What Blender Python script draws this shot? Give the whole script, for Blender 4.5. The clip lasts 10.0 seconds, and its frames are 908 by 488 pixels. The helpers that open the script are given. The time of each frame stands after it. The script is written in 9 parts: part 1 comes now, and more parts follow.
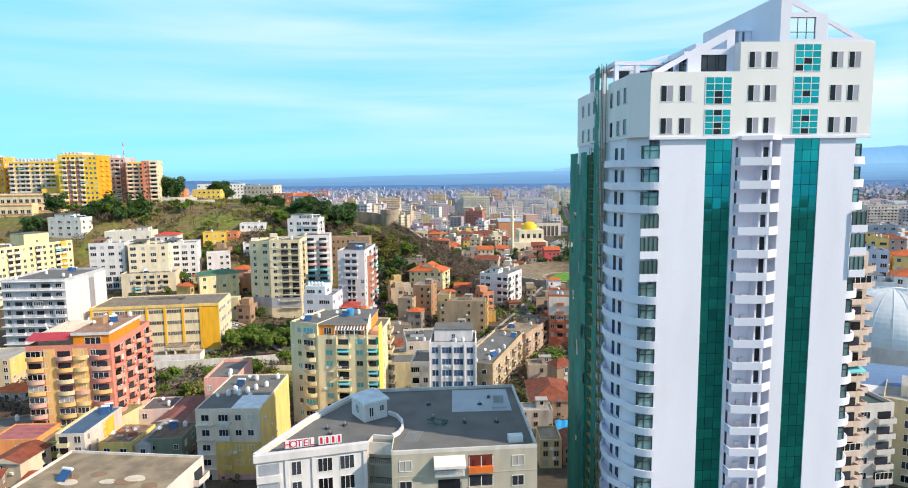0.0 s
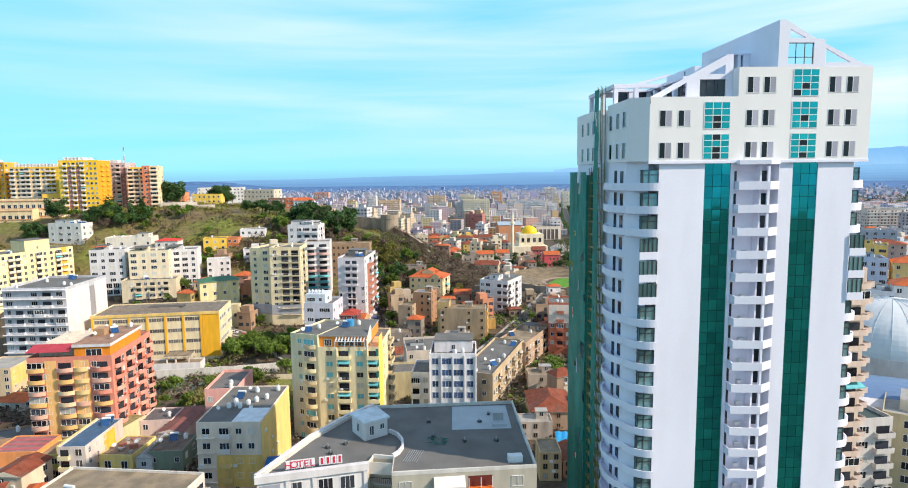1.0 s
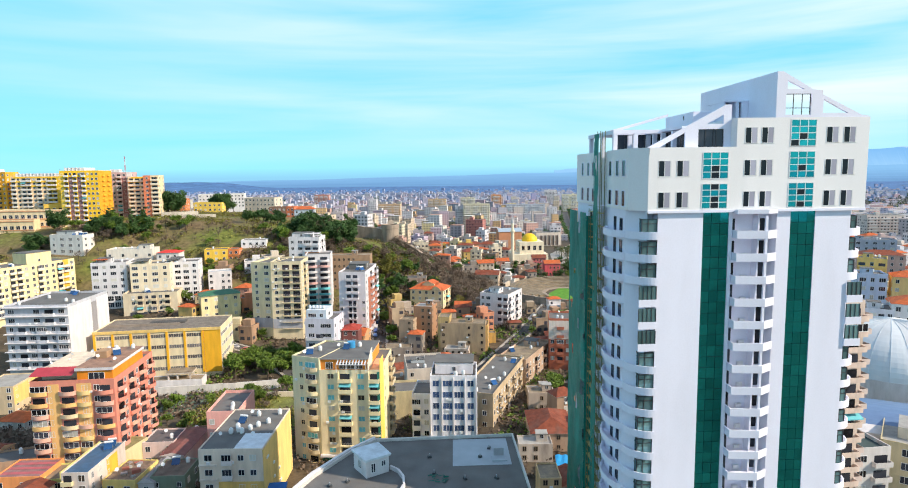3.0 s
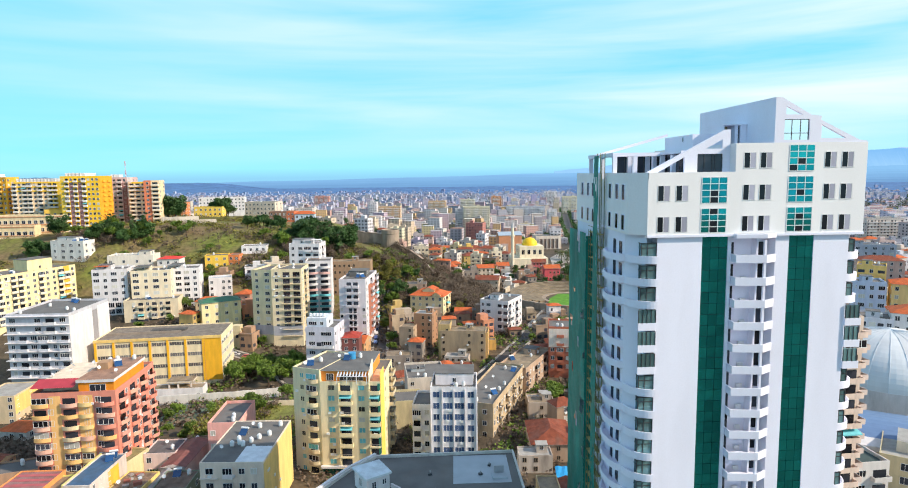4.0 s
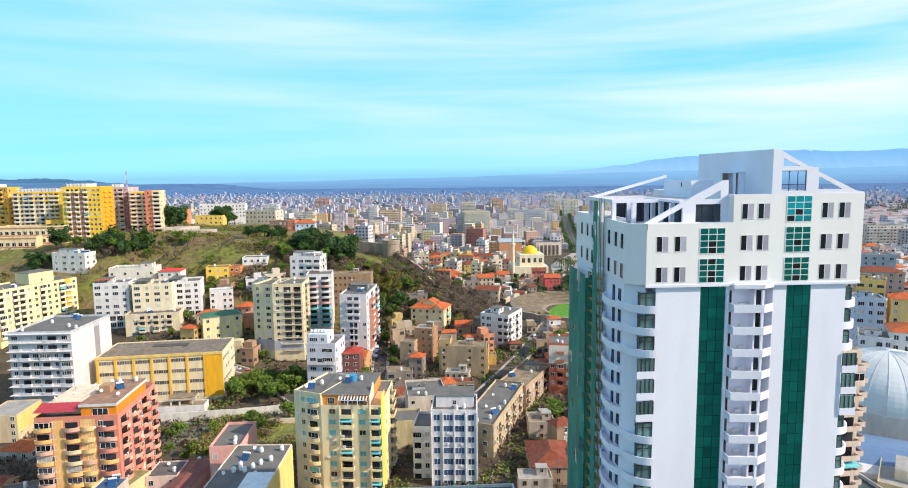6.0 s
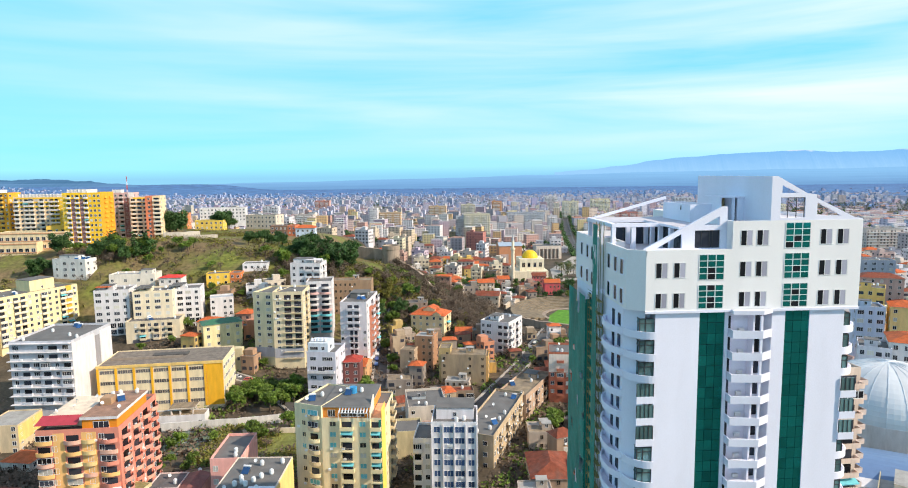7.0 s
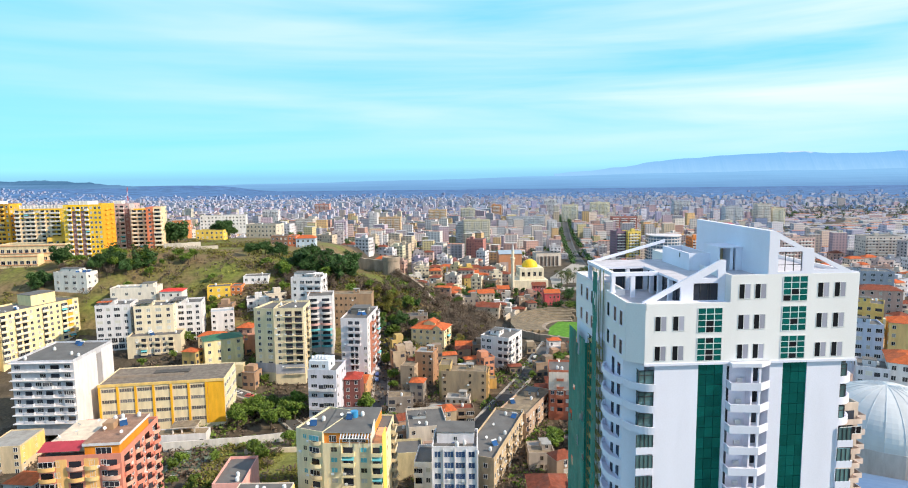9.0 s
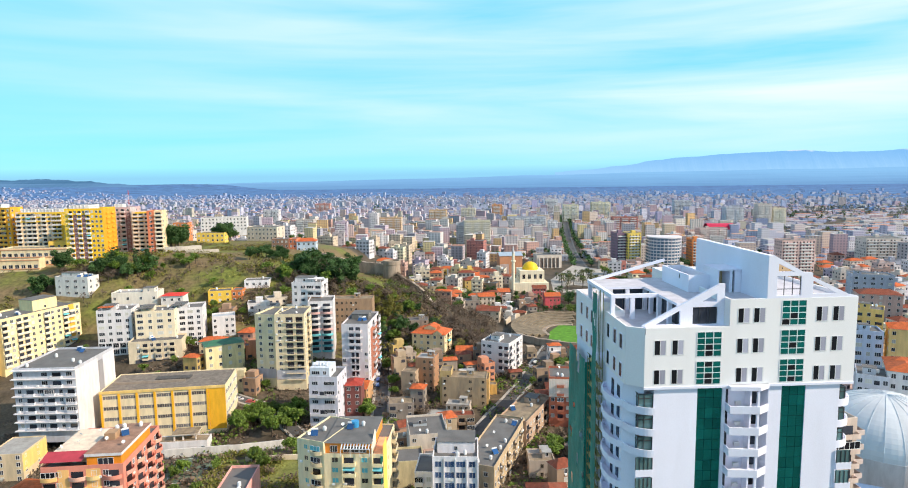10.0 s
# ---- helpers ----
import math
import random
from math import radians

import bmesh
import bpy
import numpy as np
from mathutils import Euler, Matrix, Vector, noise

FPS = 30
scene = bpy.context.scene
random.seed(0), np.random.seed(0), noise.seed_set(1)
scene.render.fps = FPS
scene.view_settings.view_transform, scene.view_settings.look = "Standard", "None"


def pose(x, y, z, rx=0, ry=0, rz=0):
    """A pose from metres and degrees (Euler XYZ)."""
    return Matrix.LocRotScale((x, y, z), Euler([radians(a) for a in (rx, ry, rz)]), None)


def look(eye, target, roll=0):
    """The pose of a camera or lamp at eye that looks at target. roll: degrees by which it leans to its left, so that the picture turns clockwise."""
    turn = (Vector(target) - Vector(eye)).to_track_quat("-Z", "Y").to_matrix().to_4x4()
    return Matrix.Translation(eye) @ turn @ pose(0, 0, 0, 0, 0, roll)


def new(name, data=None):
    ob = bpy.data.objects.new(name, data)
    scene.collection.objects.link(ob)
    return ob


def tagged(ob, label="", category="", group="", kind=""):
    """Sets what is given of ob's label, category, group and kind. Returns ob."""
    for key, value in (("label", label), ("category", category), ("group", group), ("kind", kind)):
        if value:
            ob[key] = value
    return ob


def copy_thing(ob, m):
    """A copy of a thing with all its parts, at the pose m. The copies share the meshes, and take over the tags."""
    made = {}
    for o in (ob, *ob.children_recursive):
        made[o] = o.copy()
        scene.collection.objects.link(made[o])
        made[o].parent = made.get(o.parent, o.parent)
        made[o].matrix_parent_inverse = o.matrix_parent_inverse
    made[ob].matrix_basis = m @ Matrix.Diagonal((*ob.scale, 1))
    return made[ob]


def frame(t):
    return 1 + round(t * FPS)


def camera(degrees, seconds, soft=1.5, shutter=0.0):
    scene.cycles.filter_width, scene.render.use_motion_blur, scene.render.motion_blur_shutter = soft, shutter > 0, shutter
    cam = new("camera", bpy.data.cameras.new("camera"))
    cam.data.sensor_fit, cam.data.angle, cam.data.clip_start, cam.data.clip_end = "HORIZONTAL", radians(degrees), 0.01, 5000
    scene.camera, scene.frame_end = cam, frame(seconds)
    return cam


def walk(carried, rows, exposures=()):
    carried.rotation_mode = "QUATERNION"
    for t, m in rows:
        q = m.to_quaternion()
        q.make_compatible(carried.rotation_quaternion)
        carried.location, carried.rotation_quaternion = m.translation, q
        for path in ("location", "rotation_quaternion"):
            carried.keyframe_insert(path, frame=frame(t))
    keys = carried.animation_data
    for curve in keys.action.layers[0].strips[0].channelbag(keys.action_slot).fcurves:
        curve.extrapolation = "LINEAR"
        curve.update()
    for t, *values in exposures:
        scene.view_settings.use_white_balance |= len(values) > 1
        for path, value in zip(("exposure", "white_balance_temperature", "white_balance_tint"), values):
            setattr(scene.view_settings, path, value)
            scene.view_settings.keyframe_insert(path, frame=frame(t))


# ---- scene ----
cam = camera(73.2, 10.0, soft=1.0)
# the plain lies at z = 0
PATH = [
    (0, (-0.217, -0.105, 75.272), (-0.369, 1.876, 75.044), -0.7),
    (0.5, (-0.193, -0.144, 76.839), (-0.345, 1.837, 76.612), -0.7),
    (1, (-0.178, -0.166, 78.432), (-0.330, 1.815, 78.205), -0.7),
    (1.5, (-0.165, -0.152, 80.087), (-0.317, 1.830, 79.860), -0.7),
    (2, (-0.171, -0.199, 81.727), (-0.323, 1.782, 81.500), -0.7),
    (2.5, (-0.171, -0.205, 83.402), (-0.324, 1.776, 83.174), -0.7),
    (4, (-0.213, -0.410, 88.316), (-0.366, 1.572, 88.089), -0.7),
    (4.5, (-0.164, -0.395, 90.028), (-0.318, 1.586, 89.801), -0.7),
    (5, (-0.129, -0.398, 91.760), (-0.283, 1.583, 91.531), -0.7),
    (5.5, (-0.146, -0.436, 93.467), (-0.300, 1.545, 93.239), -0.7),
    (7, (-0.168, -0.449, 98.799), (-0.322, 1.532, 98.572), -0.7),
    (7.5, (-0.181, -0.470, 100.637), (-0.335, 1.511, 100.411), -0.7),
    (8, (-0.224, -0.498, 102.459), (-0.377, 1.483, 102.233), -0.7),
    (8.5, (-0.204, -0.506, 104.300), (-0.358, 1.475, 104.074), -0.7),
    (9, (-0.315, -0.616, 106.208), (-0.468, 1.365, 105.982), -0.7),
    (9.5, (-0.386, -0.727, 108.117), (-0.539, 1.254, 107.888), -0.7),
    (10, (-0.255, -0.630, 109.851), (-0.410, 1.351, 109.619), -0.7),
]
walk(cam, [(t, look(eye, target, roll)) for t, eye, target, roll in PATH])

# ---------------------------------------------------------------- light
SUN_AZ, SUN_EL = radians(-15.0), radians(34.0)      # azimuth from +x towards +y
sun_way = Vector((math.cos(SUN_EL) * math.cos(SUN_AZ), math.cos(SUN_EL) * math.sin(SUN_AZ), math.sin(SUN_EL)))
sun_data = bpy.data.lights.new("sun", "SUN")
sun_data.energy, sun_data.angle, sun_data.color = 5.0, radians(0.6), (1.0, 0.86, 0.69)
sun = new("sun", sun_data)
sun.matrix_world = look((200, -60, 300), Vector((200, -60, 300)) - sun_way)

world = bpy.data.worlds.new("world")
scene.world = world
world.use_nodes = True
wn, wl = world.node_tree.nodes, world.node_tree.links
wn.clear()


def wnode(kind, **values):
    n = wn.new(kind)
    for k, v in values.items():
        n.inputs[k].default_value = v
    return n


w_out = wn.new("ShaderNodeOutputWorld")
w_bg = wnode("ShaderNodeBackground", Strength=0.119)
w_sky = wn.new("ShaderNodeTexSky")
w_sky.sky_type, w_sky.sun_disc = "NISHITA", False
w_sky.sun_elevation, w_sky.sun_rotation = SUN_EL, radians(90) - SUN_AZ
w_sky.altitude, w_sky.air_density, w_sky.dust_density, w_sky.ozone_density = 100, 1.0, 0.1, 2.5
w_tc = wn.new("ShaderNodeTexCoord")
w_sep = wn.new("ShaderNodeSeparateXYZ")
wl.new(w_tc.outputs["Generated"], w_sep.inputs[0])
# high thin cloud in long streaks
w_map = wn.new("ShaderNodeMapping")
w_map.inputs["Rotation"].default_value = (0.0, radians(2.0), 0.0)
w_map.inputs["Scale"].default_value = (0.75, 0.75, 9.0)
wl.new(w_tc.outputs["Generated"], w_map.inputs[0])
w_noise = wnode("ShaderNodeTexNoise", Scale=1.7, Detail=6.0, Roughness=0.5, Distortion=0.35)
wl.new(w_map.outputs[0], w_noise.inputs["Vector"])
w_ramp = wn.new("ShaderNodeValToRGB")
w_ramp.color_ramp.elements[0].position, w_ramp.color_ramp.elements[1].position = 0.34, 0.70
wl.new(w_noise.outputs["Fac"], w_ramp.inputs[0])
# the cloud thickens towards the sun's side
w_side = wnode("ShaderNodeMapRange")
w_side.inputs["From Min"].default_value, w_side.inputs["From Max"].default_value = -0.7, 0.75
w_side.inputs["To Min"].default_value, w_side.inputs["To Max"].default_value = 0.30, 1.25
wl.new(w_sep.outputs["X"], w_side.inputs["Value"])
w_mul = wn.new("ShaderNodeMath")
w_mul.operation, w_mul.use_clamp = "MULTIPLY", True
wl.new(w_ramp.outputs["Color"], w_mul.inputs[0])
wl.new(w_side.outputs[0], w_mul.inputs[1])
w_tint = wn.new("ShaderNodeMix")
w_tint.data_type, w_tint.blend_type = "RGBA", "MULTIPLY"
w_tint.inputs["Factor"].default_value = 1.0
w_tint.inputs["B"].default_value = (0.55, 1.08, 1.35, 1)
wl.new(w_sky.outputs[0], w_tint.inputs["A"])
w_base = wn.new("ShaderNodeMix")          # thin veil of high haze over the clear sky
w_base.data_type = "RGBA"
w_base.inputs["Factor"].default_value = 0.78
w_base.inputs["B"].default_value = (1.9, 6.3, 8.3, 1)
wl.new(w_tint.outputs["Result"], w_base.inputs["A"])
w_mix = wn.new("ShaderNodeMix")
w_mix.data_type = "RGBA"
w_mix.inputs["B"].default_value = (7.0, 8.0, 8.4, 1)
w_thin = wnode("ShaderNodeMapRange")          # fewer streaks low over the horizon
w_thin.inputs["From Min"].default_value, w_thin.inputs["From Max"].default_value = 0.0, 0.12
w_thin.inputs["To Min"].default_value = 0.25
wl.new(w_sep.outputs["Z"], w_thin.inputs["Value"])
w_mul2 = wn.new("ShaderNodeMath")
w_mul2.operation = "MULTIPLY"
wl.new(w_mul.outputs[0], w_mul2.inputs[0])
wl.new(w_thin.outputs[0], w_mul2.inputs[1])
wl.new(w_mul2.outputs[0], w_mix.inputs["Factor"])
wl.new(w_base.outputs["Result"], w_mix.inputs["A"])
# below the horizon: a pale blue that stands for far haze
w_low = wn.new("ShaderNodeMapRange")
w_low.inputs["From Min"].default_value, w_low.inputs["From Max"].default_value = -0.003, 0.012
wl.new(w_sep.outputs["Z"], w_low.inputs["Value"])
w_mix2 = wn.new("ShaderNodeMix")
w_mix2.data_type = "RGBA"
w_mix2.inputs["A"].default_value = (2.3, 5.2, 7.2, 1)
wl.new(w_low.outputs[0], w_mix2.inputs["Factor"])
wl.new(w_mix.outputs["Result"], w_mix2.inputs["B"])
# overhead the veil is paler and nearly colourless
w_up = wnode("ShaderNodeMapRange")
w_up.inputs["From Min"].default_value, w_up.inputs["From Max"].default_value = 0.36, 0.62
w_up.inputs["To Max"].default_value = 0.85
wl.new(w_sep.outputs["Z"], w_up.inputs["Value"])
w_mix3 = wn.new("ShaderNodeMix")
w_mix3.data_type = "RGBA"
w_mix3.inputs["B"].default_value = (3.0, 3.6, 5.3, 1)
wl.new(w_up.outputs[0], w_mix3.inputs["Factor"])
wl.new(w_mix2.outputs["Result"], w_mix3.inputs["A"])
wl.new(w_mix3.outputs["Result"], w_bg.inputs["Color"])
wl.new(w_bg.outputs[0], w_out.inputs[0])
scene.view_settings.exposure = 0.18

# ---------------------------------------------------------------- materials
MATS = {}


def material(name, rgb, rough=0.8, metal=0.0, vary=0.12, scale=0.6, stain=0.0, bump=0.15, fine=12.0, spec=0.3, jitter=0.0):
    """Painted, plastered or bare surface: grain and stains at two scales, in metres."""
    if name in MATS:
        return MATS[name]
    m = bpy.data.materials.new(name)
    m.use_nodes = True
    n, l = m.node_tree.nodes, m.node_tree.links
    p = n["Principled BSDF"]
    p.inputs["Roughness"].default_value, p.inputs["Metallic"].default_value = rough, metal
    p.inputs["Specular IOR Level"].default_value = spec
    tc = n.new("ShaderNodeTexCoord")
    big, small = n.new("ShaderNodeTexNoise"), n.new("ShaderNodeTexNoise")
    mp = n.new("ShaderNodeMapping")
    mp.inputs["Scale"].default_value = (1, 1, 0.25)
    l.new(tc.outputs["Object"], mp.inputs[0])
    big.inputs["Scale"].default_value, big.inputs["Detail"].default_value = scale, 5
    small.inputs["Scale"].default_value, small.inputs["Detail"].default_value = fine, 3
    l.new(mp.outputs[0], big.inputs["Vector"])
    l.new(tc.outputs["Object"], small.inputs["Vector"])
    r1 = n.new("ShaderNodeMapRange")
    r1.inputs["From Min"].default_value, r1.inputs["From Max"].default_value = 0.3, 0.7
    r1.inputs["To Min"].default_value, r1.inputs["To Max"].default_value = 1 - vary, 1 + vary
    l.new(big.outputs["Fac"], r1.inputs["Value"])
    r2 = n.new("ShaderNodeMapRange")
    r2.inputs["From Min"].default_value, r2.inputs["From Max"].default_value = 0.3, 0.7
    r2.inputs["To Min"].default_value, r2.inputs["To Max"].default_value = 1 - vary * 0.6, 1 + vary * 0.6
    l.new(small.outputs["Fac"], r2.inputs["Value"])
    mul = n.new("ShaderNodeMath")
    mul.operation = "MULTIPLY"
    l.new(r1.outputs[0], mul.inputs[0])
    l.new(r2.outputs[0], mul.inputs[1])
    last = mul.outputs[0]
    if jitter:
        oi = n.new("ShaderNodeObjectInfo")
        r3 = n.new("ShaderNodeMapRange")
        r3.inputs["To Min"].default_value, r3.inputs["To Max"].default_value = 1 - jitter, 1 + jitter
        l.new(oi.outputs["Random"], r3.inputs["Value"])
        mj = n.new("ShaderNodeMath")
        mj.operation = "MULTIPLY"
        l.new(last, mj.inputs[0])
        l.new(r3.outputs[0], mj.inputs[1])
        last = mj.outputs[0]
    col = n.new("ShaderNodeMix")
    col.data_type, col.blend_type = "RGBA", "MULTIPLY"
    col.inputs["Factor"].default_value = 1.0
    col.inputs["A"].default_value = (*rgb, 1)
    l.new(last, col.inputs["B"])
    res = col.outputs["Result"]
    if stain:
        st = n.new("ShaderNodeTexNoise")
        st.inputs["Scale"].default_value, st.inputs["Detail"].default_value, st.inputs["Roughness"].default_value = 0.22, 8, 0.65
        l.new(mp.outputs[0], st.inputs["Vector"])
        r4 = n.new("ShaderNodeMapRange")
        r4.inputs["From Min"].default_value, r4.inputs["From Max"].default_value = 0.5, 0.72
        r4.inputs["To Max"].default_value = stain
        l.new(st.outputs["Fac"], r4.inputs["Value"])
        mx = n.new("ShaderNodeMix")
        mx.data_type = "RGBA"
        mx.inputs["B"].default_value = (0.16, 0.13, 0.11, 1)
        l.new(r4.outputs[0], mx.inputs["Factor"])
        l.new(res, mx.inputs["A"])
        res = mx.outputs["Result"]
    l.new(res, p.inputs["Base Color"])
    if bump:
        b = n.new("ShaderNodeBump")
        b.inputs["Strength"].default_value, b.inputs["Distance"].default_value = bump, 0.03
        l.new(small.outputs["Fac"], b.inputs["Height"])
        l.new(b.outputs[0], p.inputs["Normal"])
    MATS[name] = m
    return m


def paint(rgb, stain=0.35):
    """Sun-faded masonry paint."""
    rgb = (rgb[0], rgb[1] * 0.95, rgb[2] * 0.92)
    return material("paint_%02d_%02d_%02d_%d" % (*[round(c * 50) for c in rgb], stain * 20), rgb, stain=stain)


def glass_mat(name, rgb, rough=0.08, jitter=0.4, spec=0.6):
    m = material(name, rgb, rough=rough, vary=0.1, bump=0.0, spec=spec, jitter=jitter)
    return m


GLASS = glass_mat("dark_window_glass", (0.032, 0.036, 0.048), jitter=0.8, spec=0.4)
CYAN = material("turquoise_shutter", (0.16, 0.52, 0.58), jitter=0.15)
SHUT = material("pale_shutter", (0.55, 0.52, 0.46), jitter=0.3)
FRAME = material("white_frame", (0.72, 0.72, 0.72), rough=0.5, vary=0.05, bump=0.0)
DARKFRAME = material("dark_frame", (0.05, 0.05, 0.055), rough=0.4, vary=0.05, bump=0.0)
WHITE = material("white_render", (0.79, 0.79, 0.90), vary=0.05, scale=0.15, stain=0.06, bump=0.08, fine=6.0)
WHITE_CROWN = material("white_crown_render", (0.83, 0.81, 0.81), vary=0.05, scale=0.15, stain=0.06, bump=0.08, fine=6.0)
TOWERGLASS = material("green_curtain_glass", (0.015, 0.30, 0.30), rough=0.05, metal=0.85, vary=0.08, jitter=0.2, bump=0.0)
GREENPANE = material("turquoise_pane", (0.02, 0.36, 0.36), rough=0.05, metal=0.85, vary=0.08, jitter=0.2, bump=0.0)
NET = material("green_scaffold_net", (0.008, 0.20, 0.16), rough=0.6, vary=0.3, scale=0.35, fine=2.0)
CONCRETE = material("concrete", (0.36, 0.35, 0.33), stain=0.35, vary=0.15)
ROOFGREY = material("grey_roof_felt", (0.15, 0.145, 0.14), stain=0.5, vary=0.18, scale=0.25)
ROOFLIGHT = material("pale_roof_sheet", (0.40, 0.44, 0.48), vary=0.08, scale=0.3)
ROOFSAND = material("sandy_roof_screed", (0.27, 0.21, 0.14), stain=0.8, vary=0.32, scale=0.35)
TILE = material("orange_roof_tile", (0.50, 0.115, 0.035), vary=0.25, scale=0.8, stain=0.15, bump=0.4)
TILE_OLD = material("old_red_roof_tile", (0.22, 0.058, 0.030), vary=0.3, scale=0.8, stain=0.4, bump=0.4)
METAL = material("galvanised_metal", (0.45, 0.46, 0.48), rough=0.4, metal=0.6)
TANK = material("white_plastic_tank", (0.74, 0.75, 0.76), rough=0.5, vary=0.05)
SOLAR = glass_mat("blue_solar_glass", (0.02, 0.08, 0.22), rough=0.12)
ASPHALT = material("asphalt", (0.10, 0.097, 0.095), vary=0.2, scale=0.4)
STONE = material("old_stone", (0.33, 0.26, 0.20), vary=0.28, scale=0.35, stain=0.4, bump=0.5, fine=4.0)
BARK = material("bark", (0.10, 0.075, 0.055))
LEAF = material("green_leaf", (0.12, 0.185, 0.026), rough=0.6, vary=0.45, scale=0.8, fine=1.5, jitter=0.25, bump=0)
PINE = material("dark_pine_needle", (0.058, 0.118, 0.034), rough=0.7, vary=0.45, scale=0.6, fine=1.5, jitter=0.2, bump=0)
PALM = material("dull_palm_frond", (0.085, 0.095, 0.035), rough=0.7, vary=0.4, scale=0.8, fine=1.5, jitter=0.25, bump=0)
SCRUB = material("dry_scrub", (0.155, 0.115, 0.085), rough=0.9, vary=0.4, scale=0.2, fine=1.2, bump=0)
OLIVE = material("olive_scrub", (0.19, 0.18, 0.04), rough=0.9, vary=0.4, scale=0.2, fine=1.2, bump=0)

# ---------------------------------------------------------------- mesh tools


class Mesh:
    """Collects boxes and quads in local metres, then becomes one mesh object."""

    def __init__(self):
        self.v, self.f, self.mi, self.mats = [], [], [], []

    def slot(self, mat):
        if mat not in self.mats:
            self.mats.append(mat)
        return self.mats.index(mat)

    def face(self, pts, mat):
        k = len(self.v)
        self.v += [tuple(p) for p in pts]
        self.f.append(tuple(range(k, k + len(pts))))
        self.mi.append(self.slot(mat))

    def box(self, x0, x1, y0, y1, z0, z1, mat, top=None):
        k = len(self.v)
        self.v += [(x0, y0, z0), (x1, y0, z0), (x1, y1, z0), (x0, y1, z0), (x0, y0, z1), (x1, y0, z1), (x1, y1, z1), (x0, y1, z1)]
        i, j = self.slot(mat), self.slot(top or mat)
        for q, s in (((0, 3, 2, 1), i), ((4, 5, 6, 7), j), ((0, 1, 5, 4), i), ((1, 2, 6, 5), i), ((2, 3, 7, 6), i), ((3, 0, 4, 7), i)):
            self.f.append(tuple(k + a for a in q))
            self.mi.append(s)

    def prism(self, ring, z0, z1, mat, top=None, caps=True):
        """Upright prism over a ring of (x, y), counter-clockwise."""
        k, n = len(self.v), len(ring)
        self.v += [(x, y, z0) for x, y in ring] + [(x, y, z1) for x, y in ring]
        i, j = self.slot(mat), self.slot(top or mat)
        for a in range(n):
            b = (a + 1) % n
            self.f.append((k + a, k + b, k + n + b, k + n + a))
            self.mi.append(i)
        if caps:
            self.f.append(tuple(k + n + a for a in range(n)))
            self.mi.append(j)
            self.f.append(tuple(k + a for a in reversed(range(n))))
            self.mi.append(i)

    def band(self, inner, outer, z0, z1, mat):
        """A wall standing along an open line: inner and outer lines of (x, y)."""
        self.prism(list(outer) + list(reversed(inner)), z0, z1, mat)

    def tube(self, a, b, r, mat, sides=6):
        a, b = Vector(a), Vector(b)
        q = (b - a).to_track_quat("Z", "Y")
        k = len(self.v)
        for e in (a, b):
            for s in range(sides):
                w = 2 * math.pi * s / sides
                self.v.append(tuple(e + q @ Vector((r * math.cos(w), r * math.sin(w), 0))))
        i = self.slot(mat)
        for s in range(sides):
            t = (s + 1) % sides
            self.f.append((k + s, k + t, k + sides + t, k + sides + s))
            self.mi.append(i)
        self.f.append(tuple(k + sides + s for s in range(sides)))
        self.f.append(tuple(k + s for s in reversed(range(sides))))
        self.mi += [i, i]

    def data(self, name):
        me = bpy.data.meshes.new(name)
        me.from_pydata(self.v, [], self.f)
        for m in self.mats:
            me.materials.append(m)
        me.polygons.foreach_set("material_index", self.mi)
        me.update()
        return me


def part(name, mesh, parent, m=None, label="", kind=""):
    """A mesh object of its own under a thing or a part."""
    ob = new(name, mesh.data(name) if isinstance(mesh, Mesh) else mesh)
    ob.parent = parent
    if m is not None:
        ob.matrix_basis = m
    if label or kind:
        tagged(ob, label, kind=kind)
    return ob


def thing(name, m, label, category, group="", kind=""):
    ob = new(name)
    ob.empty_display_size = 0.5
    ob.matrix_basis = m
    return tagged(ob, label, category, group, kind)


def solid(name, mesh, label, category, m=None, group="", kind=""):
    ob = new(name, mesh.data(name))
    if m is not None:
        ob.matrix_basis = m
    return tagged(ob, label, category, group, kind)


def smooth(a, b, x):
    t = max(0.0, min(1.0, (x - a) / (b - a)))
    return t * t * (3 - 2 * t)


# ---------------------------------------------------------------- ground


def height(x, y):
    """Ground level: a plain, the low town and the castle hill to the west."""
    z = 5.0 + 7.0 * smooth(225, 300, y) - 12.0 * smooth(520, 1000, y)
    rise = 1 - smooth(450, 760, y)
    east = smooth(-135, -95, x)
    rise *= 1 - east * smooth(402, 470, y)
    z += smooth(-60, -160, x) * 9.0 * smooth(235, 290, y) * rise
    z += smooth(2, -84, x) * 29.0 * smooth(292, 372, y) * rise
    z += smooth(-100, -200, x) * 8.0 * smooth(320, 400, y) * rise
    z += 10.0 * smooth(-206, -230, x) * smooth(298, 324, y) * (1 - smooth(332, 372, y))
    if y > 300:
        z += 0.8 * noise.noise((x / 23, y / 23, 3)) * smooth(300, 340, y) * (1 - smooth(450, 600, y))
    if y > 1500:
        far = smooth(-1950, -2700, x + 0.62 * (3000 - y) * 0.5)
        z += far * smooth(1500, 2800, y) * (42 + 20 * noise.noise((x / 420, y / 500, 7)))
    return z

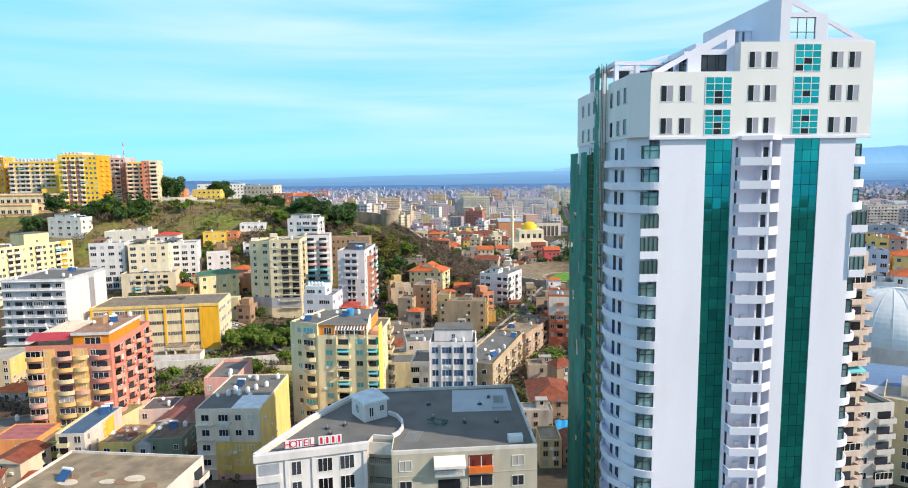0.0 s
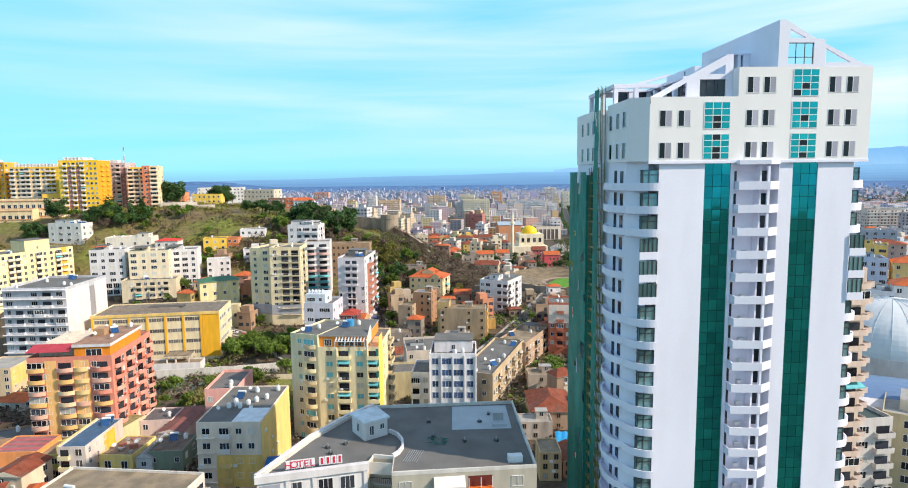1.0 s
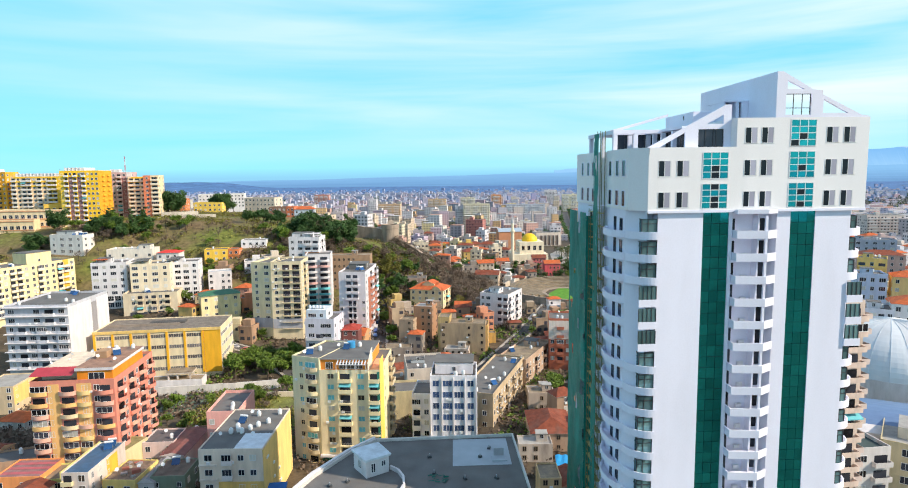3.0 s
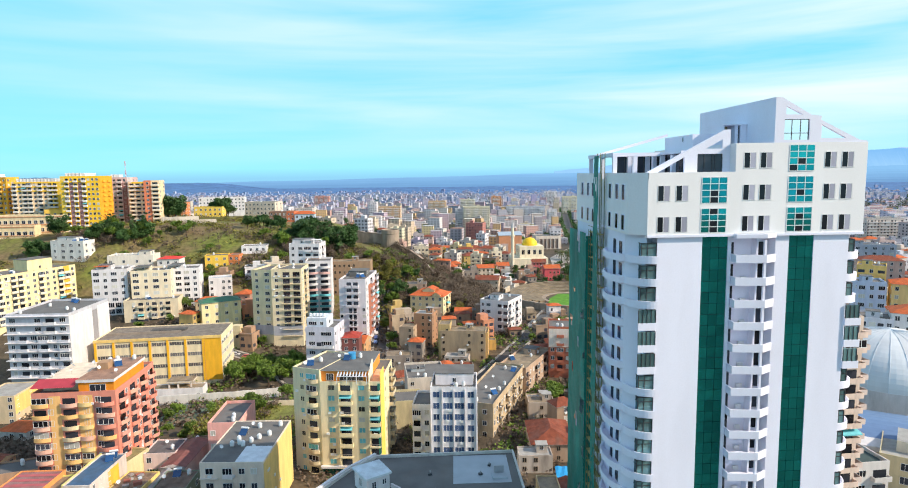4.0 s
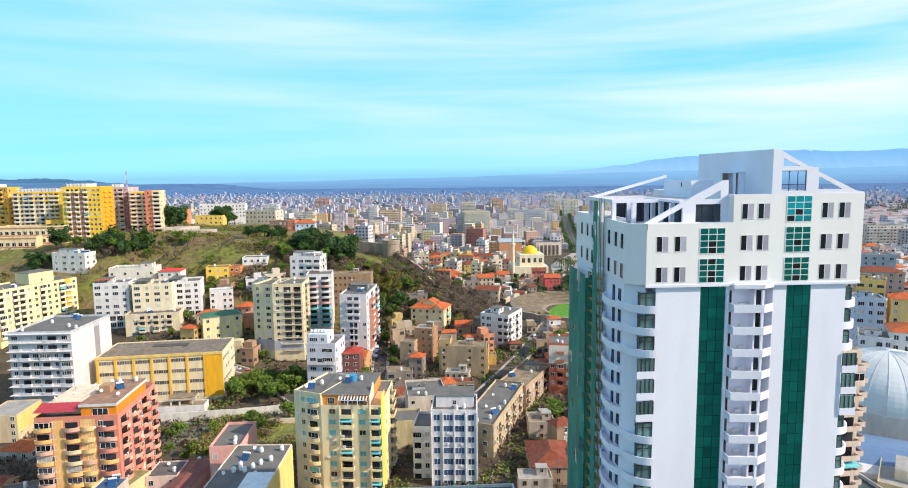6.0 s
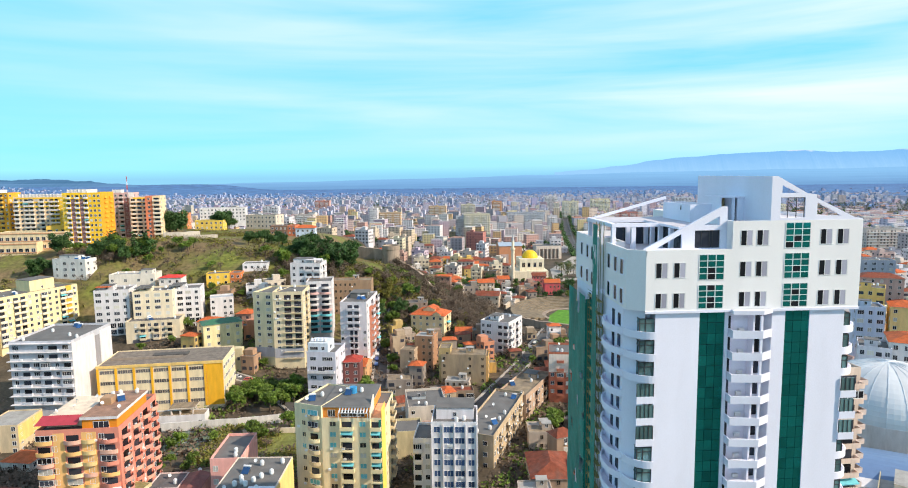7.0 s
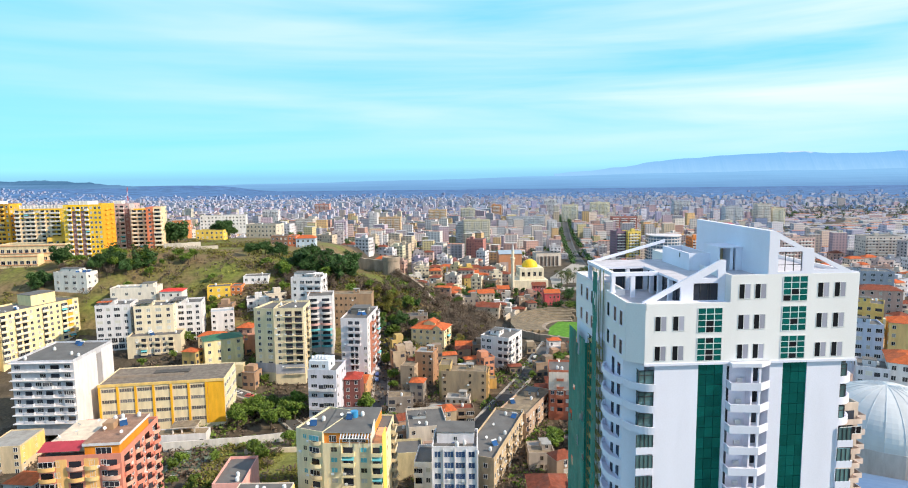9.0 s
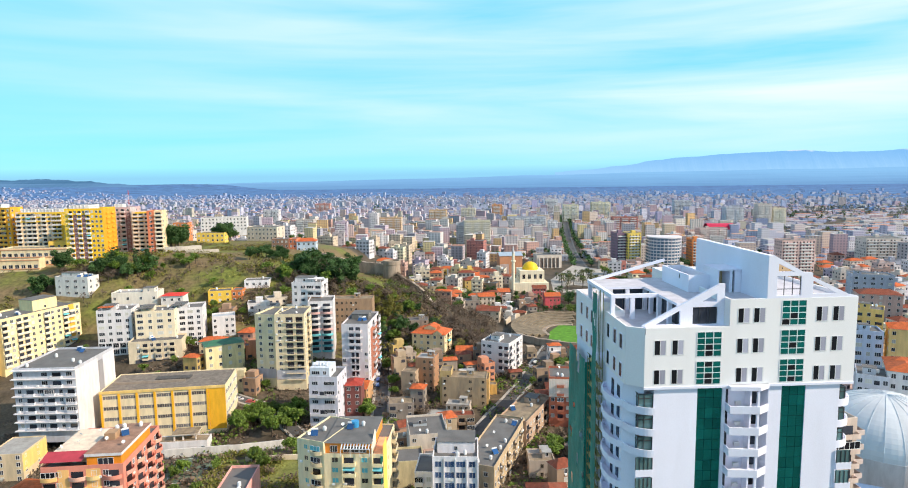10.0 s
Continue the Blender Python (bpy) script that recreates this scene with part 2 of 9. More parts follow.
GROUND = bpy.data.materials.new("ground_earth_and_grass")
GROUND.use_nodes = True
_n, _l = GROUND.node_tree.nodes, GROUND.node_tree.links
_tc, _n1, _n2, _n3 = _n.new("ShaderNodeTexCoord"), _n.new("ShaderNodeTexNoise"), _n.new("ShaderNodeTexNoise"), _n.new("ShaderNodeTexNoise")
_n1.inputs["Scale"].default_value, _n1.inputs["Detail"].default_value = 0.035, 8
_n2.inputs["Scale"].default_value, _n2.inputs["Detail"].default_value = 0.5, 6
_n3.inputs["Scale"].default_value, _n3.inputs["Detail"].default_value = 0.004, 5
for q in (_n1, _n2, _n3):
    _l.new(_tc.outputs["Object"], q.inputs["Vector"])
_r1 = _n.new("ShaderNodeValToRGB")
_e = _r1.color_ramp.elements
_e[0].position, _e[0].color = 0.38, (0.145, 0.16, 0.028, 1)
_e[1].position, _e[1].color = 0.60, (0.18, 0.125, 0.06, 1)
_m = _e.new(0.5)
_m.color = (0.145, 0.125, 0.04, 1)
_l.new(_n1.outputs["Fac"], _r1.inputs[0])
_r2 = _n.new("ShaderNodeMapRange")
_r2.inputs["From Min"].default_value, _r2.inputs["From Max"].default_value = 0.3, 0.7
_r2.inputs["To Min"].default_value, _r2.inputs["To Max"].default_value = 0.65, 1.35
_l.new(_n2.outputs["Fac"], _r2.inputs["Value"])
_mx = _n.new("ShaderNodeMix")
_mx.data_type, _mx.blend_type = "RGBA", "MULTIPLY"
_mx.inputs["Factor"].default_value = 1.0
_l.new(_r1.outputs["Color"], _mx.inputs["A"])
_l.new(_r2.outputs[0], _mx.inputs["B"])
_l.new(_mx.outputs["Result"], _n["Principled BSDF"].inputs["Base Color"])
_n["Principled BSDF"].inputs["Roughness"].default_value = 0.95
_bp = _n.new("ShaderNodeBump")
_bp.inputs["Strength"].default_value, _bp.inputs["Distance"].default_value = 0.6, 0.4
_l.new(_n2.outputs["Fac"], _bp.inputs["Height"])
_l.new(_bp.outputs[0], _n["Principled BSDF"].inputs["Normal"])
TOWNGROUND = material("town_ground", (0.088, 0.068, 0.045), vary=0.45, scale=0.08, stain=0.3, fine=0.8)
# sea added out of view behind the camera, for the tower's glass to mirror
SEA = material("unseen_sea_water", (0.05, 0.16, 0.20), rough=0.15, vary=0.1, scale=0.01, fine=0.05, bump=0, spec=0.6)
# far fields painted blue for the haze of distance
FARPLAIN = material("haze_blue_far_plain", (0.07, 0.155, 0.33), vary=0.3, scale=0.012, fine=0.06, bump=0)


def grid_line(a, b, fine0, fine1, step, coarse):
    """Coordinates from a to b, close together between fine0 and fine1."""
    out, x = [], fine0
    while x <= fine1:
        out.append(x)
        x += step
    g, x = step, fine0
    while x > a:
        g = min(g * 1.35, coarse)
        x = max(a, x - g)
        out.insert(0, x)
    g, x = step, out[-1]
    while x < b:
        g = min(g * 1.35, coarse)
        x = min(b, x + g)
        out.append(x)
    return out


def build_ground():
    xs, ys = grid_line(-4900, 4900, -420, 260, 7, 160), grid_line(-1500, 4900, 30, 640, 7, 160)
    v = [(x, y, height(x, y)) for y in ys for x in xs]
    nx = len(xs)
    f, mi = [], []
    for j in range(len(ys) - 1):
        for i in range(nx - 1):
            f.append((j * nx + i, j * nx + i + 1, (j + 1) * nx + i + 1, (j + 1) * nx + i))
            x, y = xs[i], ys[j]
            hill = y > 300 and x < -45 and y < 520 or x < -330 and 250 < y < 700
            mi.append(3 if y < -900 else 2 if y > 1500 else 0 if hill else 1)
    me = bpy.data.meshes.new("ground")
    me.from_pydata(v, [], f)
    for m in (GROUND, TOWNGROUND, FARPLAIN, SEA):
        me.materials.append(m)
    me.polygons.foreach_set("material_index", mi)
    me.polygons.foreach_set("use_smooth", [True] * len(f))
    tagged(new("ground", me), "dry grass and earth ground of hill, town and plain", "ground", kind="structure")


build_ground()

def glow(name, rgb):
    """Plain far backdrop: emits an even haze blue of its own."""
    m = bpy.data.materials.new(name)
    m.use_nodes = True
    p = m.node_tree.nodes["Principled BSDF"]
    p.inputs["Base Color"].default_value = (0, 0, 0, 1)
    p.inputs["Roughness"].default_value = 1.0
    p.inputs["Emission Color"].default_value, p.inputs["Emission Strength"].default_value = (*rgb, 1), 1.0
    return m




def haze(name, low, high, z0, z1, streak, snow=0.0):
    """Far backdrop with haze painted in: its emitted blue changes with height, with faint level streaks; snow lies over
    a level.
    """
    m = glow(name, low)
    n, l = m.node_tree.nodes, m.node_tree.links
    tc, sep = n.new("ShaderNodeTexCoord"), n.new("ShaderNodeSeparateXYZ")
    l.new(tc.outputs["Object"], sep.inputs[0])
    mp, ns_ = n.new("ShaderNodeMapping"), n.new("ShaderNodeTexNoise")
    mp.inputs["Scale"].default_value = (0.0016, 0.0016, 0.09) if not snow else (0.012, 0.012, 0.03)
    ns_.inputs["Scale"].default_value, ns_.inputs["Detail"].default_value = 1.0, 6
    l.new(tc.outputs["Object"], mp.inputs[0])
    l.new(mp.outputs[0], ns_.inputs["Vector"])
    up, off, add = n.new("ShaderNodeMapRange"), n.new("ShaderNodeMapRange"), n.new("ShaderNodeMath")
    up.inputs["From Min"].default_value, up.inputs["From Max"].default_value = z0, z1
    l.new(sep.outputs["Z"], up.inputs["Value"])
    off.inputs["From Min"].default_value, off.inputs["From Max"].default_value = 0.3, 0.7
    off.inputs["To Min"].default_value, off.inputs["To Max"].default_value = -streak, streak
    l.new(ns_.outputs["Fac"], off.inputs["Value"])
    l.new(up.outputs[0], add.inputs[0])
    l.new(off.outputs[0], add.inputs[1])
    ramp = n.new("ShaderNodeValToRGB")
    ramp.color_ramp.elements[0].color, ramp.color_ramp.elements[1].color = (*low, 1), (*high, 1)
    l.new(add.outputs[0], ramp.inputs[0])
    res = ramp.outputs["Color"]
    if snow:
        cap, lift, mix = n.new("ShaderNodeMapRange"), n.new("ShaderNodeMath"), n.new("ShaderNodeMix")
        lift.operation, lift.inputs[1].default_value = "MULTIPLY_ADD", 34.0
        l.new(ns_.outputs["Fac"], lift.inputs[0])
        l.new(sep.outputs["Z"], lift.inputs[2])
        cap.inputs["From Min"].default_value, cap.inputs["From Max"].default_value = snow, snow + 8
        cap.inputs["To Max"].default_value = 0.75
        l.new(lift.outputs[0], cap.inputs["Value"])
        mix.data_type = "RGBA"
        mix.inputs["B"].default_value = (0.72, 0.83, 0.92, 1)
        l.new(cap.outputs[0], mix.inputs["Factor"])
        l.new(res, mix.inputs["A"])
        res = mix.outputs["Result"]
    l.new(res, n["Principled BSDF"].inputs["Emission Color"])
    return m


# mountains and ridge glow in painted haze colours
MOUNTAIN = haze("haze_blue_far_mountain", (0.28, 0.55, 0.86), (0.19, 0.46, 0.82), 105, 225, 0.08, 252)
RIDGE = haze("haze_blue_far_ridge", (0.125, 0.29, 0.55), (0.21, 0.47, 0.78), -10, 90, 0.16)


def ridge(name, label, y, x0, x1, base, tops, mat, rough, seed):
    """A long mountain range with a crest that undulates between the given heights."""
    n = 160
    crest, mid, low, back = [], [], [], []
    for i in range(n + 1):
        t = i / n
        k = t * (len(tops) - 1)
        a = min(int(k), len(tops) - 2)
        u = k - a
        u = u * u * (3 - 2 * u)
        z = tops[a] * (1 - u) + tops[a + 1] * u
        z += rough * (noise.noise((t * 19, seed, 0)) + 0.5 * noise.noise((t * 47, seed, 1)) + 0.3 * noise.noise((t * 110, seed, 2)))
        x = x0 + (x1 - x0) * t
        crest.append((x, y, z))
        mid.append((x, y - 110 - 30 * noise.noise((t * 60, seed, 5)), base + 0.5 * (z - base)))
        low.append((x, y - 260, base - 30))
        back.append((x, y + 120, base - 30))
    v = low + mid + crest + back
    m = n + 1
    f = [(r * m + i, r * m + i + 1, (r + 1) * m + i + 1, (r + 1) * m + i) for r in range(3) for i in range(n)]
    me = bpy.data.meshes.new(name)
    me.from_pydata(v, [], f)
    me.materials.append(mat)
    tagged(new(name, me), label, "mountain", kind="structure")


ridge("backdrop_mountain", "mountain range on the horizon in painted blue haze", 4650, 400, 3400, 0, (104, 122, 146, 186, 205, 222, 232, 244, 226, 226, 240, 236, 228), MOUNTAIN, 5, 4)
ridge("backdrop_ridge", "low hills along the far plain in painted blue haze", 4500, -4300, 3900, 0, (26, 34, 42, 54, 68, 84, 98, 106, 114, 120), RIDGE, 3.0, 9)
ridge("backdrop_hill", "low wooded hill behind the town in painted blue haze", 4000, -4200, -2350, 0, (88, 92, 102, 94, 99, 84, 62, 30), haze("haze_blue_wooded_hill", (0.11, 0.26, 0.48), (0.045, 0.16, 0.31), 40, 100, 0.5), 7.0, 2)

# ---------------------------------------------------------------- building kit
CACHE = {}
rng = random.Random(11)


def grid_window(xs, zs, glass, frame):
    """One connected frame with sunk panes: every second cell of the grid is glass."""
    m = Mesh()
    nx, nz = len(xs), len(zs)
    fi, gi = m.slot(frame), m.slot(glass)
    for z in zs:
        m.v += [(x, -0.08, z) for x in xs]
    for j in range(nz - 1):
        for i in range(nx - 1):
            q = [j * nx + i, j * nx + i + 1, (j + 1) * nx + i + 1, (j + 1) * nx + i]
            if j % 2 == 1 and i % 2 == 1:
                k = len(m.v)
                m.v += [(m.v[a][0], -0.012, m.v[a][2]) for a in q]
                for a in range(4):
                    m.f.append((q[a], q[(a + 1) % 4], k + (a + 1) % 4, k + a))
                    m.mi.append(fi)
                m.f.append((k, k + 1, k + 2, k + 3))
                m.mi.append(gi)
            else:
                m.f.append(tuple(q))
                m.mi.append(fi)
    ring = list(range(nx)) + [nx * (j + 2) - 1 for j in range(nz - 2)] + list(range(nx * nz - 1, nx * (nz - 1) - 1, -1)) + [nx * j for j in range(nz - 2, 0, -1)]
    k, n = len(m.v), len(ring)
    m.v += [(m.v[a][0], 0.02, m.v[a][2]) for a in ring]
    for a in range(n):
        c = (a + 1) % n
        m.f.append((ring[c], ring[a], k + a, k + c))
        m.mi.append(fi)
    return m


def window_mesh(w, h, glass, frame, bars=1):
    key = ("win", round(w, 1), round(h, 1), glass.name, frame.name, bars)
    if key not in CACHE:
        w2, b = w / 2, 0.08
        xs = [-w2 - b, -w2]
        for i in range(bars):
            x = -w2 + w * (i + 1) / (bars + 1)
            xs += [x - 0.035, x + 0.035]
        xs += [w2, w2 + b]
        CACHE[key] = grid_window(xs, [-b, 0, h, h + b], glass, frame).data("window")
    return CACHE[key]


def balcony_mesh(w, d, wall, style):
    """Slab, parapet or rail, and the door and window behind."""
    key = ("bal", round(w, 1), d, wall.name, style)
    if key not in CACHE:
        m = Mesh()
        w2 = w / 2
        if style in "bec":
            o = [(-w2, 0.02), (-w2, -d), (w2, -d), (w2, 0.02)]
            q = [(-w2 + 0.1, 0.02), (-w2 + 0.1, -d + 0.1), (w2 - 0.1, -d + 0.1), (w2 - 0.1, 0.02)]
            m.v = [(x, y, -0.16) for x, y in o] + [(x, y, 0.95) for x, y in o] + [(x, y, 0.95) for x, y in q] + [(x, y, 0) for x, y in q]
            for i in range(3):
                m.f += [(i, i + 1, i + 5, i + 4), (i + 4, i + 5, i + 9, i + 8), (i + 8, i + 9, i + 13, i + 12)]
            m.f += [(3, 2, 1, 0), (12, 13, 14, 15)]
            m.mats, m.mi = [wall], [0] * len(m.f)
        else:
            m.box(-w2, w2, -d, 0.02, -0.16, 0.0, wall)
        CACHE[key] = m.data("balcony")
    return CACHE[key]


def awning_mesh(w, d):
    key = ("awning", round(w, 1), d)
    if key not in CACHE:
        m = Mesh()
        m.v = [(-w / 2, -0.02, 2.5), (w / 2, -0.02, 2.5), (w / 2, -d - 0.3, 1.9), (-w / 2, -d - 0.3, 1.9)]
        m.v += [(x, y, z - 0.05) for x, y, z in m.v] + [(-w / 2, -d - 0.3, 1.65), (w / 2, -d - 0.3, 1.65)]
        m.f = [(0, 3, 2, 1), (4, 5, 6, 7), (0, 4, 7, 3), (1, 2, 6, 5), (3, 8, 9, 2)]
        m.mats, m.mi = [CYAN], [0] * 5
        CACHE[key] = m.data("awning")
    return CACHE[key]


def rail_mesh(w, d):
    """Bent metal railing with uprights, round three sides."""
    key = ("rail", round(w, 1), d)
    if key not in CACHE:
        m = Mesh()
        w2 = w / 2
        m.box(-w2, w2, -d, -d + 0.05, 0.92, 0.98, METAL)
        for i in range(int(w / 0.3) + 1):
            x = -w2 + 0.02 + i * (w - 0.04) / int(w / 0.3)
            m.box(x - 0.015, x + 0.015, -d + 0.01, -d + 0.04, -0.02, 0.93, METAL)
        m.box(-w2, -w2 + 0.05, -d, 0, 0.92, 0.98, METAL)
        m.box(w2 - 0.05, w2, -d, 0, 0.92, 0.98, METAL)
        CACHE[key] = m.data("railing")
    return CACHE[key]


def put_balcony(parent, m, w, d, wall, st):
    """A balcony with its door and what closes it in: glazing (e), an awning (c) or a railing (r)."""
    ob = part("balcony", balcony_mesh(w, d, wall, "r" if st == "r" else "b"), parent, m)
    part("balcony_door", door_mesh(w), ob)
    if st == "e":
        part("balcony_glazing", window_mesh(w - 0.25, 1.45, GLASS, FRAME, 3), ob, pose(0, -d + 0.12, 1.03))
    elif st == "c":
        part("awning", awning_mesh(w, d), ob)
    elif st == "r":
        part("railing", rail_mesh(w, d), ob)
    return ob


def door_mesh(w):
    """Wide glazed balcony door as one sheet."""
    key = ("door", round(w, 1))
    if key not in CACHE:
        m = Mesh()
        m.box(-w * 0.38, w * 0.36, -0.03, 0.02, 0.02, 2.2, GLASS)
        CACHE[key] = m.data("balcony_door")
    return CACHE[key]


def ac_mesh():
    if "ac" not in CACHE:
        m = Mesh()
        m.box(-0.42, 0.42, -0.32, 0.0, 0, 0.58, TANK)
        CACHE["ac"] = m.data("air_conditioner")
    return CACHE["ac"]


def cylinder(m, cx, cy, z0, z1, r, mat, n=10):
    m.prism([(cx + r * math.cos(2 * math.pi * i / n), cy + r * math.sin(2 * math.pi * i / n)) for i in range(n)], z0, z1, mat)


def tank_master():
    t = thing("water_tank", pose(0, -1400, 0), "white plastic water tank standing on a flat roof", "water tank", "roof water tanks")
    m = Mesh()
    for i in range(6):
        z, r = 0.25 + i * 0.22, (0.5, 0.56, 0.54, 0.56, 0.5, 0.25)[i]
        cylinder(m, 0, 0, z, z + 0.22, r, TANK, 12)
    part("tank", m, t)
    m = Mesh()
    m.box(-0.42, 0.42, -0.42, 0.42, 0, 0.25, CONCRETE)
    part("stand", m, t)
    return t


def heater_master():
    t = thing("solar_heater", pose(4, -1400, 0), "blue solar collector with a white tank on a flat roof", "solar heater", "roof solar heaters")
    m = Mesh()
    m.face([(-1, -0.9, 0.15), (1, -0.9, 0.15), (1, 0.7, 1.35), (-1, 0.7, 1.35)], SOLAR)
    m.face([(-1, 0.72, 1.28), (1, 0.72, 1.28), (1, -0.88, 0.08), (-1, -0.88, 0.08)], METAL)
    part("collector", m, t)
    m = Mesh()
    m.tube((-1, 0.85, 1.5), (1, 0.85, 1.5), 0.28, TANK, 10)
    part("tank", m, t, label="white tank")
    m = Mesh()
    m.box(-0.9, 0.9, 0.72, 0.82, 0, 1.3, METAL)
    part("stand", m, t)
    return t


def dish_master():
    t = thing("satellite_dish", pose(8, -1400, 0), "pale satellite dish on a short pole on a roof", "satellite dish", "satellite dishes")
    m = Mesh()
    m.tube((0, 0, 0), (0, 0, 0.9), 0.04, METAL)
    part("pole", m, t)
    m = Mesh()
    q = Euler((radians(55), 0, 0)).to_matrix()
    for r0, r1, z0, z1 in ((0.0, 0.25, 0.0, 0.03), (0.25, 0.5, 0.03, 0.12)):
        for i in range(12):
            a, b = 2 * math.pi * i / 12, 2 * math.pi * (i + 1) / 12
            ring = [(r0 * math.cos(a), r0 * math.sin(a), z0), (r1 * math.cos(a), r1 * math.sin(a), z1), (r1 * math.cos(b), r1 * math.sin(b), z1), (r0 * math.cos(b), r0 * math.sin(b), z0)]
            m.face([tuple(q @ Vector(p) + Vector((0, -0.1, 1.0))) for p in (ring if r0 else ring[:3])], TANK)
    part("dish", m, t)
    return t


MASTERS = {"t": tank_master(), "s": heater_master(), "d": dish_master()}
USED = set()


def place_master(key, m):
    if key not in USED:
        USED.add(key)
        MASTERS[key].matrix_basis = m
        return MASTERS[key]
    return copy_thing(MASTERS[key], m)


class Block:
    """A flat-roofed building on a rectangle: A and B are the ends of its front wall, seen from the south."""

    def __init__(self, name, label, A, B, depth, top, floors, wall, roof=None, base=None, group="", parapet=0.8, category="building"):
        self.w = math.hypot(B[0] - A[0], B[1] - A[1])
        self.d, self.yaw = depth, math.degrees(math.atan2(B[1] - A[1], B[0] - A[0]))
        mid = pose(A[0], A[1], 0, 0, 0, self.yaw) @ Vector((self.w / 2, depth / 2, 0))
        self.base = base if base is not None else round(height(mid.x, mid.y), 2)
        self.h, self.floors, self.wall = top - self.base, floors, wall
        self.fh = (self.h - parapet) / floors
        self.root = thing(name, pose(A[0], A[1], self.base, 0, 0, self.yaw), label, category, group)
        w, d, h = self.w, depth, self.h
        m = Mesh()
        t, rz = 0.22, h - parapet
        k = [(0, 0), (w, 0), (w, d), (0, d)]
        q = [(t, t), (w - t, t), (w - t, d - t), (t, d - t)]
        m.v = [(x, y, -5) for x, y in k] + [(x, y, h) for x, y in k] + [(x, y, h) for x, y in q] + [(x, y, rz - 0.3) for x, y in q]
        for a in range(4):
            b = (a + 1) % 4
            m.f += [(a, b, 4 + b, 4 + a), (4 + a, 4 + b, 8 + b, 8 + a), (8 + a, 8 + b, 12 + b, 12 + a)]
        m.f.append((12, 13, 14, 15))
        m.mats, m.mi = [wall], [0] * 13
        part("wall", m, self.root)
        m = Mesh()
        m.box(t, w - t, t, d - t, rz - 0.25, rz, roof or ROOFGREY)
        part("roof", m, self.root)
        self.roofz = h - parapet

    def side(self, s):
        """Length of a side and the pose at its left end as seen from outside."""
        w, d = self.w, self.d
        return {"f": (w, pose(0, 0, 0)), "r": (d, pose(w, 0, 0, 0, 0, 90)), "l": (d, pose(0, d, 0, 0, 0, -90)), "k": (w, pose(w, d, 0, 0, 0, 180))}[s]

    def facade(self, s, pattern, first=0, last=None, glass=None, frame=None, bal=None, win=(1.25, 1.45), mixed=0.3, out=1.1):
        """Each letter is one bay: w window, v wide window, h tall door window, b balcony, r railed balcony, s shuttered, . blank."""
        length, place = self.side(s)
        n = len(pattern)
        cell = length / n
        for k in range(first, self.floors if last is None else last):
            z = k * self.fh
            for i, c in enumerate(pattern):
                if c == ".":
                    continue
                m = place @ pose((i + 0.5) * cell, 0, z)
                if c in "wvhs":
                    w, h = {"w": win, "v": (min(cell * 0.8, win[0] * 1.7), win[1]), "h": (win[0], 2.1), "s": win}[c]
                    g = glass or GLASS
                    if c == "s":
                        g = CYAN
                    elif rng.random() < mixed:
                        g = SHUT
                    part("window", window_mesh(w, h, g, frame or FRAME, 2 if c == "v" else 1), self.root, m @ pose(0, 0, 0.12 if c == "h" else 0.95))
                else:
                    st = c
                    if c == "b" and rng.random() < mixed:
                        st = rng.choice("ec") if rng.random() < 0.6 else "e"
                    wide = min(cell * 0.92, 5.5)
                    put_balcony(self.root, m @ pose(0, 0, 0.1), wide, out, bal or self.wall, st)

    def coolers(self, s, n):
        """Outdoor units of air conditioners hung on a side."""
        length, place = self.side(s)
        for _ in range(n):
            part("air_conditioner", ac_mesh(), self.root, place @ pose(rng.uniform(0.8, length - 0.8), 0, rng.randrange(1, self.floors) * self.fh + rng.uniform(0.1, 0.35)))

    def bands(self, mat, out=0.08, tall=0.22, first=1):
        """String courses round the building at the floors."""
        for k in range(first, self.floors + 1):
            m = Mesh()
            z = k * self.fh
            m.box(-out, self.w + out, -out, self.d + out, z - tall / 2, z + tall / 2, mat)
            part("string_course", m, self.root)

    def hut(self, x, y, w, d, h, wall=None, roof=None):
        m = Mesh()
        z = self.roofz
        m.box(x, x + w, y, y + d, z - 0.1, z + h, wall or self.wall)
        m.box(x - 0.2, x + w + 0.2, y - 0.2, y + d + 0.2, z + h, z + h + 0.18, roof or ROOFGREY)
        ob = part("roof_hut", m, self.root)
        part("window", window_mesh(0.9, 1.2, GLASS, FRAME), ob, pose(x + w / 2, y, z + 0.9))
        part("window", window_mesh(0.9, 1.2, GLASS, FRAME), ob, pose(x + w, y + d / 2, z + 0.9, 0, 0, 90))

    def clutter(self, keys):
        """Tanks (t), solar heaters (s) and dishes (d) scattered on the roof."""
        base = pose(*self.root.matrix_basis.translation, 0, 0, self.yaw)
        for c in keys:
            p = base @ pose(rng.uniform(1.5, self.w - 1.5), rng.uniform(1.5, self.d - 1.5), self.roofz, 0, 0, rng.uniform(-30, 60))
            place_master(c, p)

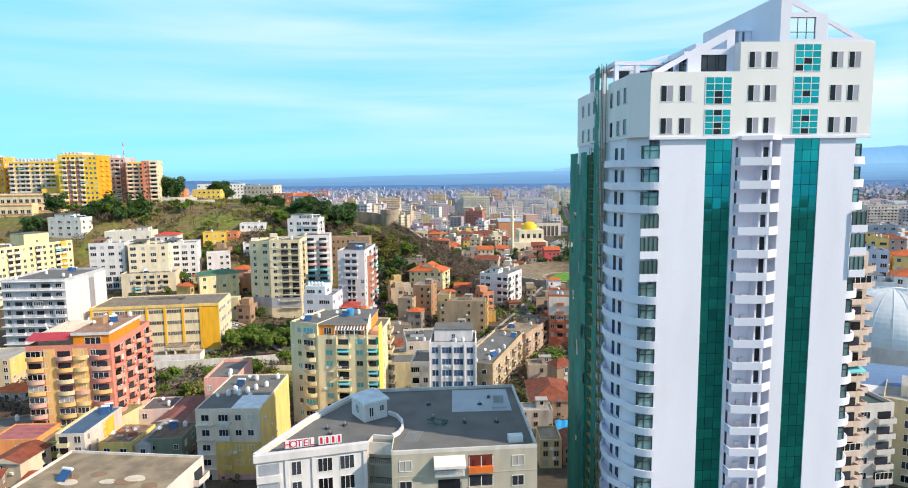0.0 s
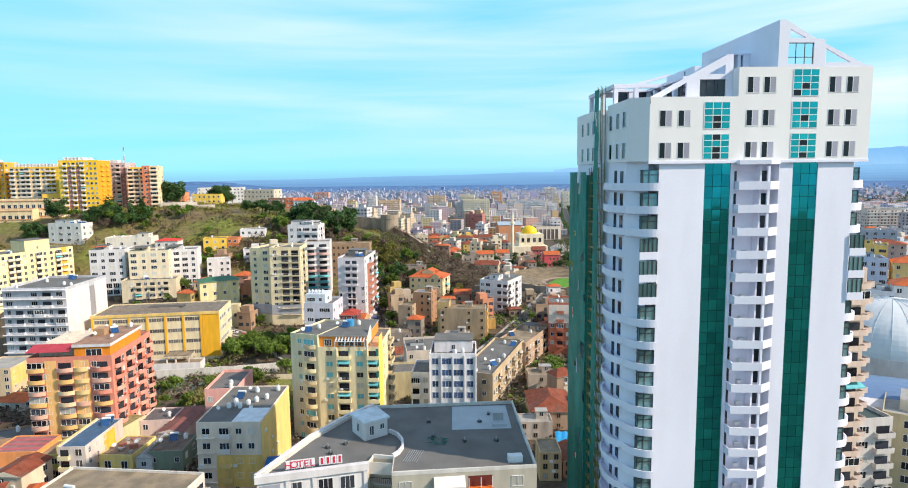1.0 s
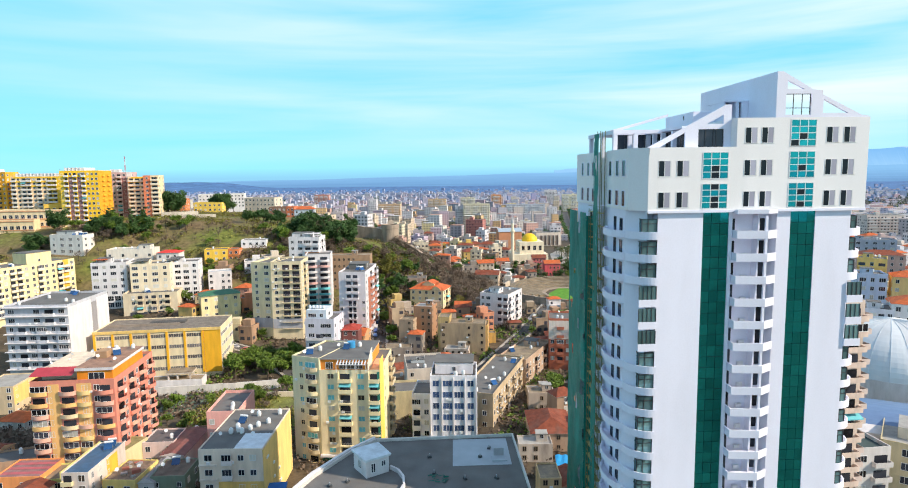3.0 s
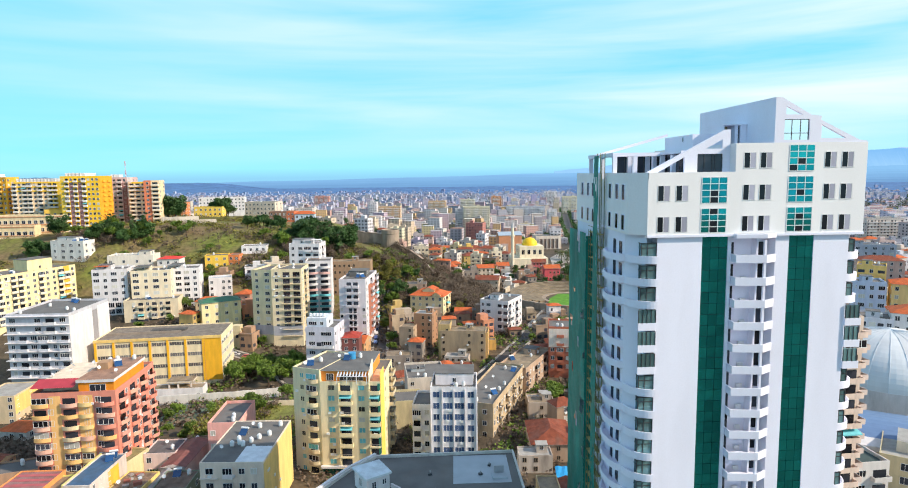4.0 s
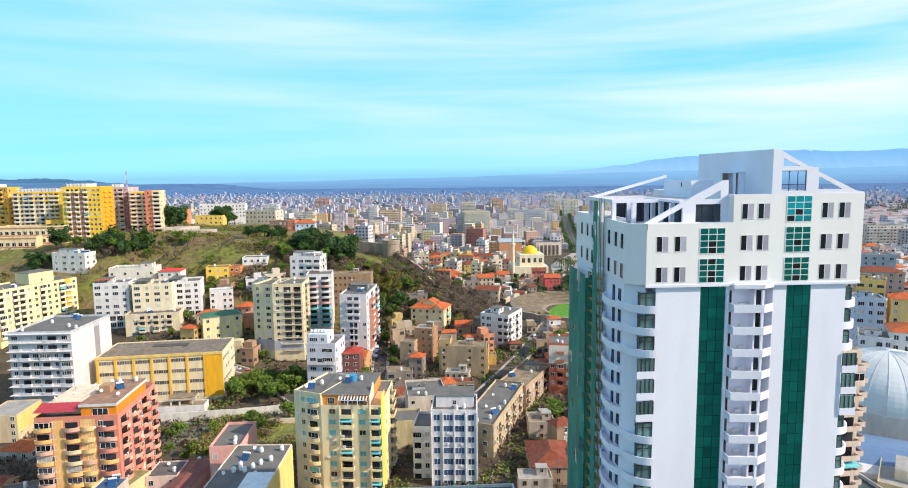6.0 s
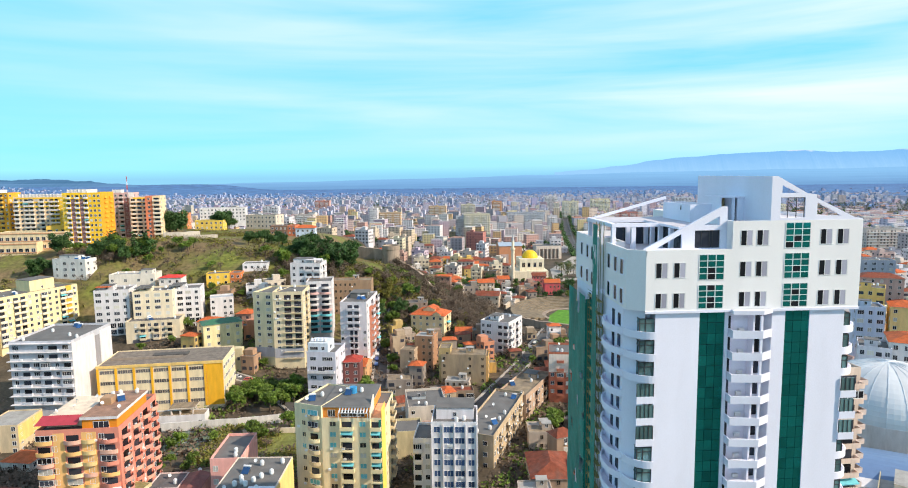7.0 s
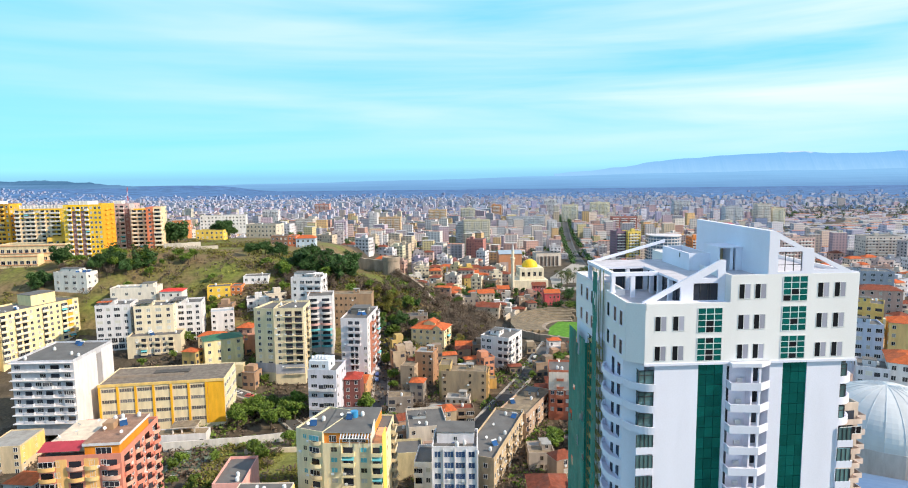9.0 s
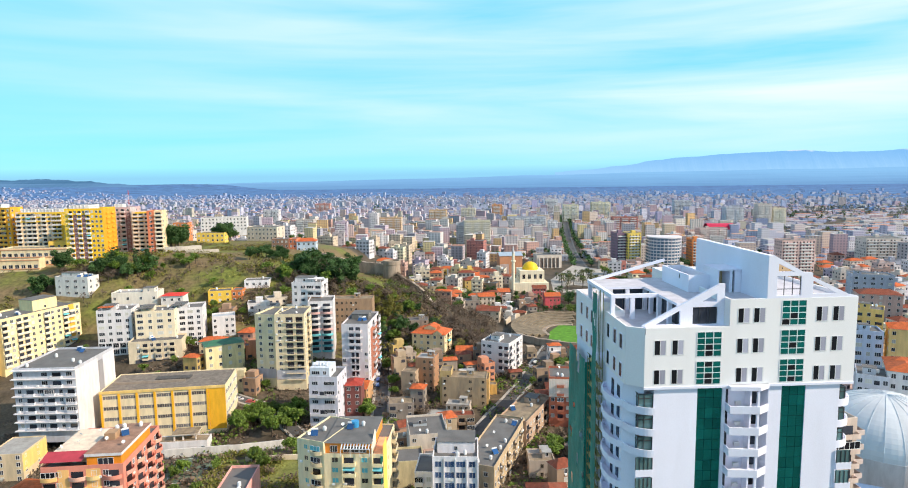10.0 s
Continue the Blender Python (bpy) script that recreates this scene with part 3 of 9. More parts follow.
    def gable(self, mat, rise, over=0.5, hip=True):
        """A tiled roof over the walls."""
        w, d, z = self.w, self.d, self.roofz
        m = Mesh()
        x0, x1, y0, y1 = -over, w + over, -over, d + over
        k = min(w, d) / 2 * (0.9 if hip else 0.02)
        if w >= d:
            r0, r1 = (x0 + k, (y0 + y1) / 2, z + rise), (x1 - k, (y0 + y1) / 2, z + rise)
            m.face([(x0, y0, z), (x1, y0, z), r1, r0], mat)
            m.face([(x1, y1, z), (x0, y1, z), r0, r1], mat)
            m.face([(x1, y0, z), (x1, y1, z), r1], mat if hip else self.wall)
            m.face([(x0, y1, z), (x0, y0, z), r0], mat if hip else self.wall)
        else:
            r0, r1 = ((x0 + x1) / 2, y0 + k, z + rise), ((x0 + x1) / 2, y1 - k, z + rise)
            m.face([(x1, y0, z), (x1, y1, z), r1, r0], mat)
            m.face([(x0, y1, z), (x0, y0, z), r0, r1], mat)
            m.face([(x0, y0, z), (x1, y0, z), r0], mat if hip else self.wall)
            m.face([(x1, y1, z), (x0, y1, z), r1], mat if hip else self.wall)
        ob = part("roof", m, self.root)
        m = Mesh()
        m.box(x0, x1, y0, y1, z - 0.12, z - 0.004, CONCRETE)
        part("soffit", m, ob)

# ---------------------------------------------------------------- the town's larger blocks
YELLOW, ORANGE, PALE, BEIGE = (0.80, 0.42, 0.03), (0.80, 0.27, 0.02), (0.68, 0.60, 0.42), (0.66, 0.56, 0.42)
CREAM, OFFWHITE, GREYW, PINK = (0.70, 0.62, 0.43), (0.69, 0.69, 0.72), (0.52, 0.55, 0.62), (0.68, 0.27, 0.20)
SITES = []           # ground taken by buildings: x, y, radius


def site(b):
    c = b.root.matrix_basis @ Vector((b.w / 2, b.d / 2, 0))
    SITES.append((c.x, c.y, 0.5 * math.hypot(b.w, b.d) * 0.86))
    return b


def panel(b, s, x0, x1, z0, z1, mat, out=0.06, name="wall_panel", label=""):
    """A painted strip standing slightly proud of a side."""
    m = Mesh()
    m.box(x0, x1, -out, 0.05, z0, z1, mat)
    return part(name, m, b.root, b.side(s)[1], label)


def block(name, label, *args, **kw):
    return site(Block(name, label, *args, **kw))


# school
yel = paint((0.82, 0.45, 0.03), 0.1)
school = block("school", "long yellow and cream school with a dark flat roof", (-159.3, 221.5), (-112.6, 232.0), 22, 25.2, 4, paint((0.80, 0.70, 0.48), 0.2), base=7, parapet=0.4, roof=material("brown_roof_felt", (0.20, 0.17, 0.14), stain=0.6, vary=0.3))
RIBBON = material("dusty_ribbon_glass", (0.16, 0.15, 0.15), rough=0.25, vary=0.35, scale=0.9, jitter=0.5, bump=0)
for k in range(4):
    for i in range(6):
        ob = part("window", window_mesh(5.4, 1.35, RIBBON, paint((0.74, 0.66, 0.50)), 5), school.root, pose(0.55 + (i + 0.5) * 6.72, 0, k * school.fh + 1.55))
for i in range(7):
    panel(school, "f", i * 6.72 + 0.02, i * 6.72 + 0.85, 0, 17.8, yel, 0.3, "pilaster", "deep yellow pilaster")
panel(school, "f", 41.3, 47.7, 0, 17.9, yel, 0.12, "end_panel", "deep yellow end wall")
panel(school, "f", -0.1, 47.9, 17.2, 18.3, paint((0.78, 0.56, 0.20)), 0.38, "eaves_band", "ochre eaves band")
school.facade("r", "vvvvvv", win=(1.7, 1.4), glass=RIBBON, mixed=0.1)
m = Mesh()
m.box(2, 30, 9, 9.4, school.roofz, school.roofz + 0.9, paint((0.30, 0.26, 0.22)))
m.box(17, 31, 12, 16, school.roofz, school.roofz + 0.5, material("dark_roof_patch", (0.09, 0.085, 0.08), stain=0.5, vary=0.3))
part("roof_upstand", m, school.root)
# porch and white store before the school
porch = thing("porch", pose(-125.5, 213.5, 5.2, 0, 0, 12.7), "concrete porch with square columns before the school", "porch")
for x, y in ((0.4, 0.4), (3.6, 0.4), (8.2, 0.4), (0.4, 5.0), (8.2, 5.0)):
    m = Mesh()
    m.box(x - 0.25, x + 0.25, y - 0.25, y + 0.25, 0, 6.3, paint((0.72, 0.68, 0.64)))
    part("column", m, porch)
m = Mesh()
m.box(-0.4, 9.2, -0.4, 5.8, 6.3, 6.75, paint((0.66, 0.60, 0.52)), ROOFSAND)
m.box(0.6, 8.2, -0.2, 5.2, 6.75, 7.05, ROOFSAND)
part("roof", m, porch)
store = block("house", "long low white store with a sandy roof before the school", (-145.0, 208.5), (-112.5, 214.5), 6, 9.6, 1, paint((0.74, 0.74, 0.76), 0.15), base=5.2, roof=ROOFSAND, parapet=0.3)
store.facade("f", "...w.....h", mixed=0)

# white slab with long balconies
white = paint(OFFWHITE, 0.1)
# shade on the front is put into its greyer paint; end walls stay white
lw = block("apartment_block", "white apartment block with long balconies and a front greyed for shade", (-184.5, 209.6), (-161.6, 212.1), 28, 38.4, 7, paint(GREYW), base=14)
lw.facade("f", "wbvbwb", last=5, mixed=0.08, bal=paint((0.58, 0.61, 0.69), 0.15))
lw.facade("f", "v.vbv", first=5, mixed=0, bal=white)
panel(lw, "r", 0, 15.5, -4, 23.2, white, 0.15, "end_wall", "bright white end wall")
panel(lw, "r", 19.5, 28, -4, 23.2, white, 0.15, "end_wall", "bright white end wall")
lw.facade("r", "..w..w...w.", win=(0.5, 0.5), mixed=0)
# flat dark panel paints the shaded gap between the two end walls
panel(lw, "r", 15.7, 19.3, -4, 22, paint((0.3, 0.3, 0.32)), 0.02, "recess")
lw.clutter("ttttss")
for k in range(8):
    m = Mesh()
    m.box(-0.5, lw.w + 0.1, -1.3, 0, k * lw.fh - 0.12, k * lw.fh + 0.1, white)
    part("slab", m, lw.root)

ly = block("apartment_block", "tall cream apartment block with sunlit balconies", (-238.2, 266.6), (-226.9, 306.2), 20, 43, 8, paint((0.82, 0.70, 0.40), 0.1), base=19)
ly.facade("f", "bwbbwwbwwbbw", mixed=0.3, bal=paint((0.80, 0.74, 0.60), 0.1))
panel(ly, "f", 34.5, 37.5, 0, 24, paint((0.82, 0.46, 0.06), 0.1), 0.1, "wall_panel", "orange-yellow wall strip")
ly.hut(20, 6, 13, 10, 5.5)
ly.clutter("tttsdddt")
ly2 = block("apartment_block", "cream apartment block beside a taller one", (-262, 250), (-240, 263), 18, 40, 7, paint((0.82, 0.70, 0.36), 0.1), base=19)
ly2.facade("f", "wbwbwb")
ly2.facade("r", "wwww")
# hillside block with white terraces above it
lt = block("house", "white villa with solar panels on its roof", (-255.2, 326), (-234.5, 324.5), 9, 53.6, 3, paint((0.74, 0.73, 0.70), 0.2), base=42.5)
lt.facade("f", "wvvw")
lt.facade("r", "ww")
lt.hut(2, 3, 12, 5, 2.4)
lt.clutter("ssstt")

for A, B, D, top, col, pat, lab in (((-202.0, 283.5), (-186.5, 288.0), 14, 43.5, OFFWHITE, "vwvw", "white apartment block with a red roof terrace"),
                                    ((-183.6, 286.2), (-166.0, 291.5), 14, 42.5, (0.78, 0.70, 0.52), "vwvw", "cream apartment block with brown windows"),
                                    ((-171.0, 296.0), (-156.0, 301.0), 14, 42.0, (0.72, 0.73, 0.76), "wvvw", "white apartment block with a dark roof")):
    b = block("apartment_block", lab, A, B, D, top, 7, paint(col, 0.1), base=20)
    b.facade("f", pat, first=2, mixed=0.15, win=(1.5, 1.5))
    b.facade("f", "vvvvv", last=2, mixed=0, win=(2.0, 2.3))
    b.facade("r", "www")
    b.hut(2, 4, 6, 5, 2.4)
    b.clutter("tttd")
    m = Mesh()
    m.box(0.5, b.w * 0.45, 0.6, 4.5, b.roofz + 2.0, b.roofz + 2.2, TILE if col == OFFWHITE else ROOFGREY)
    part("terrace_roof", m, b.root)
bk = block("apartment_block", "pale flat-roofed block behind the white apartment blocks", (-214.0, 314.0), (-190.5, 318.5), 11, 46.5, 5, paint((0.76, 0.72, 0.64), 0.2), base=24, roof=CONCRETE)
bk.facade("f", "w.w.w.w", mixed=0.1)
bk.hut(16, 2, 6, 6, 2.6)
bk.clutter("ttdd")
rh = block("house", "white house under a bright red roof sheet", (-187.5, 317.0), (-176.0, 319.0), 9, 44.2, 3, paint((0.76, 0.74, 0.72), 0.15), base=33, parapet=0.05)
rh.facade("f", "www", mixed=0.1)
rh.gable(material("bright_red_roof", (0.66, 0.05, 0.035), rough=0.6, vary=0.15), 1.2, 0.5)
wr = block("house", "white terrace house on the slope with a pale roof", (-153.5, 306.0), (-143.0, 311.0), 9, 35.5, 3, paint((0.68, 0.68, 0.70), 0.2), base=25, roof=ROOFLIGHT)
wr.facade("f", "w.ww", mixed=0.1)
sb = block("apartment_block", "small beige apartment block behind the school", (-182.6, 277.5), (-159.0, 284.5), 12, 29.3, 4, paint((0.70, 0.62, 0.46)), base=17)
sb.facade("f", ".wbwbwb.", mixed=0.1)
panel(sb, "f", 3, 21.5, 0, 3.0, paint((0.06, 0.07, 0.10)), 0.3, "ground_floor")
sb.clutter("sstt")
gr = block("house", "pale house with a green sheet roof", (-139.0, 268.8), (-124.5, 278.5), 10, 30, 3, paint((0.78, 0.70, 0.40)), base=19, parapet=0.05)
gr.facade("f", "wwww")
gr.gable(material("green_sheet_roof", (0.05, 0.16, 0.09), rough=0.5), 1.6)

TERRACE = material("brown_terrace_tile", (0.33, 0.19, 0.13), stain=0.5, vary=0.25, scale=0.5)
# pink and orange block with bow-fronted balconies
OLDROOM = material("brown_dim_glass", (0.07, 0.05, 0.045), rough=0.2, vary=0.3, jitter=0.5, bump=0)
pink, peach = paint(PINK, 0.15), paint((0.84, 0.52, 0.20), 0.15)
pk = block("apartment_block", "pink and orange apartment block with curved balconies", (-126.0, 148.8), (-104.7, 152.4), 26, 31.2, 8, pink, base=5)


def bow_mesh(w, d, wall):
    key = ("bow", round(w, 1), wall.name)
    if key not in CACHE:
        m = Mesh()
        out = [(-w / 2, 0)] + [(-w / 2 + w * i / 8, -0.5 - d * math.sin(math.pi * i / 8)) for i in range(9)] + [(w / 2, 0)]
        inn = [(x * 0.95, y + 0.12) for x, y in out]
        n = len(out)
        m.v = [(x, y, -0.16) for x, y in out] + [(x, y, 0.95) for x, y in out] + [(x, y, 0.95) for x, y in inn] + [(x, y, 0) for x, y in inn]
        for i in range(n - 1):
            m.f += [(i, i + 1, n + i + 1, n + i), (n + i, n + i + 1, 2 * n + i + 1, 2 * n + i), (2 * n + i, 2 * n + i + 1, 3 * n + i + 1, 3 * n + i)]
        m.f += [tuple(reversed(range(n))), tuple(range(3 * n, 4 * n))]
        m.mats, m.mi = [wall], [0] * len(m.f)
        CACHE[key] = m.data("balcony")
    return CACHE[key]


for k in range(8):
    z = k * pk.fh
    for i, (x, w, mat) in enumerate(((2.0, 4.2, pink), (9.5, 4.4, peach), (13.6, 3.4, paint((0.82, 0.62, 0.28))), (18.8, 4.6, pink))):
        ob = part("balcony", bow_mesh(w, rng.choice((0.5, 0.8)), rng.choice((mat, mat, peach, paint((0.80, 0.66, 0.42)), paint((0.76, 0.46, 0.36))))), pk.root, pose(x, 0, z + 0.1))
        part("balcony_door", door_mesh(w), ob)
        if rng.random() < 0.4:
            part("balcony_glazing", window_mesh(w * 0.86, 1.45, GLASS if rng.random() < 0.6 else SHUT, FRAME, 2), ob, pose(0, -0.42, 0.98))
    for i, y in enumerate((3.5, 10.5, 17.5, 23.5)):
        ob = part("balcony", bow_mesh(4.6, 0.9, rng.choice((pink, paint((0.66, 0.34, 0.28)), paint((0.74, 0.42, 0.32))))), pk.root, pk.side("r")[1] @ pose(y, 0, z + 0.1))
        part("balcony_door", door_mesh(4.6), ob)
pk.facade("f", ".w..ww.", win=(1.3, 1.5), mixed=0.25, glass=OLDROOM)
pk.facade("r", "..w..w..w.", win=(1.1, 1.3))
panel(pk, "f", 4.4, 7.3, 0, 25.2, peach, 0.05, "wall_panel", "orange-yellow wall strip")
panel(pk, "f", 11.8, 15.6, 0, 25.2, peach, 0.05, "wall_panel", "orange-yellow wall strip")
m = Mesh()
m.box(12, 21.2, 0.4, 20, pk.roofz, pk.roofz + 3.2, paint(ORANGE, 0.1))
m.box(11.6, 21.5, 0.0, 20.6, pk.roofz + 3.2, pk.roofz + 4.0, white, TERRACE)
ob = part("penthouse", m, pk.root, label="orange penthouse with a white rim")
part("window", window_mesh(4.0, 1.9, GLASS, FRAME, 2), ob, pose(17, 0.4, pk.roofz + 0.6))
m = Mesh()
m.face([(0.0, -0.4, pk.roofz + 2.2), (11, -0.4, pk.roofz + 2.2), (11, 4, pk.roofz + 3.4), (0.0, 4, pk.roofz + 3.4)], material("dark_red_awning", (0.42, 0.05, 0.07)))
part("awning", m, pk.root, label="dark red terrace awning")
m = Mesh()
m.box(1, 11, 4, 20, pk.roofz, pk.roofz + 3.0, paint((0.78, 0.66, 0.52)))
part("penthouse", m, pk.root)
pk.clutter("tttd")
for k, x, y, a in (("t", 13.5, 16, 0), ("t", 15.2, 17, 20), ("s", 17.5, 12, 30), ("d", 20, 5, 10), ("t", 19.5, 18, 0), ("d", 14, 8, 50)):
    place_master(k, pk.root.matrix_basis @ pose(x, y, pk.roofz + 4.0, 0, 0, a))
m = Mesh()
m.box(13, 16, 9, 12.5, pk.roofz + 4.0, pk.roofz + 5.9, paint((0.42, 0.27, 0.16), 0.4))
part("roof_hut", m, pk.root)
for x, y in ((2.5, 6), (6, 9), (4, 14), (8.5, 17)):
    place_master(rng.choice("td"), pk.root.matrix_basis @ pose(x, y, pk.roofz + 3.0, 0, 0, x * 40))

# pale yellow block with turquoise shutters: a bright front and a shaded wing
YB = paint((0.78, 0.70, 0.47), 0.15)
yb = block("apartment_block", "pale yellow apartment block with turquoise shutters", (-50.3, 160.0), (-33.5, 160.4), 21, 31.8, 9, YB, base=4, parapet=0.35)
YBAL = paint((0.80, 0.72, 0.46), 0.1)
OLDGLASS = material("brown_window_glass", (0.10, 0.085, 0.07), rough=0.15, vary=0.3, jitter=0.5, bump=0)
for k in range(1, 9):
    z = k * yb.fh
    for x in (3.1, 11.5):
        g = CYAN if rng.random() < 0.6 else OLDGLASS if rng.random() < 0.7 else SHUT
        part("window", window_mesh(1.7, 1.35, g, YBAL, 1), yb.root, pose(x, 0, z + 0.95))
    for x, w in ((7.1, 3.7), (15.2, 3.0)):
        st = rng.choice("brrrcb")
        ob = part("balcony", balcony_mesh(w, 1.0, YBAL, "b" if st != "r" else "r"), yb.root, pose(x, 0, z + 0.1))
        part("balcony_door", door_mesh(w), ob)
        if st == "r":
            part("railing", rail_mesh(w, 1.0), ob)
        if rng.random() < 0.4:
            part("awning", awning_mesh(w - 0.3, 0.7), ob, pose(0, 0, 0.1))
        m = Mesh()
        m.box(-w / 2, -w / 2 + 0.18, -1.0, 0.02, 1.0, yb.fh - 0.16, YBAL)
        part("side_screen", m, ob)
for k in range(1, 9):
    for y in (3.0, 8.2):
        part("window", window_mesh(0.8, 1.2, OLDGLASS, YBAL), yb.root, yb.side("r")[1] @ pose(y, 0, k * yb.fh + 1.0))
    ob = part("balcony", balcony_mesh(5.0, 1.3, paint((0.70, 0.62, 0.44)), "b"), yb.root, yb.side("r")[1] @ pose(17.2, 0, k * yb.fh + 0.1))
    part("balcony_door", door_mesh(5.0), ob)
# sun on the east wall is put into this stronger yellow
panel(yb, "r", 0.05, 5.6, 3.2, 30.5, paint((0.86, 0.66, 0.14), 0.1), 0.1, "wall_panel", "yellow wall strip with sunlight painted in")
panel(yb, "f", 16.05, 16.75, 3.2, 27.3, material("green_stair_glass", (0.05, 0.22, 0.17), rough=0.12, bump=0, jitter=0.2), 0.06, "stair_glazing", "narrow green stair glazing")
panel(yb, "f", 0.0, 16.0, 0.4, 2.9, material("dark_green_shop_glass", (0.02, 0.10, 0.07), rough=0.15, bump=0), 0.12, "shop_front", "dark green glazed shop front")
panel(yb, "f", -0.3, 17.0, 2.9, 3.5, white, 0.9, "shop_canopy", "white canopy edge")
m = Mesh()
m.box(0.1, 13.4, 1.0, 19, yb.roofz, yb.roofz + 3.1, paint((0.84, 0.30, 0.05), 0.1), ROOFGREY)
m.box(-0.1, 13.6, 0.6, 19.3, yb.roofz + 3.1, yb.roofz + 3.4, CONCRETE, ROOFGREY)
ob = part("penthouse", m, yb.root, label="orange roof storey under a grey roof")
part("window", window_mesh(1.9, 1.8, OLDGLASS, FRAME, 2), ob, pose(2.6, 1.0, yb.roofz + 0.4))
part("window", window_mesh(6.4, 1.7, OLDGLASS, FRAME, 5), ob, pose(8.6, 1.0, yb.roofz + 0.4))
slats = []
for i in range(10):
    x, z = 4.9 + i * 0.86, yb.roofz
    s = Mesh()
    q = [(a, b, c) for dz in (0.06, 0.0) for a, b, c in ((x, -0.5, z + 2.0 + dz), (x + 0.34, -0.5, z + 2.0 + dz), (x + 0.34, 1.2, z + 3.0 + dz), (x, 1.2, z + 3.0 + dz))]
    for f in ((0, 1, 2, 3), (7, 6, 5, 4), (4, 5, 1, 0), (5, 6, 2, 1), (6, 7, 3, 2), (7, 4, 0, 3)):
        s.face([q[k] for k in f], TANK)
    slats.append(s)
m = Mesh()
for i in range(4):
    m.box(4.8 + i * 2.75, 4.95 + i * 2.75, -0.6, -0.45, yb.roofz - 0.2, yb.roofz + 2.05, TANK)
m.box(4.8, 13.2, -0.6, -0.45, yb.roofz + 1.9, yb.roofz + 2.05, TANK)
ob = part("pergola", m, yb.root, label="white slatted pergola")
for s in slats:
    part("slat", s, ob)
m = Mesh()
m.box(13.7, 16.6, 0.4, 12, yb.roofz + 0.02, yb.roofz + 0.08, paint((0.84, 0.44, 0.26)))
part("roof_terrace", m, yb.root, label="peach tiled roof terrace")
m = Mesh()
m.v = [(13.45, -0.05, yb.roofz - 0.5), (13.45, 6, yb.roofz - 0.5), (13.45, 6, yb.roofz + 5.0), (13.45, -0.05, yb.roofz + 2.2)]
m.v += [(x + 0.3, y, z) for x, y, z in m.v]
m.f, m.mats, m.mi = [(3, 2, 1, 0), (4, 5, 6, 7), (0, 1, 5, 4), (1, 2, 6, 5), (2, 3, 7, 6), (3, 0, 4, 7)], [paint((0.80, 0.74, 0.62), 0.1)], [0] * 6
part("party_wall", m, yb.root, label="sloping cream party wall")
for k, x, y, a in (("s", -4.2, 6, 10), ("s", 5.5, 10, -5), ("d", -5.5, 5, 30), ("d", 3.0, 11, 10), ("t", -2.0, 9, 0), ("t", 9, 12, 0)):
    place_master(k, yb.root.matrix_basis @ pose(x, y, (yb.roofz + 3.4) if x > 0 else 30.5, 0, 0, a))
m = Mesh()
cylinder(m, 6.6, 11.5, yb.roofz + 3.4, yb.roofz + 5.2, 1.15, material("blue_plastic_tank", (0.05, 0.28, 0.55), rough=0.4), 14)
part("blue_tank", m, yb.root, label="round blue roof tank")
yw = block("apartment_block", "pale yellow wing with stacked curved balconies", (-58.9, 162.9), (-50.4, 160.2), 17, 35.0, 9, paint((0.76, 0.71, 0.48), 0.15), base=4, parapet=0.5)
for k in range(9):
    g = CYAN if rng.random() < 0.35 else OLDGLASS
    part("window", window_mesh(1.1, 1.25, g, YBAL), yw.root, pose(3.0, 0, k * yw.fh + 1.1))
    ob = part("balcony", bow_mesh(3.7, 0.8, paint((0.62, 0.54, 0.36)) if k % 3 else YBAL), yw.root, pose(6.4, 0, k * yw.fh + 0.2))
    part("balcony_door", door_mesh(3.4), ob)
    if k in (1, 2, 5, 7, 8):
        part("balcony_glazing", window_mesh(3.2, 1.4, GLASS if k % 2 else CYAN, FRAME, 2), ob, pose(0, -0.5, 1.0))

wb = block("apartment_block", "white apartment block with rows of blue windows", (-20.5, 167.6), (-7.3, 168.0), 13, 28, 7, paint((0.74, 0.77, 0.83), 0.08), base=4)
wb.facade("f", "wvvw", mixed=0.05, win=(1.7, 1.7), glass=material("blue_window_glass", (0.06, 0.10, 0.20), rough=0.1, jitter=0.4, bump=0))
panel(wb, "r", 0, 6, 0, 23.6, white, 0.15, "end_wall", "bright white end wall")
wb.facade("r", "...w", win=(0.8, 1.2))
wb.hut(1.2, 4, 11, 8, 3.4, paint((0.72, 0.72, 0.78), 0.1))
for i in range(5):
    panel(wb, "f", i * 3.3 - (0.2 if i == 4 else 0), i * 3.3 + 0.2, -3, 23.4, paint((0.76, 0.77, 0.83), 0.08), 0.45, "rib", "white upright rib")
wb.clutter("tts")
wb2 = block("apartment_block", "low white wing with balconies", (-26.5, 172.0), (-20.8, 172.0), 12, 21, 5, paint((0.74, 0.75, 0.78), 0.1), base=4)
wb2.facade("f", "bw")
ll = block("apartment_block", "long low cream block with rows of windows", (-13.7, 189.0), (-2.8, 186.0), 42, 16, 3, paint((0.52, 0.42, 0.28), 0.6), base=4)
ll.facade("r", "wwbwwbwwbwwbww", win=(1.2, 1.5))
ll.facade("f", "ww")
ll.clutter("ttttddsst")
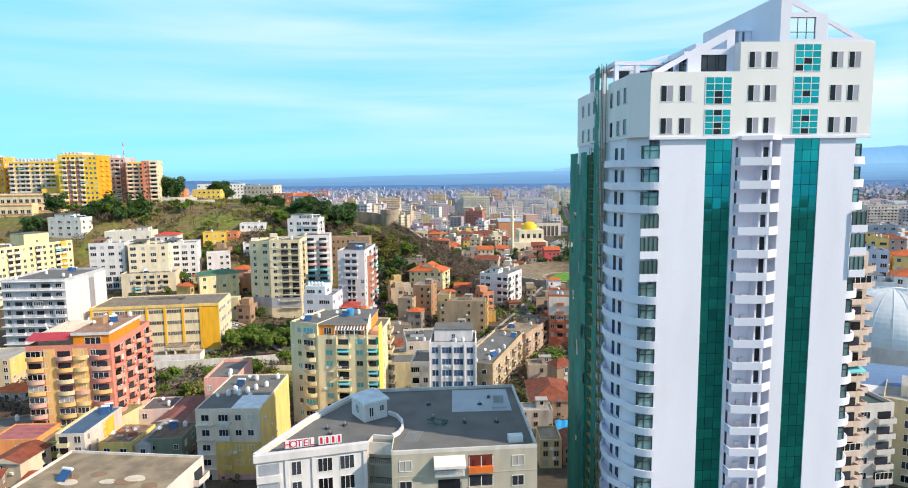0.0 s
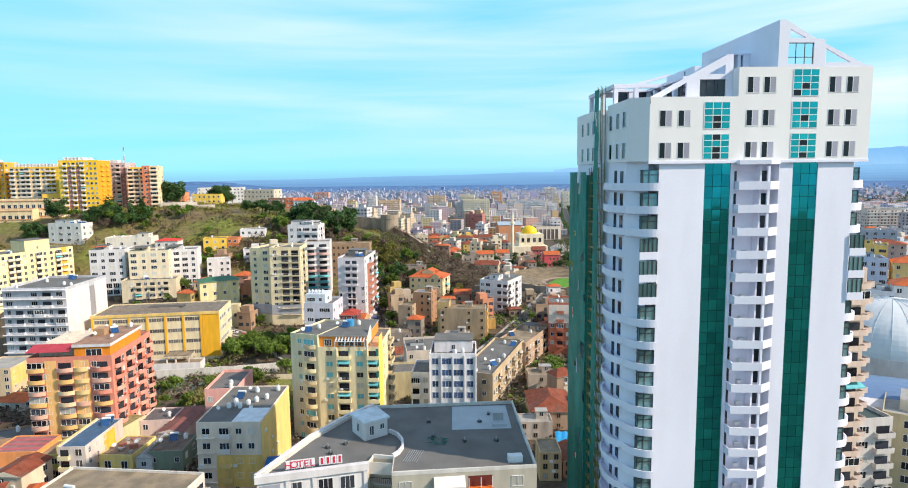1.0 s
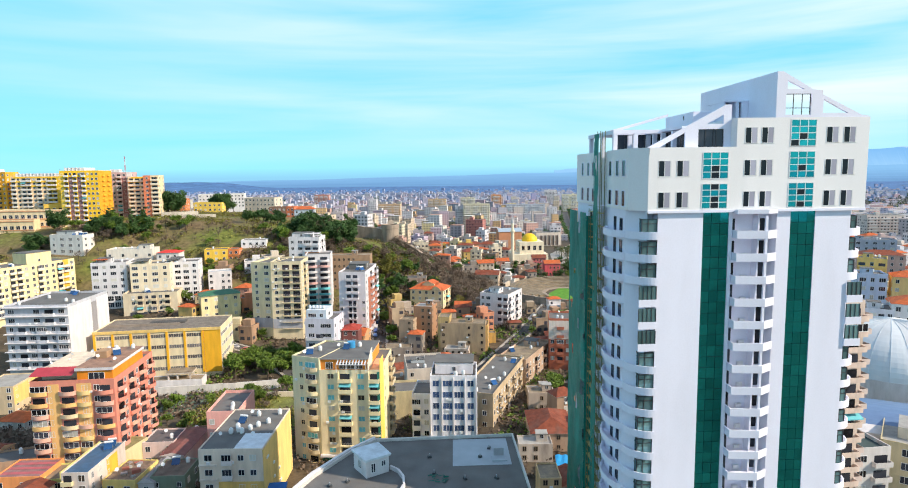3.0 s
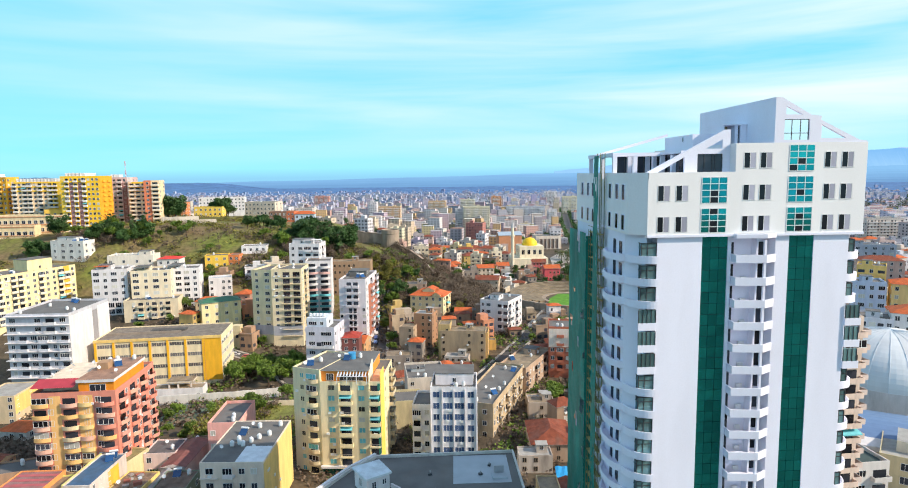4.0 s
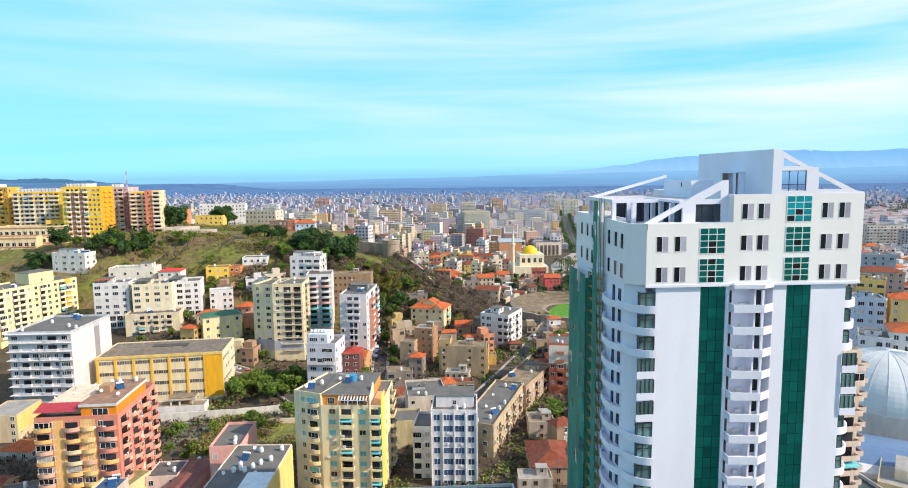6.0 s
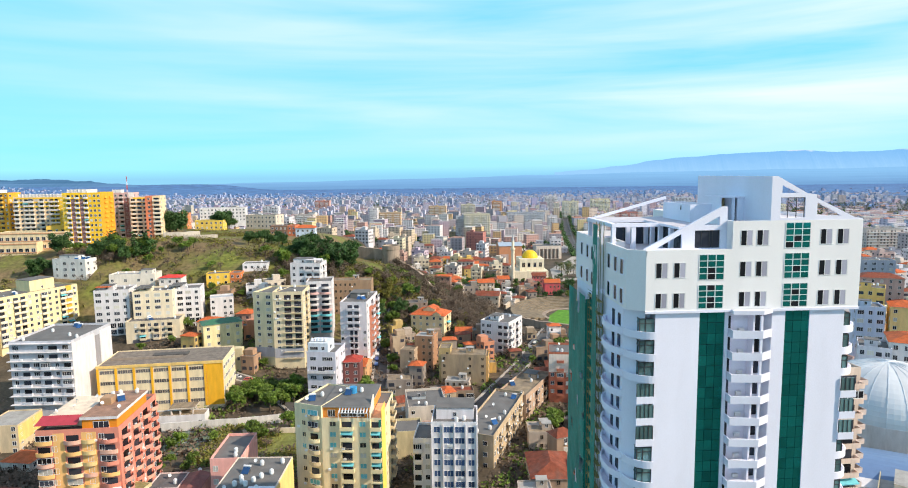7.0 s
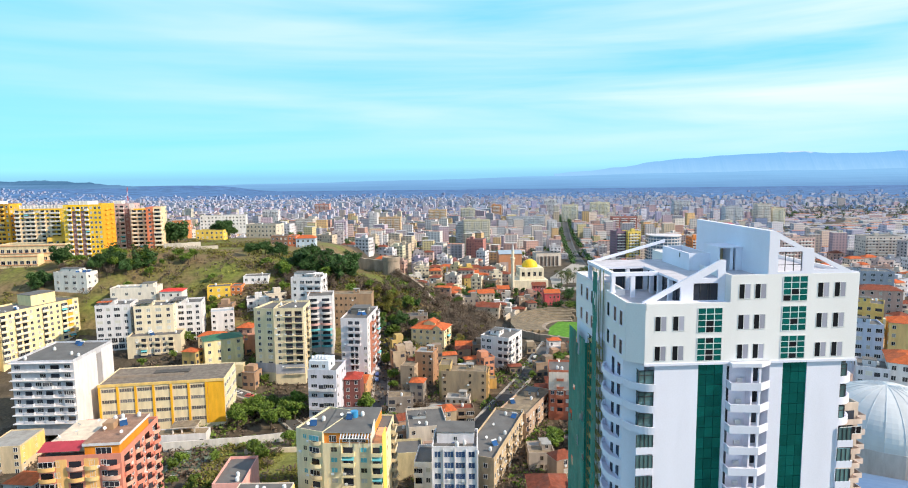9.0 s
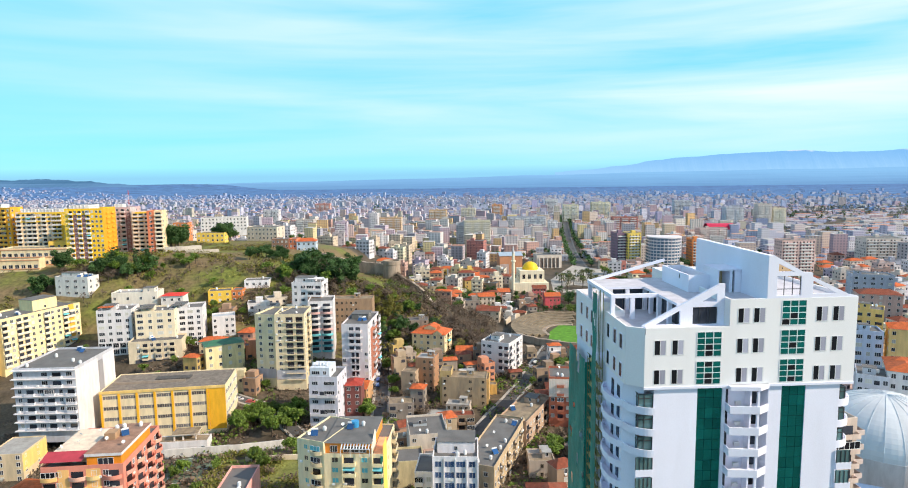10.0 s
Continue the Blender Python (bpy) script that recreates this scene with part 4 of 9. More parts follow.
l2 = block("apartment_block", "worn rear terrace with a green-edged flat roof", (-1.6, 228.5), (9.0, 224.0), 30, 15.5, 3, paint((0.47, 0.35, 0.26), 0.6), base=4, roof=ROOFSAND)
l2.facade("r", "bwwbwwbww", win=(1.1, 1.4), mixed=0.3)
l2.facade("f", "w.w", win=(1.1, 1.4))
l2.hut(3, 20, 5, 5, 2.2)
l2.clutter("ttsdtd")
gg = block("apartment_block", "grey-roofed block with a lime green side wall", (-33.0, 205.0), (-19.5, 208.0), 18, 17.5, 4, paint((0.60, 0.56, 0.50), 0.5), base=5)
panel(gg, "r", 0.2, 11, -3, 11.6, paint((0.50, 0.66, 0.14), 0.15), 0.1, "side_wall", "lime green side wall")
gg.facade("r", ".w..bb", win=(1.1, 1.3), bal=white)
gg.facade("f", "w.ww", win=(1.1, 1.3))
gg.hut(2, 9, 5, 3, 1.2, ROOFLIGHT)
gg.clutter("dt")
g2 = block("house", "low worn house with a dark felt roof", (-37.5, 190.5), (-26.5, 192.5), 11, 14.5, 3, paint((0.62, 0.55, 0.34), 0.5), base=5)
g2.facade("r", "ww", win=(1.1, 1.3))
g2.facade("f", "w.w", win=(1.1, 1.3))
g2.clutter("d")
g3 = block("house", "pinkish worn house with a brown roof edge", (-25.5, 193.5), (-16.0, 196.0), 9, 13.8, 3, paint((0.52, 0.38, 0.32), 0.5), base=5)
g3.facade("f", "b.w", win=(1.1, 1.3), mixed=0)
g3.facade("r", "b", mixed=0, bal=white)
wh = block("apartment_block", "white four-storey block with stacked balconies", (-10.4, 294.0), (3.2, 288.2), 18, 27.5, 5, white, base=10)
wh.facade("f", "wv.bb", mixed=0.05)
wh.facade("r", "bwbw", mixed=0.1)
wh.clutter("ttts")
wh.hut(3, 5, 5, 5, 2.4)
br = block("apartment_block", "red brick block with white upper storeys", (18.9, 242.2), (31.0, 241.5), 14, 27, 5, paint((0.46, 0.15, 0.09)), base=9)
panel(br, "f", 0, 12.1, 9.6, 17.1, paint((0.72, 0.66, 0.60)), 0.05, "upper_wall")
br.facade("f", "wbwb")
br.clutter("tdt")
hr = block("house", "cream villa with a red tiled roof", (-48.5, 317.7), (-30.5, 313.7), 13, 24.6, 4, paint((0.80, 0.68, 0.42), 0.2), base=11.5, parapet=0.05)
hr.facade("f", "wwwww", win=(1.2, 1.5))
hr.facade("r", "wbw")
hr.gable(TILE, 3.0, 0.7)
for x, y, w, d, z in ((6.0, 3.0, 6.5, 7.0, 2.6), (12.5, -0.8, 4.5, 5.0, 0.8)):
    m = Mesh()
    m.box(x, x + w, y, y + d, hr.roofz, hr.roofz + z, hr.wall)
    a, b = hr.roofz + z, hr.roofz + z + 1.5
    m.face([(x - 0.4, y - 0.4, a), (x + w / 2, y - 0.4, b), (x + w / 2, y + d + 0.4, b), (x - 0.4, y + d + 0.4, a)], TILE)
    m.face([(x + w / 2, y - 0.4, b), (x + w + 0.4, y - 0.4, a), (x + w + 0.4, y + d + 0.4, a), (x + w / 2, y + d + 0.4, b)], TILE)
    m.face([(x, y, a), (x + w, y, a), (x + w / 2, y, b)], hr.wall)
    part("dormer", m, hr.root, label="cream dormer with red tiles")
ag = block("apartment_block", "pale grey tower block with central balconies", (-73.5, 268.1), (-61.3, 268.2), 26, 41.7, 9, paint((0.66, 0.65, 0.70), 0.12), base=14)
ag.facade("f", "w.rr.w", last=5)
ag.facade("f", ".bb.", first=5, mixed=0)
panel(ag, "r", 6, 26, 0, 24, paint((0.42, 0.17, 0.11)), 0.1, "side_wall", "red-brown side wall")
ag.facade("r", "w.b.b")
ag.hut(2, 12, 8, 8, 2.6, ROOFGREY)
ag.clutter("sstt")
ac = block("apartment_block", "cream apartment block with open balconies", (-103.6, 264.8), (-90.2, 266.4), 17, 46.8, 10, paint(CREAM, 0.12), base=16)
ac.facade("f", "wrr", mixed=0.1)
ac.facade("r", "wbw")
ac2 = block("apartment_block", "cream wing with a plain front and small windows", (-114.0, 267.8), (-103.8, 266.2), 17, 46.2, 10, paint((0.70, 0.63, 0.42), 0.15), base=16)
ac2.facade("f", "wv", mixed=0.1)
ac.clutter("ttd")
for b_ in (ac, ac2):
    panel(b_, "f", 0.2, b_.w - 0.2, 0.2, 4.6, paint((0.40, 0.42, 0.48), 0.2), 0.12, "ground_floor", "grey shop storey")
aw = block("apartment_block", "white apartment block with turquoise glazing", (-99.0, 299.0), (-86.5, 301.5), 14, 45.5, 9, white, base=19)
for k in range(9):
    for x in (3.2, 9.4):
        ob = part("balcony", bow_mesh(5.6, 0.9, CYAN if k < 4 else paint((0.74, 0.46, 0.44), 0.1) if k % 3 == 1 else white), aw.root, pose(x, 0, k * aw.fh))
        part("balcony_door", door_mesh(5.0), ob)
aw.facade("r", "ww")
wt = block("apartment_block", "white stepped block on the slope", (-111.6, 312.0), (-95.4, 312.5), 13, 53, 7, white, base=28)
wt.facade("f", "wvbb", mixed=0.2)
wt.facade("r", "wbw", mixed=0.2)
m = Mesh()
for i in range(5):
    m.box(8.2 + i * 1.8, 8.4 + i * 1.8, 0.2, 0.4, wt.roofz, wt.roofz + 2.4, white)
m.box(8.0, 16.0, 0.1, 6.0, wt.roofz + 2.4, wt.roofz + 2.6, white)
part("pergola", m, wt.root, label="white roof pergola")
panel(wt, "f", 8.4, 16.0, 14.0, 17.2, paint((0.80, 0.42, 0.26), 0.15), 0.06, "wall_panel", "peach wall panel")
wt.hut(1, 3, 10, 7, 2.6)
wt.clutter("tttd")
sw = block("apartment_block", "narrow lavender-white block with ribbon windows and balconies", (-79.5, 237.0), (-67.5, 236.7), 14, 27.5, 5, paint((0.60, 0.62, 0.72), 0.2), base=7)
for k in range(5):
    part("window", window_mesh(4.2, 1.4, GLASS, FRAME, 4), sw.root, pose(8.6, 0, k * sw.fh + 1.2))
    part("window", window_mesh(2.4, 1.4, GLASS, FRAME, 2), sw.root, pose(2.6, 0, k * sw.fh + 1.2))
    if k % 2 == 1:
        ob = part("balcony", balcony_mesh(11.2, 1.1, white, "b"), sw.root, pose(6.0, 0, k * sw.fh + 0.1))
        part("balcony_door", door_mesh(4.0), ob)
sw.facade("r", "w.ww", mixed=0.1)
m = Mesh()
m.box(0.3, 8.6, 1.0, 10, sw.roofz, sw.roofz + 4.2, paint((0.62, 0.70, 0.80), 0.05))
ob = part("roof_storey", m, sw.root, label="pale blue-grey roof storey")
part("window", window_mesh(3.2, 1.3, GLASS, FRAME, 3), ob, pose(2.8, 1.0, sw.roofz + 1.4))
part("window", window_mesh(1.2, 1.3, GLASS, FRAME, 1), ob, pose(6.6, 1.0, sw.roofz + 1.4))
part("window", window_mesh(2.0, 1.3, GLASS, FRAME, 1), ob, pose(8.6, 5.0, sw.roofz + 1.4, 0, 0, 90))
for i in range(5):
    place_master("t", sw.root.matrix_basis @ pose(1.2 + i * 1.4, 3.5, sw.roofz + 4.2))
mh = block("house", "maroon house with a dark red tiled roof between blocks", (-67.0, 246.0), (-60.0, 246.5), 9, 20.5, 4, paint((0.20, 0.075, 0.07), 0.4), base=8, parapet=0.05)
mh.facade("f", "ww", mixed=0.1)
mh.gable(material("crimson_tile", (0.34, 0.05, 0.035), vary=0.25, scale=0.8, bump=0.4), 1.6, 0.4)
lb = block("apartment_block", "ochre and white apartment block with a cluttered grey roof", (-70.5, 130.4), (-55.6, 131.6), 24.5, 22.2, 5, paint((0.80, 0.70, 0.60), 0.25), base=4, parapet=0.25)
for k in range(5):
    z = k * lb.fh
    part("window", window_mesh(1.7, 1.4, GLASS, FRAME, 1), lb.root, pose(2.2, 0, z + 1.0))
    part("window", window_mesh(1.3, 1.3, GLASS, FRAME, 1), lb.root, pose(9.8, 0, z + 1.0))
    part("window", window_mesh(1.3, 1.3, GLASS if k % 2 else SHUT, FRAME, 1), lb.root, pose(12.6, 0, z + 1.0))
    ob = part("balcony", balcony_mesh(2.4, 0.7, paint((0.78, 0.76, 0.78)) if k > 2 else paint((0.80, 0.60, 0.24)), "b"), lb.root, pose(6.6, 0, z + 0.2))
    part("balcony_glazing" if k > 2 else "balcony_door", window_mesh(2.1, 1.4, GLASS, FRAME, 2) if k > 2 else door_mesh(2.4), ob, pose(0, -0.6 if k > 2 else 0, 0.98 if k > 2 else 0))
    panel(lb, "f", 0, 4.2, z - 0.15, z + 0.15, paint((0.72, 0.66, 0.60)), 0.5, "floor_slab")
panel(lb, "f", 4.4, 14.9, 0.0, 10.2, paint((0.84, 0.58, 0.18), 0.35), 0.05, "wall_panel", "ochre lower wall")
panel(lb, "f", 4.4, 14.9, -1.5, 2.4, paint((0.72, 0.44, 0.42), 0.4), 0.08, "plinth", "dusty pink ground floor")
panel(lb, "r", 0, 24.5, -3, 17.8, paint((0.86, 0.64, 0.24), 0.25), 0.1, "side_wall", "ochre side wall")
lb.facade("r", "ww.ww.ww.w", win=(1.0, 1.2), mixed=0.1)
m = Mesh()
m.box(8.2, 14.8, 0.2, 8.5, lb.roofz, lb.roofz + 0.3, paint((0.70, 0.71, 0.74)), material("pale_roof_paint", (0.66, 0.70, 0.74), vary=0.12, stain=0.1))
part("roof_slab", m, lb.root, label="white painted roof slab")
for k, x, y, a in (("t", 4.5, 9, 0), ("t", 6.0, 10, 30), ("t", 7.2, 9, 0), ("t", 8.6, 11, 0), ("t", 5.2, 12, 10), ("t", 10, 13, 0), ("s", 5.0, 16, -10), ("t", 12, 15, 0), ("t", 8, 20, 0), ("d", 10.5, 7, 20), ("d", 2.5, 7, 60), ("t", 13.2, 21, 0), ("d", 6, 21, 0)):
    place_master(k, lb.root.matrix_basis @ pose(x, y, lb.roofz, 0, 0, a))
lb2 = block("house", "dusty pink low wing with a grey roof", (-82.0, 157.5), (-73.5, 158.6), 17, 20.2, 4, paint((0.80, 0.42, 0.38)), base=4)
lb2.facade("f", "w.w")
lb2.clutter("tt")
# blue sheet canopy and yard beside the ochre block
m = Mesh()
m.v = [(-54.6, 126.5, 10.6), (-50.2, 127.6, 10.6), (-50.8, 134.0, 13.0), (-55.0, 133.2, 13.0)]
m.v += [(x, y, z - 0.12) for x, y, z in m.v]
m.f, m.mats = [(0, 1, 2, 3), (7, 6, 5, 4), (0, 4, 5, 1), (1, 5, 6, 2), (2, 6, 7, 3), (3, 7, 4, 0)], [material("blue_canopy_sheet", (0.02, 0.12, 0.36), rough=0.5, vary=0.2)]
m.mi = [0] * 6
canopy = thing("canopy", pose(0, 0, 0), "dark blue sheet canopy on posts beside an ochre block", "canopy")
part("sheet", m, canopy)
for x, y, z in ((-54.5, 126.7, 10.5), (-50.4, 127.8, 10.5), (-51.0, 133.8, 12.9), (-54.8, 133.0, 12.9)):
    m = Mesh()
    m.tube((x, y, 3.5), (x, y, z), 0.08, METAL)
    part("post", m, canopy)
fl = block("apartment_block", "low block with a weathered sandy flat roof", (-81.1, 83.4), (-55.1, 82.5), 20, 24.8, 6, paint((0.72, 0.68, 0.62)), roof=ROOFSAND, base=4, parapet=0.45)
fl.facade("f", "bbwwbb")
fl.facade("r", "w.w.b")
place_master("s", pose(-74.5, 93.5, 24.35, 0, 0, -10))
m = Mesh()
for i in range(7):
    x, y = 6 + 2.6 * i + rng.uniform(-1, 1), 11 + 5 * noise.noise((i * 1.7, 3, 0))
    r = rng.uniform(0.9, 2.2)
    m.prism([(x + r * (1 + 0.4 * noise.noise((math.cos(a), math.sin(a), i))) * math.cos(a), y + 0.6 * r * math.sin(a)) for a in [2 * math.pi * j / 14 for j in range(14)]], fl.roofz, fl.roofz + 0.03 + 0.004 * i, paint((0.62, 0.56, 0.46), 0.5) if i % 2 else paint((0.26, 0.17, 0.11), 0.5))
part("screed_patch", m, fl.root, label="worn screed patches", kind="stuff")
BLUESHEET = material("faded_blue_sheet_roof", (0.05, 0.12, 0.22), rough=0.5, vary=0.2, stain=0.2)
gb = block("house", "narrow beige house under a long blue sheet roof", (-105.2, 131.0), (-98.8, 131.6), 17, 15.2, 4, paint((0.66, 0.60, 0.56), 0.3), base=4, parapet=0.3, roof=BLUESHEET)
for k in range(4):
    part("window", window_mesh(1.5, 1.6, OLDGLASS, FRAME, 1), gb.root, pose(4.8, 0, k * gb.fh + 0.8))
    ob = part("balcony", balcony_mesh(2.6, 0.9, paint((0.68, 0.64, 0.40)), "b"), gb.root, pose(1.5, 0, k * gb.fh + 0.1))
    part("balcony_door", door_mesh(2.6), ob)
gb.facade("r", "www..", win=(0.8, 1.4), mixed=0.1)
panel(gb, "r", 8.0, 13.0, 0.5, 10.6, paint((0.84, 0.50, 0.06), 0.2), 0.06, "wall_panel", "orange-yellow wall strip")
panel(gb, "l", 0.0, 17.0, 9.6, 11.4, paint((0.70, 0.62, 0.24), 0.3), 0.3, "eaves_band", "ochre eaves band")
for k, y in (("s", 13.5), ("s", 15.3)):
    place_master(k, gb.root.matrix_basis @ pose(4.0, y, gb.roofz, 0, 0, 15))
oh = block("house", "orange two-storey house with a blue-grey balcony", (-126.0, 134.6), (-114.6, 135.9), 10, 11.6, 2, paint((0.86, 0.34, 0.12), 0.3), base=4, parapet=0.3, roof=material("grey_red_striped_roof", (0.28, 0.15, 0.15), stain=0.4, vary=0.3, scale=0.3))
oh.facade("f", "w.ww", win=(1.3, 1.5), mixed=0.2)
m = Mesh()
m.box(0.0, 7.4, -1.3, 0.02, 3.2, 3.4, CONCRETE)
m.box(0.0, 7.4, -1.3, -1.2, 3.4, 4.3, paint((0.40, 0.46, 0.58)))
part("balcony", m, oh.root, label="blue-grey balcony")
m = Mesh()
for i in range(3):
    m.box(0.5, 11.2, 2.0 + i * 2.6, 3.2 + i * 2.6, oh.roofz + 0.01, oh.roofz + 0.05, paint((0.46, 0.12, 0.14), 0.4))
part("roof_strip", m, oh.root, label="faded red roof strips")
lh = block("house", "narrow lime green house with an outside stair", (-114.3, 135.6), (-109.4, 137.2), 9, 10.6, 2, paint((0.62, 0.66, 0.22), 0.25), base=4, parapet=0.3, roof=ROOFSAND)
lh.facade("f", "wv", win=(1.2, 1.4), mixed=0.1)
m = Mesh()
for i in range(8):
    m.box(1.0, 2.2, -3.6 + i * 0.42, -3.1 + i * 0.42, -1, 0.2 + i * 0.36, CONCRETE)
part("stair", m, lh.root)
yh = block("house", "yellow two-storey house with a long white balcony", (-98.2, 135.4), (-89.9, 135.6), 11, 11.4, 2, paint((0.80, 0.62, 0.22), 0.35), base=4, parapet=0.25, roof=material("rubble_roof", (0.24, 0.16, 0.11), stain=0.6, vary=0.45, scale=0.7))
yh.facade("f", "hh", win=(1.5, 1.6), mixed=0)
m = Mesh()
m.box(-0.2, 8.5, -1.2, 0.02, 3.1, 3.3, white)
m.box(-0.2, 8.5, -1.2, -1.08, 3.3, 4.2, paint((0.70, 0.70, 0.74)))
part("balcony", m, yh.root, label="white balcony along the front")
r_ = random.Random(4)
for i in range(9):
    m = Mesh()
    s = r_.uniform(0.4, 1.1)
    m.box(-s, s, -s * 0.6, s * 0.6, 0, r_.uniform(0.3, 1.0), r_.choice((paint((0.40, 0.14, 0.10), 0.4), CONCRETE, METAL, paint((0.30, 0.24, 0.18), 0.5))))
    solid("rubbish_heap", m, "heap of old boards and sheet on a roof", "rubbish", yh.root.matrix_basis @ pose(r_.uniform(1.2, 7.0), r_.uniform(2, 9.5), yh.roofz, 0, 0, r_.uniform(0, 90)), group="roof rubbish")
for x, y in ((1.5, 4), (6.0, 6)):
    place_master("d", yh.root.matrix_basis @ pose(x, y, yh.roofz, 0, 0, 20))
gh = block("house", "small grey house with a sloping sheet roof", (-89.8, 136.6), (-85.8, 137.0), 12, 10.2, 2, paint((0.52, 0.53, 0.56), 0.3), base=4, parapet=0.05)
gh.facade("f", "w", win=(1.1, 1.2), mixed=0)
gh.gable(material("worn_grey_sheet", (0.28, 0.28, 0.29), rough=0.6, vary=0.25, stain=0.4), 1.2, 0.2, False)
dk = block("house", "dark green-grey house with a worn brown flat roof", (-87.2, 137.6), (-78.8, 138.6), 9.5, 11.4, 2, paint((0.20, 0.26, 0.20), 0.35), base=4, parapet=0.25, roof=material("worn_brown_roof", (0.15, 0.11, 0.085), stain=0.5, vary=0.35, scale=0.5))
dk.facade("f", "w.w", mixed=0.1, win=(1.0, 1.2))
dk.facade("r", "ww", mixed=0.1)
for k, x, y in (("s", 3.6, 7.0), ("d", 1.2, 5), ("t", 6.5, 7.5)):
    place_master(k, dk.root.matrix_basis @ pose(x, y, dk.roofz, 0, 0, 8))
mr = block("house", "long low house under a maroon sheet roof", (-92.0, 150.4), (-85.6, 151.0), 17, 10.6, 2, paint((0.62, 0.56, 0.54), 0.3), base=4, parapet=0.05)
mr.facade("f", "w.", mixed=0.1)
mr.gable(material("maroon_sheet_roof", (0.20, 0.075, 0.065), rough=0.6, vary=0.25, stain=0.3), 0.9, 0.3, False)
dk2 = block("house", "low house with a grey felt roof inside pale pink walls", (-101.0, 157.0), (-92.4, 158.2), 9.5, 11.0, 2, paint((0.74, 0.60, 0.58), 0.25), base=4, roof=material("dark_felt_roof", (0.12, 0.115, 0.12), stain=0.4, vary=0.25), parapet=0.35)
dk2.facade("f", "w.w", mixed=0.2)
dk2.clutter("td")
tf = block("house", "low house with a weathered yellow-brown flat roof", (-107.5, 151.2), (-101.8, 150.6), 9, 11.6, 2, paint((0.66, 0.58, 0.34), 0.4), base=4, roof=material("mossy_roof", (0.26, 0.23, 0.10), stain=0.5, vary=0.3), parapet=0.35)
tf.facade("f", "ww", mixed=0.2)
tan = block("house", "tan apartment house with a yellow side wall", (-178.0, 187.5), (-166.5, 189.5), 15, 14.8, 4, paint((0.66, 0.54, 0.36), 0.3), base=4, roof=CONCRETE, parapet=0.4)
tan.facade("f", "ww.w", mixed=0.1)
panel(tan, "r", 0.1, 14.9, 4.2, 10.2, paint((0.84, 0.60, 0.20), 0.2), 0.06, "side_wall", "yellow upper side wall")
tan.facade("r", "w.w.", win=(1.0, 1.2), mixed=0.1)
for b, s, n in ((yb, 'f', 14), (yw, 'f', 10), (pk, 'r', 16), (pk, 'f', 10), (lb, 'f', 8), (lb, 'r', 8), (ac, 'f', 10), (ag, 'f', 8), (ly, 'f', 16), (lw, 'f', 8), (wb, 'f', 8), (ll, 'r', 14), (sb, 'f', 5)):
    b.coolers(s, n)

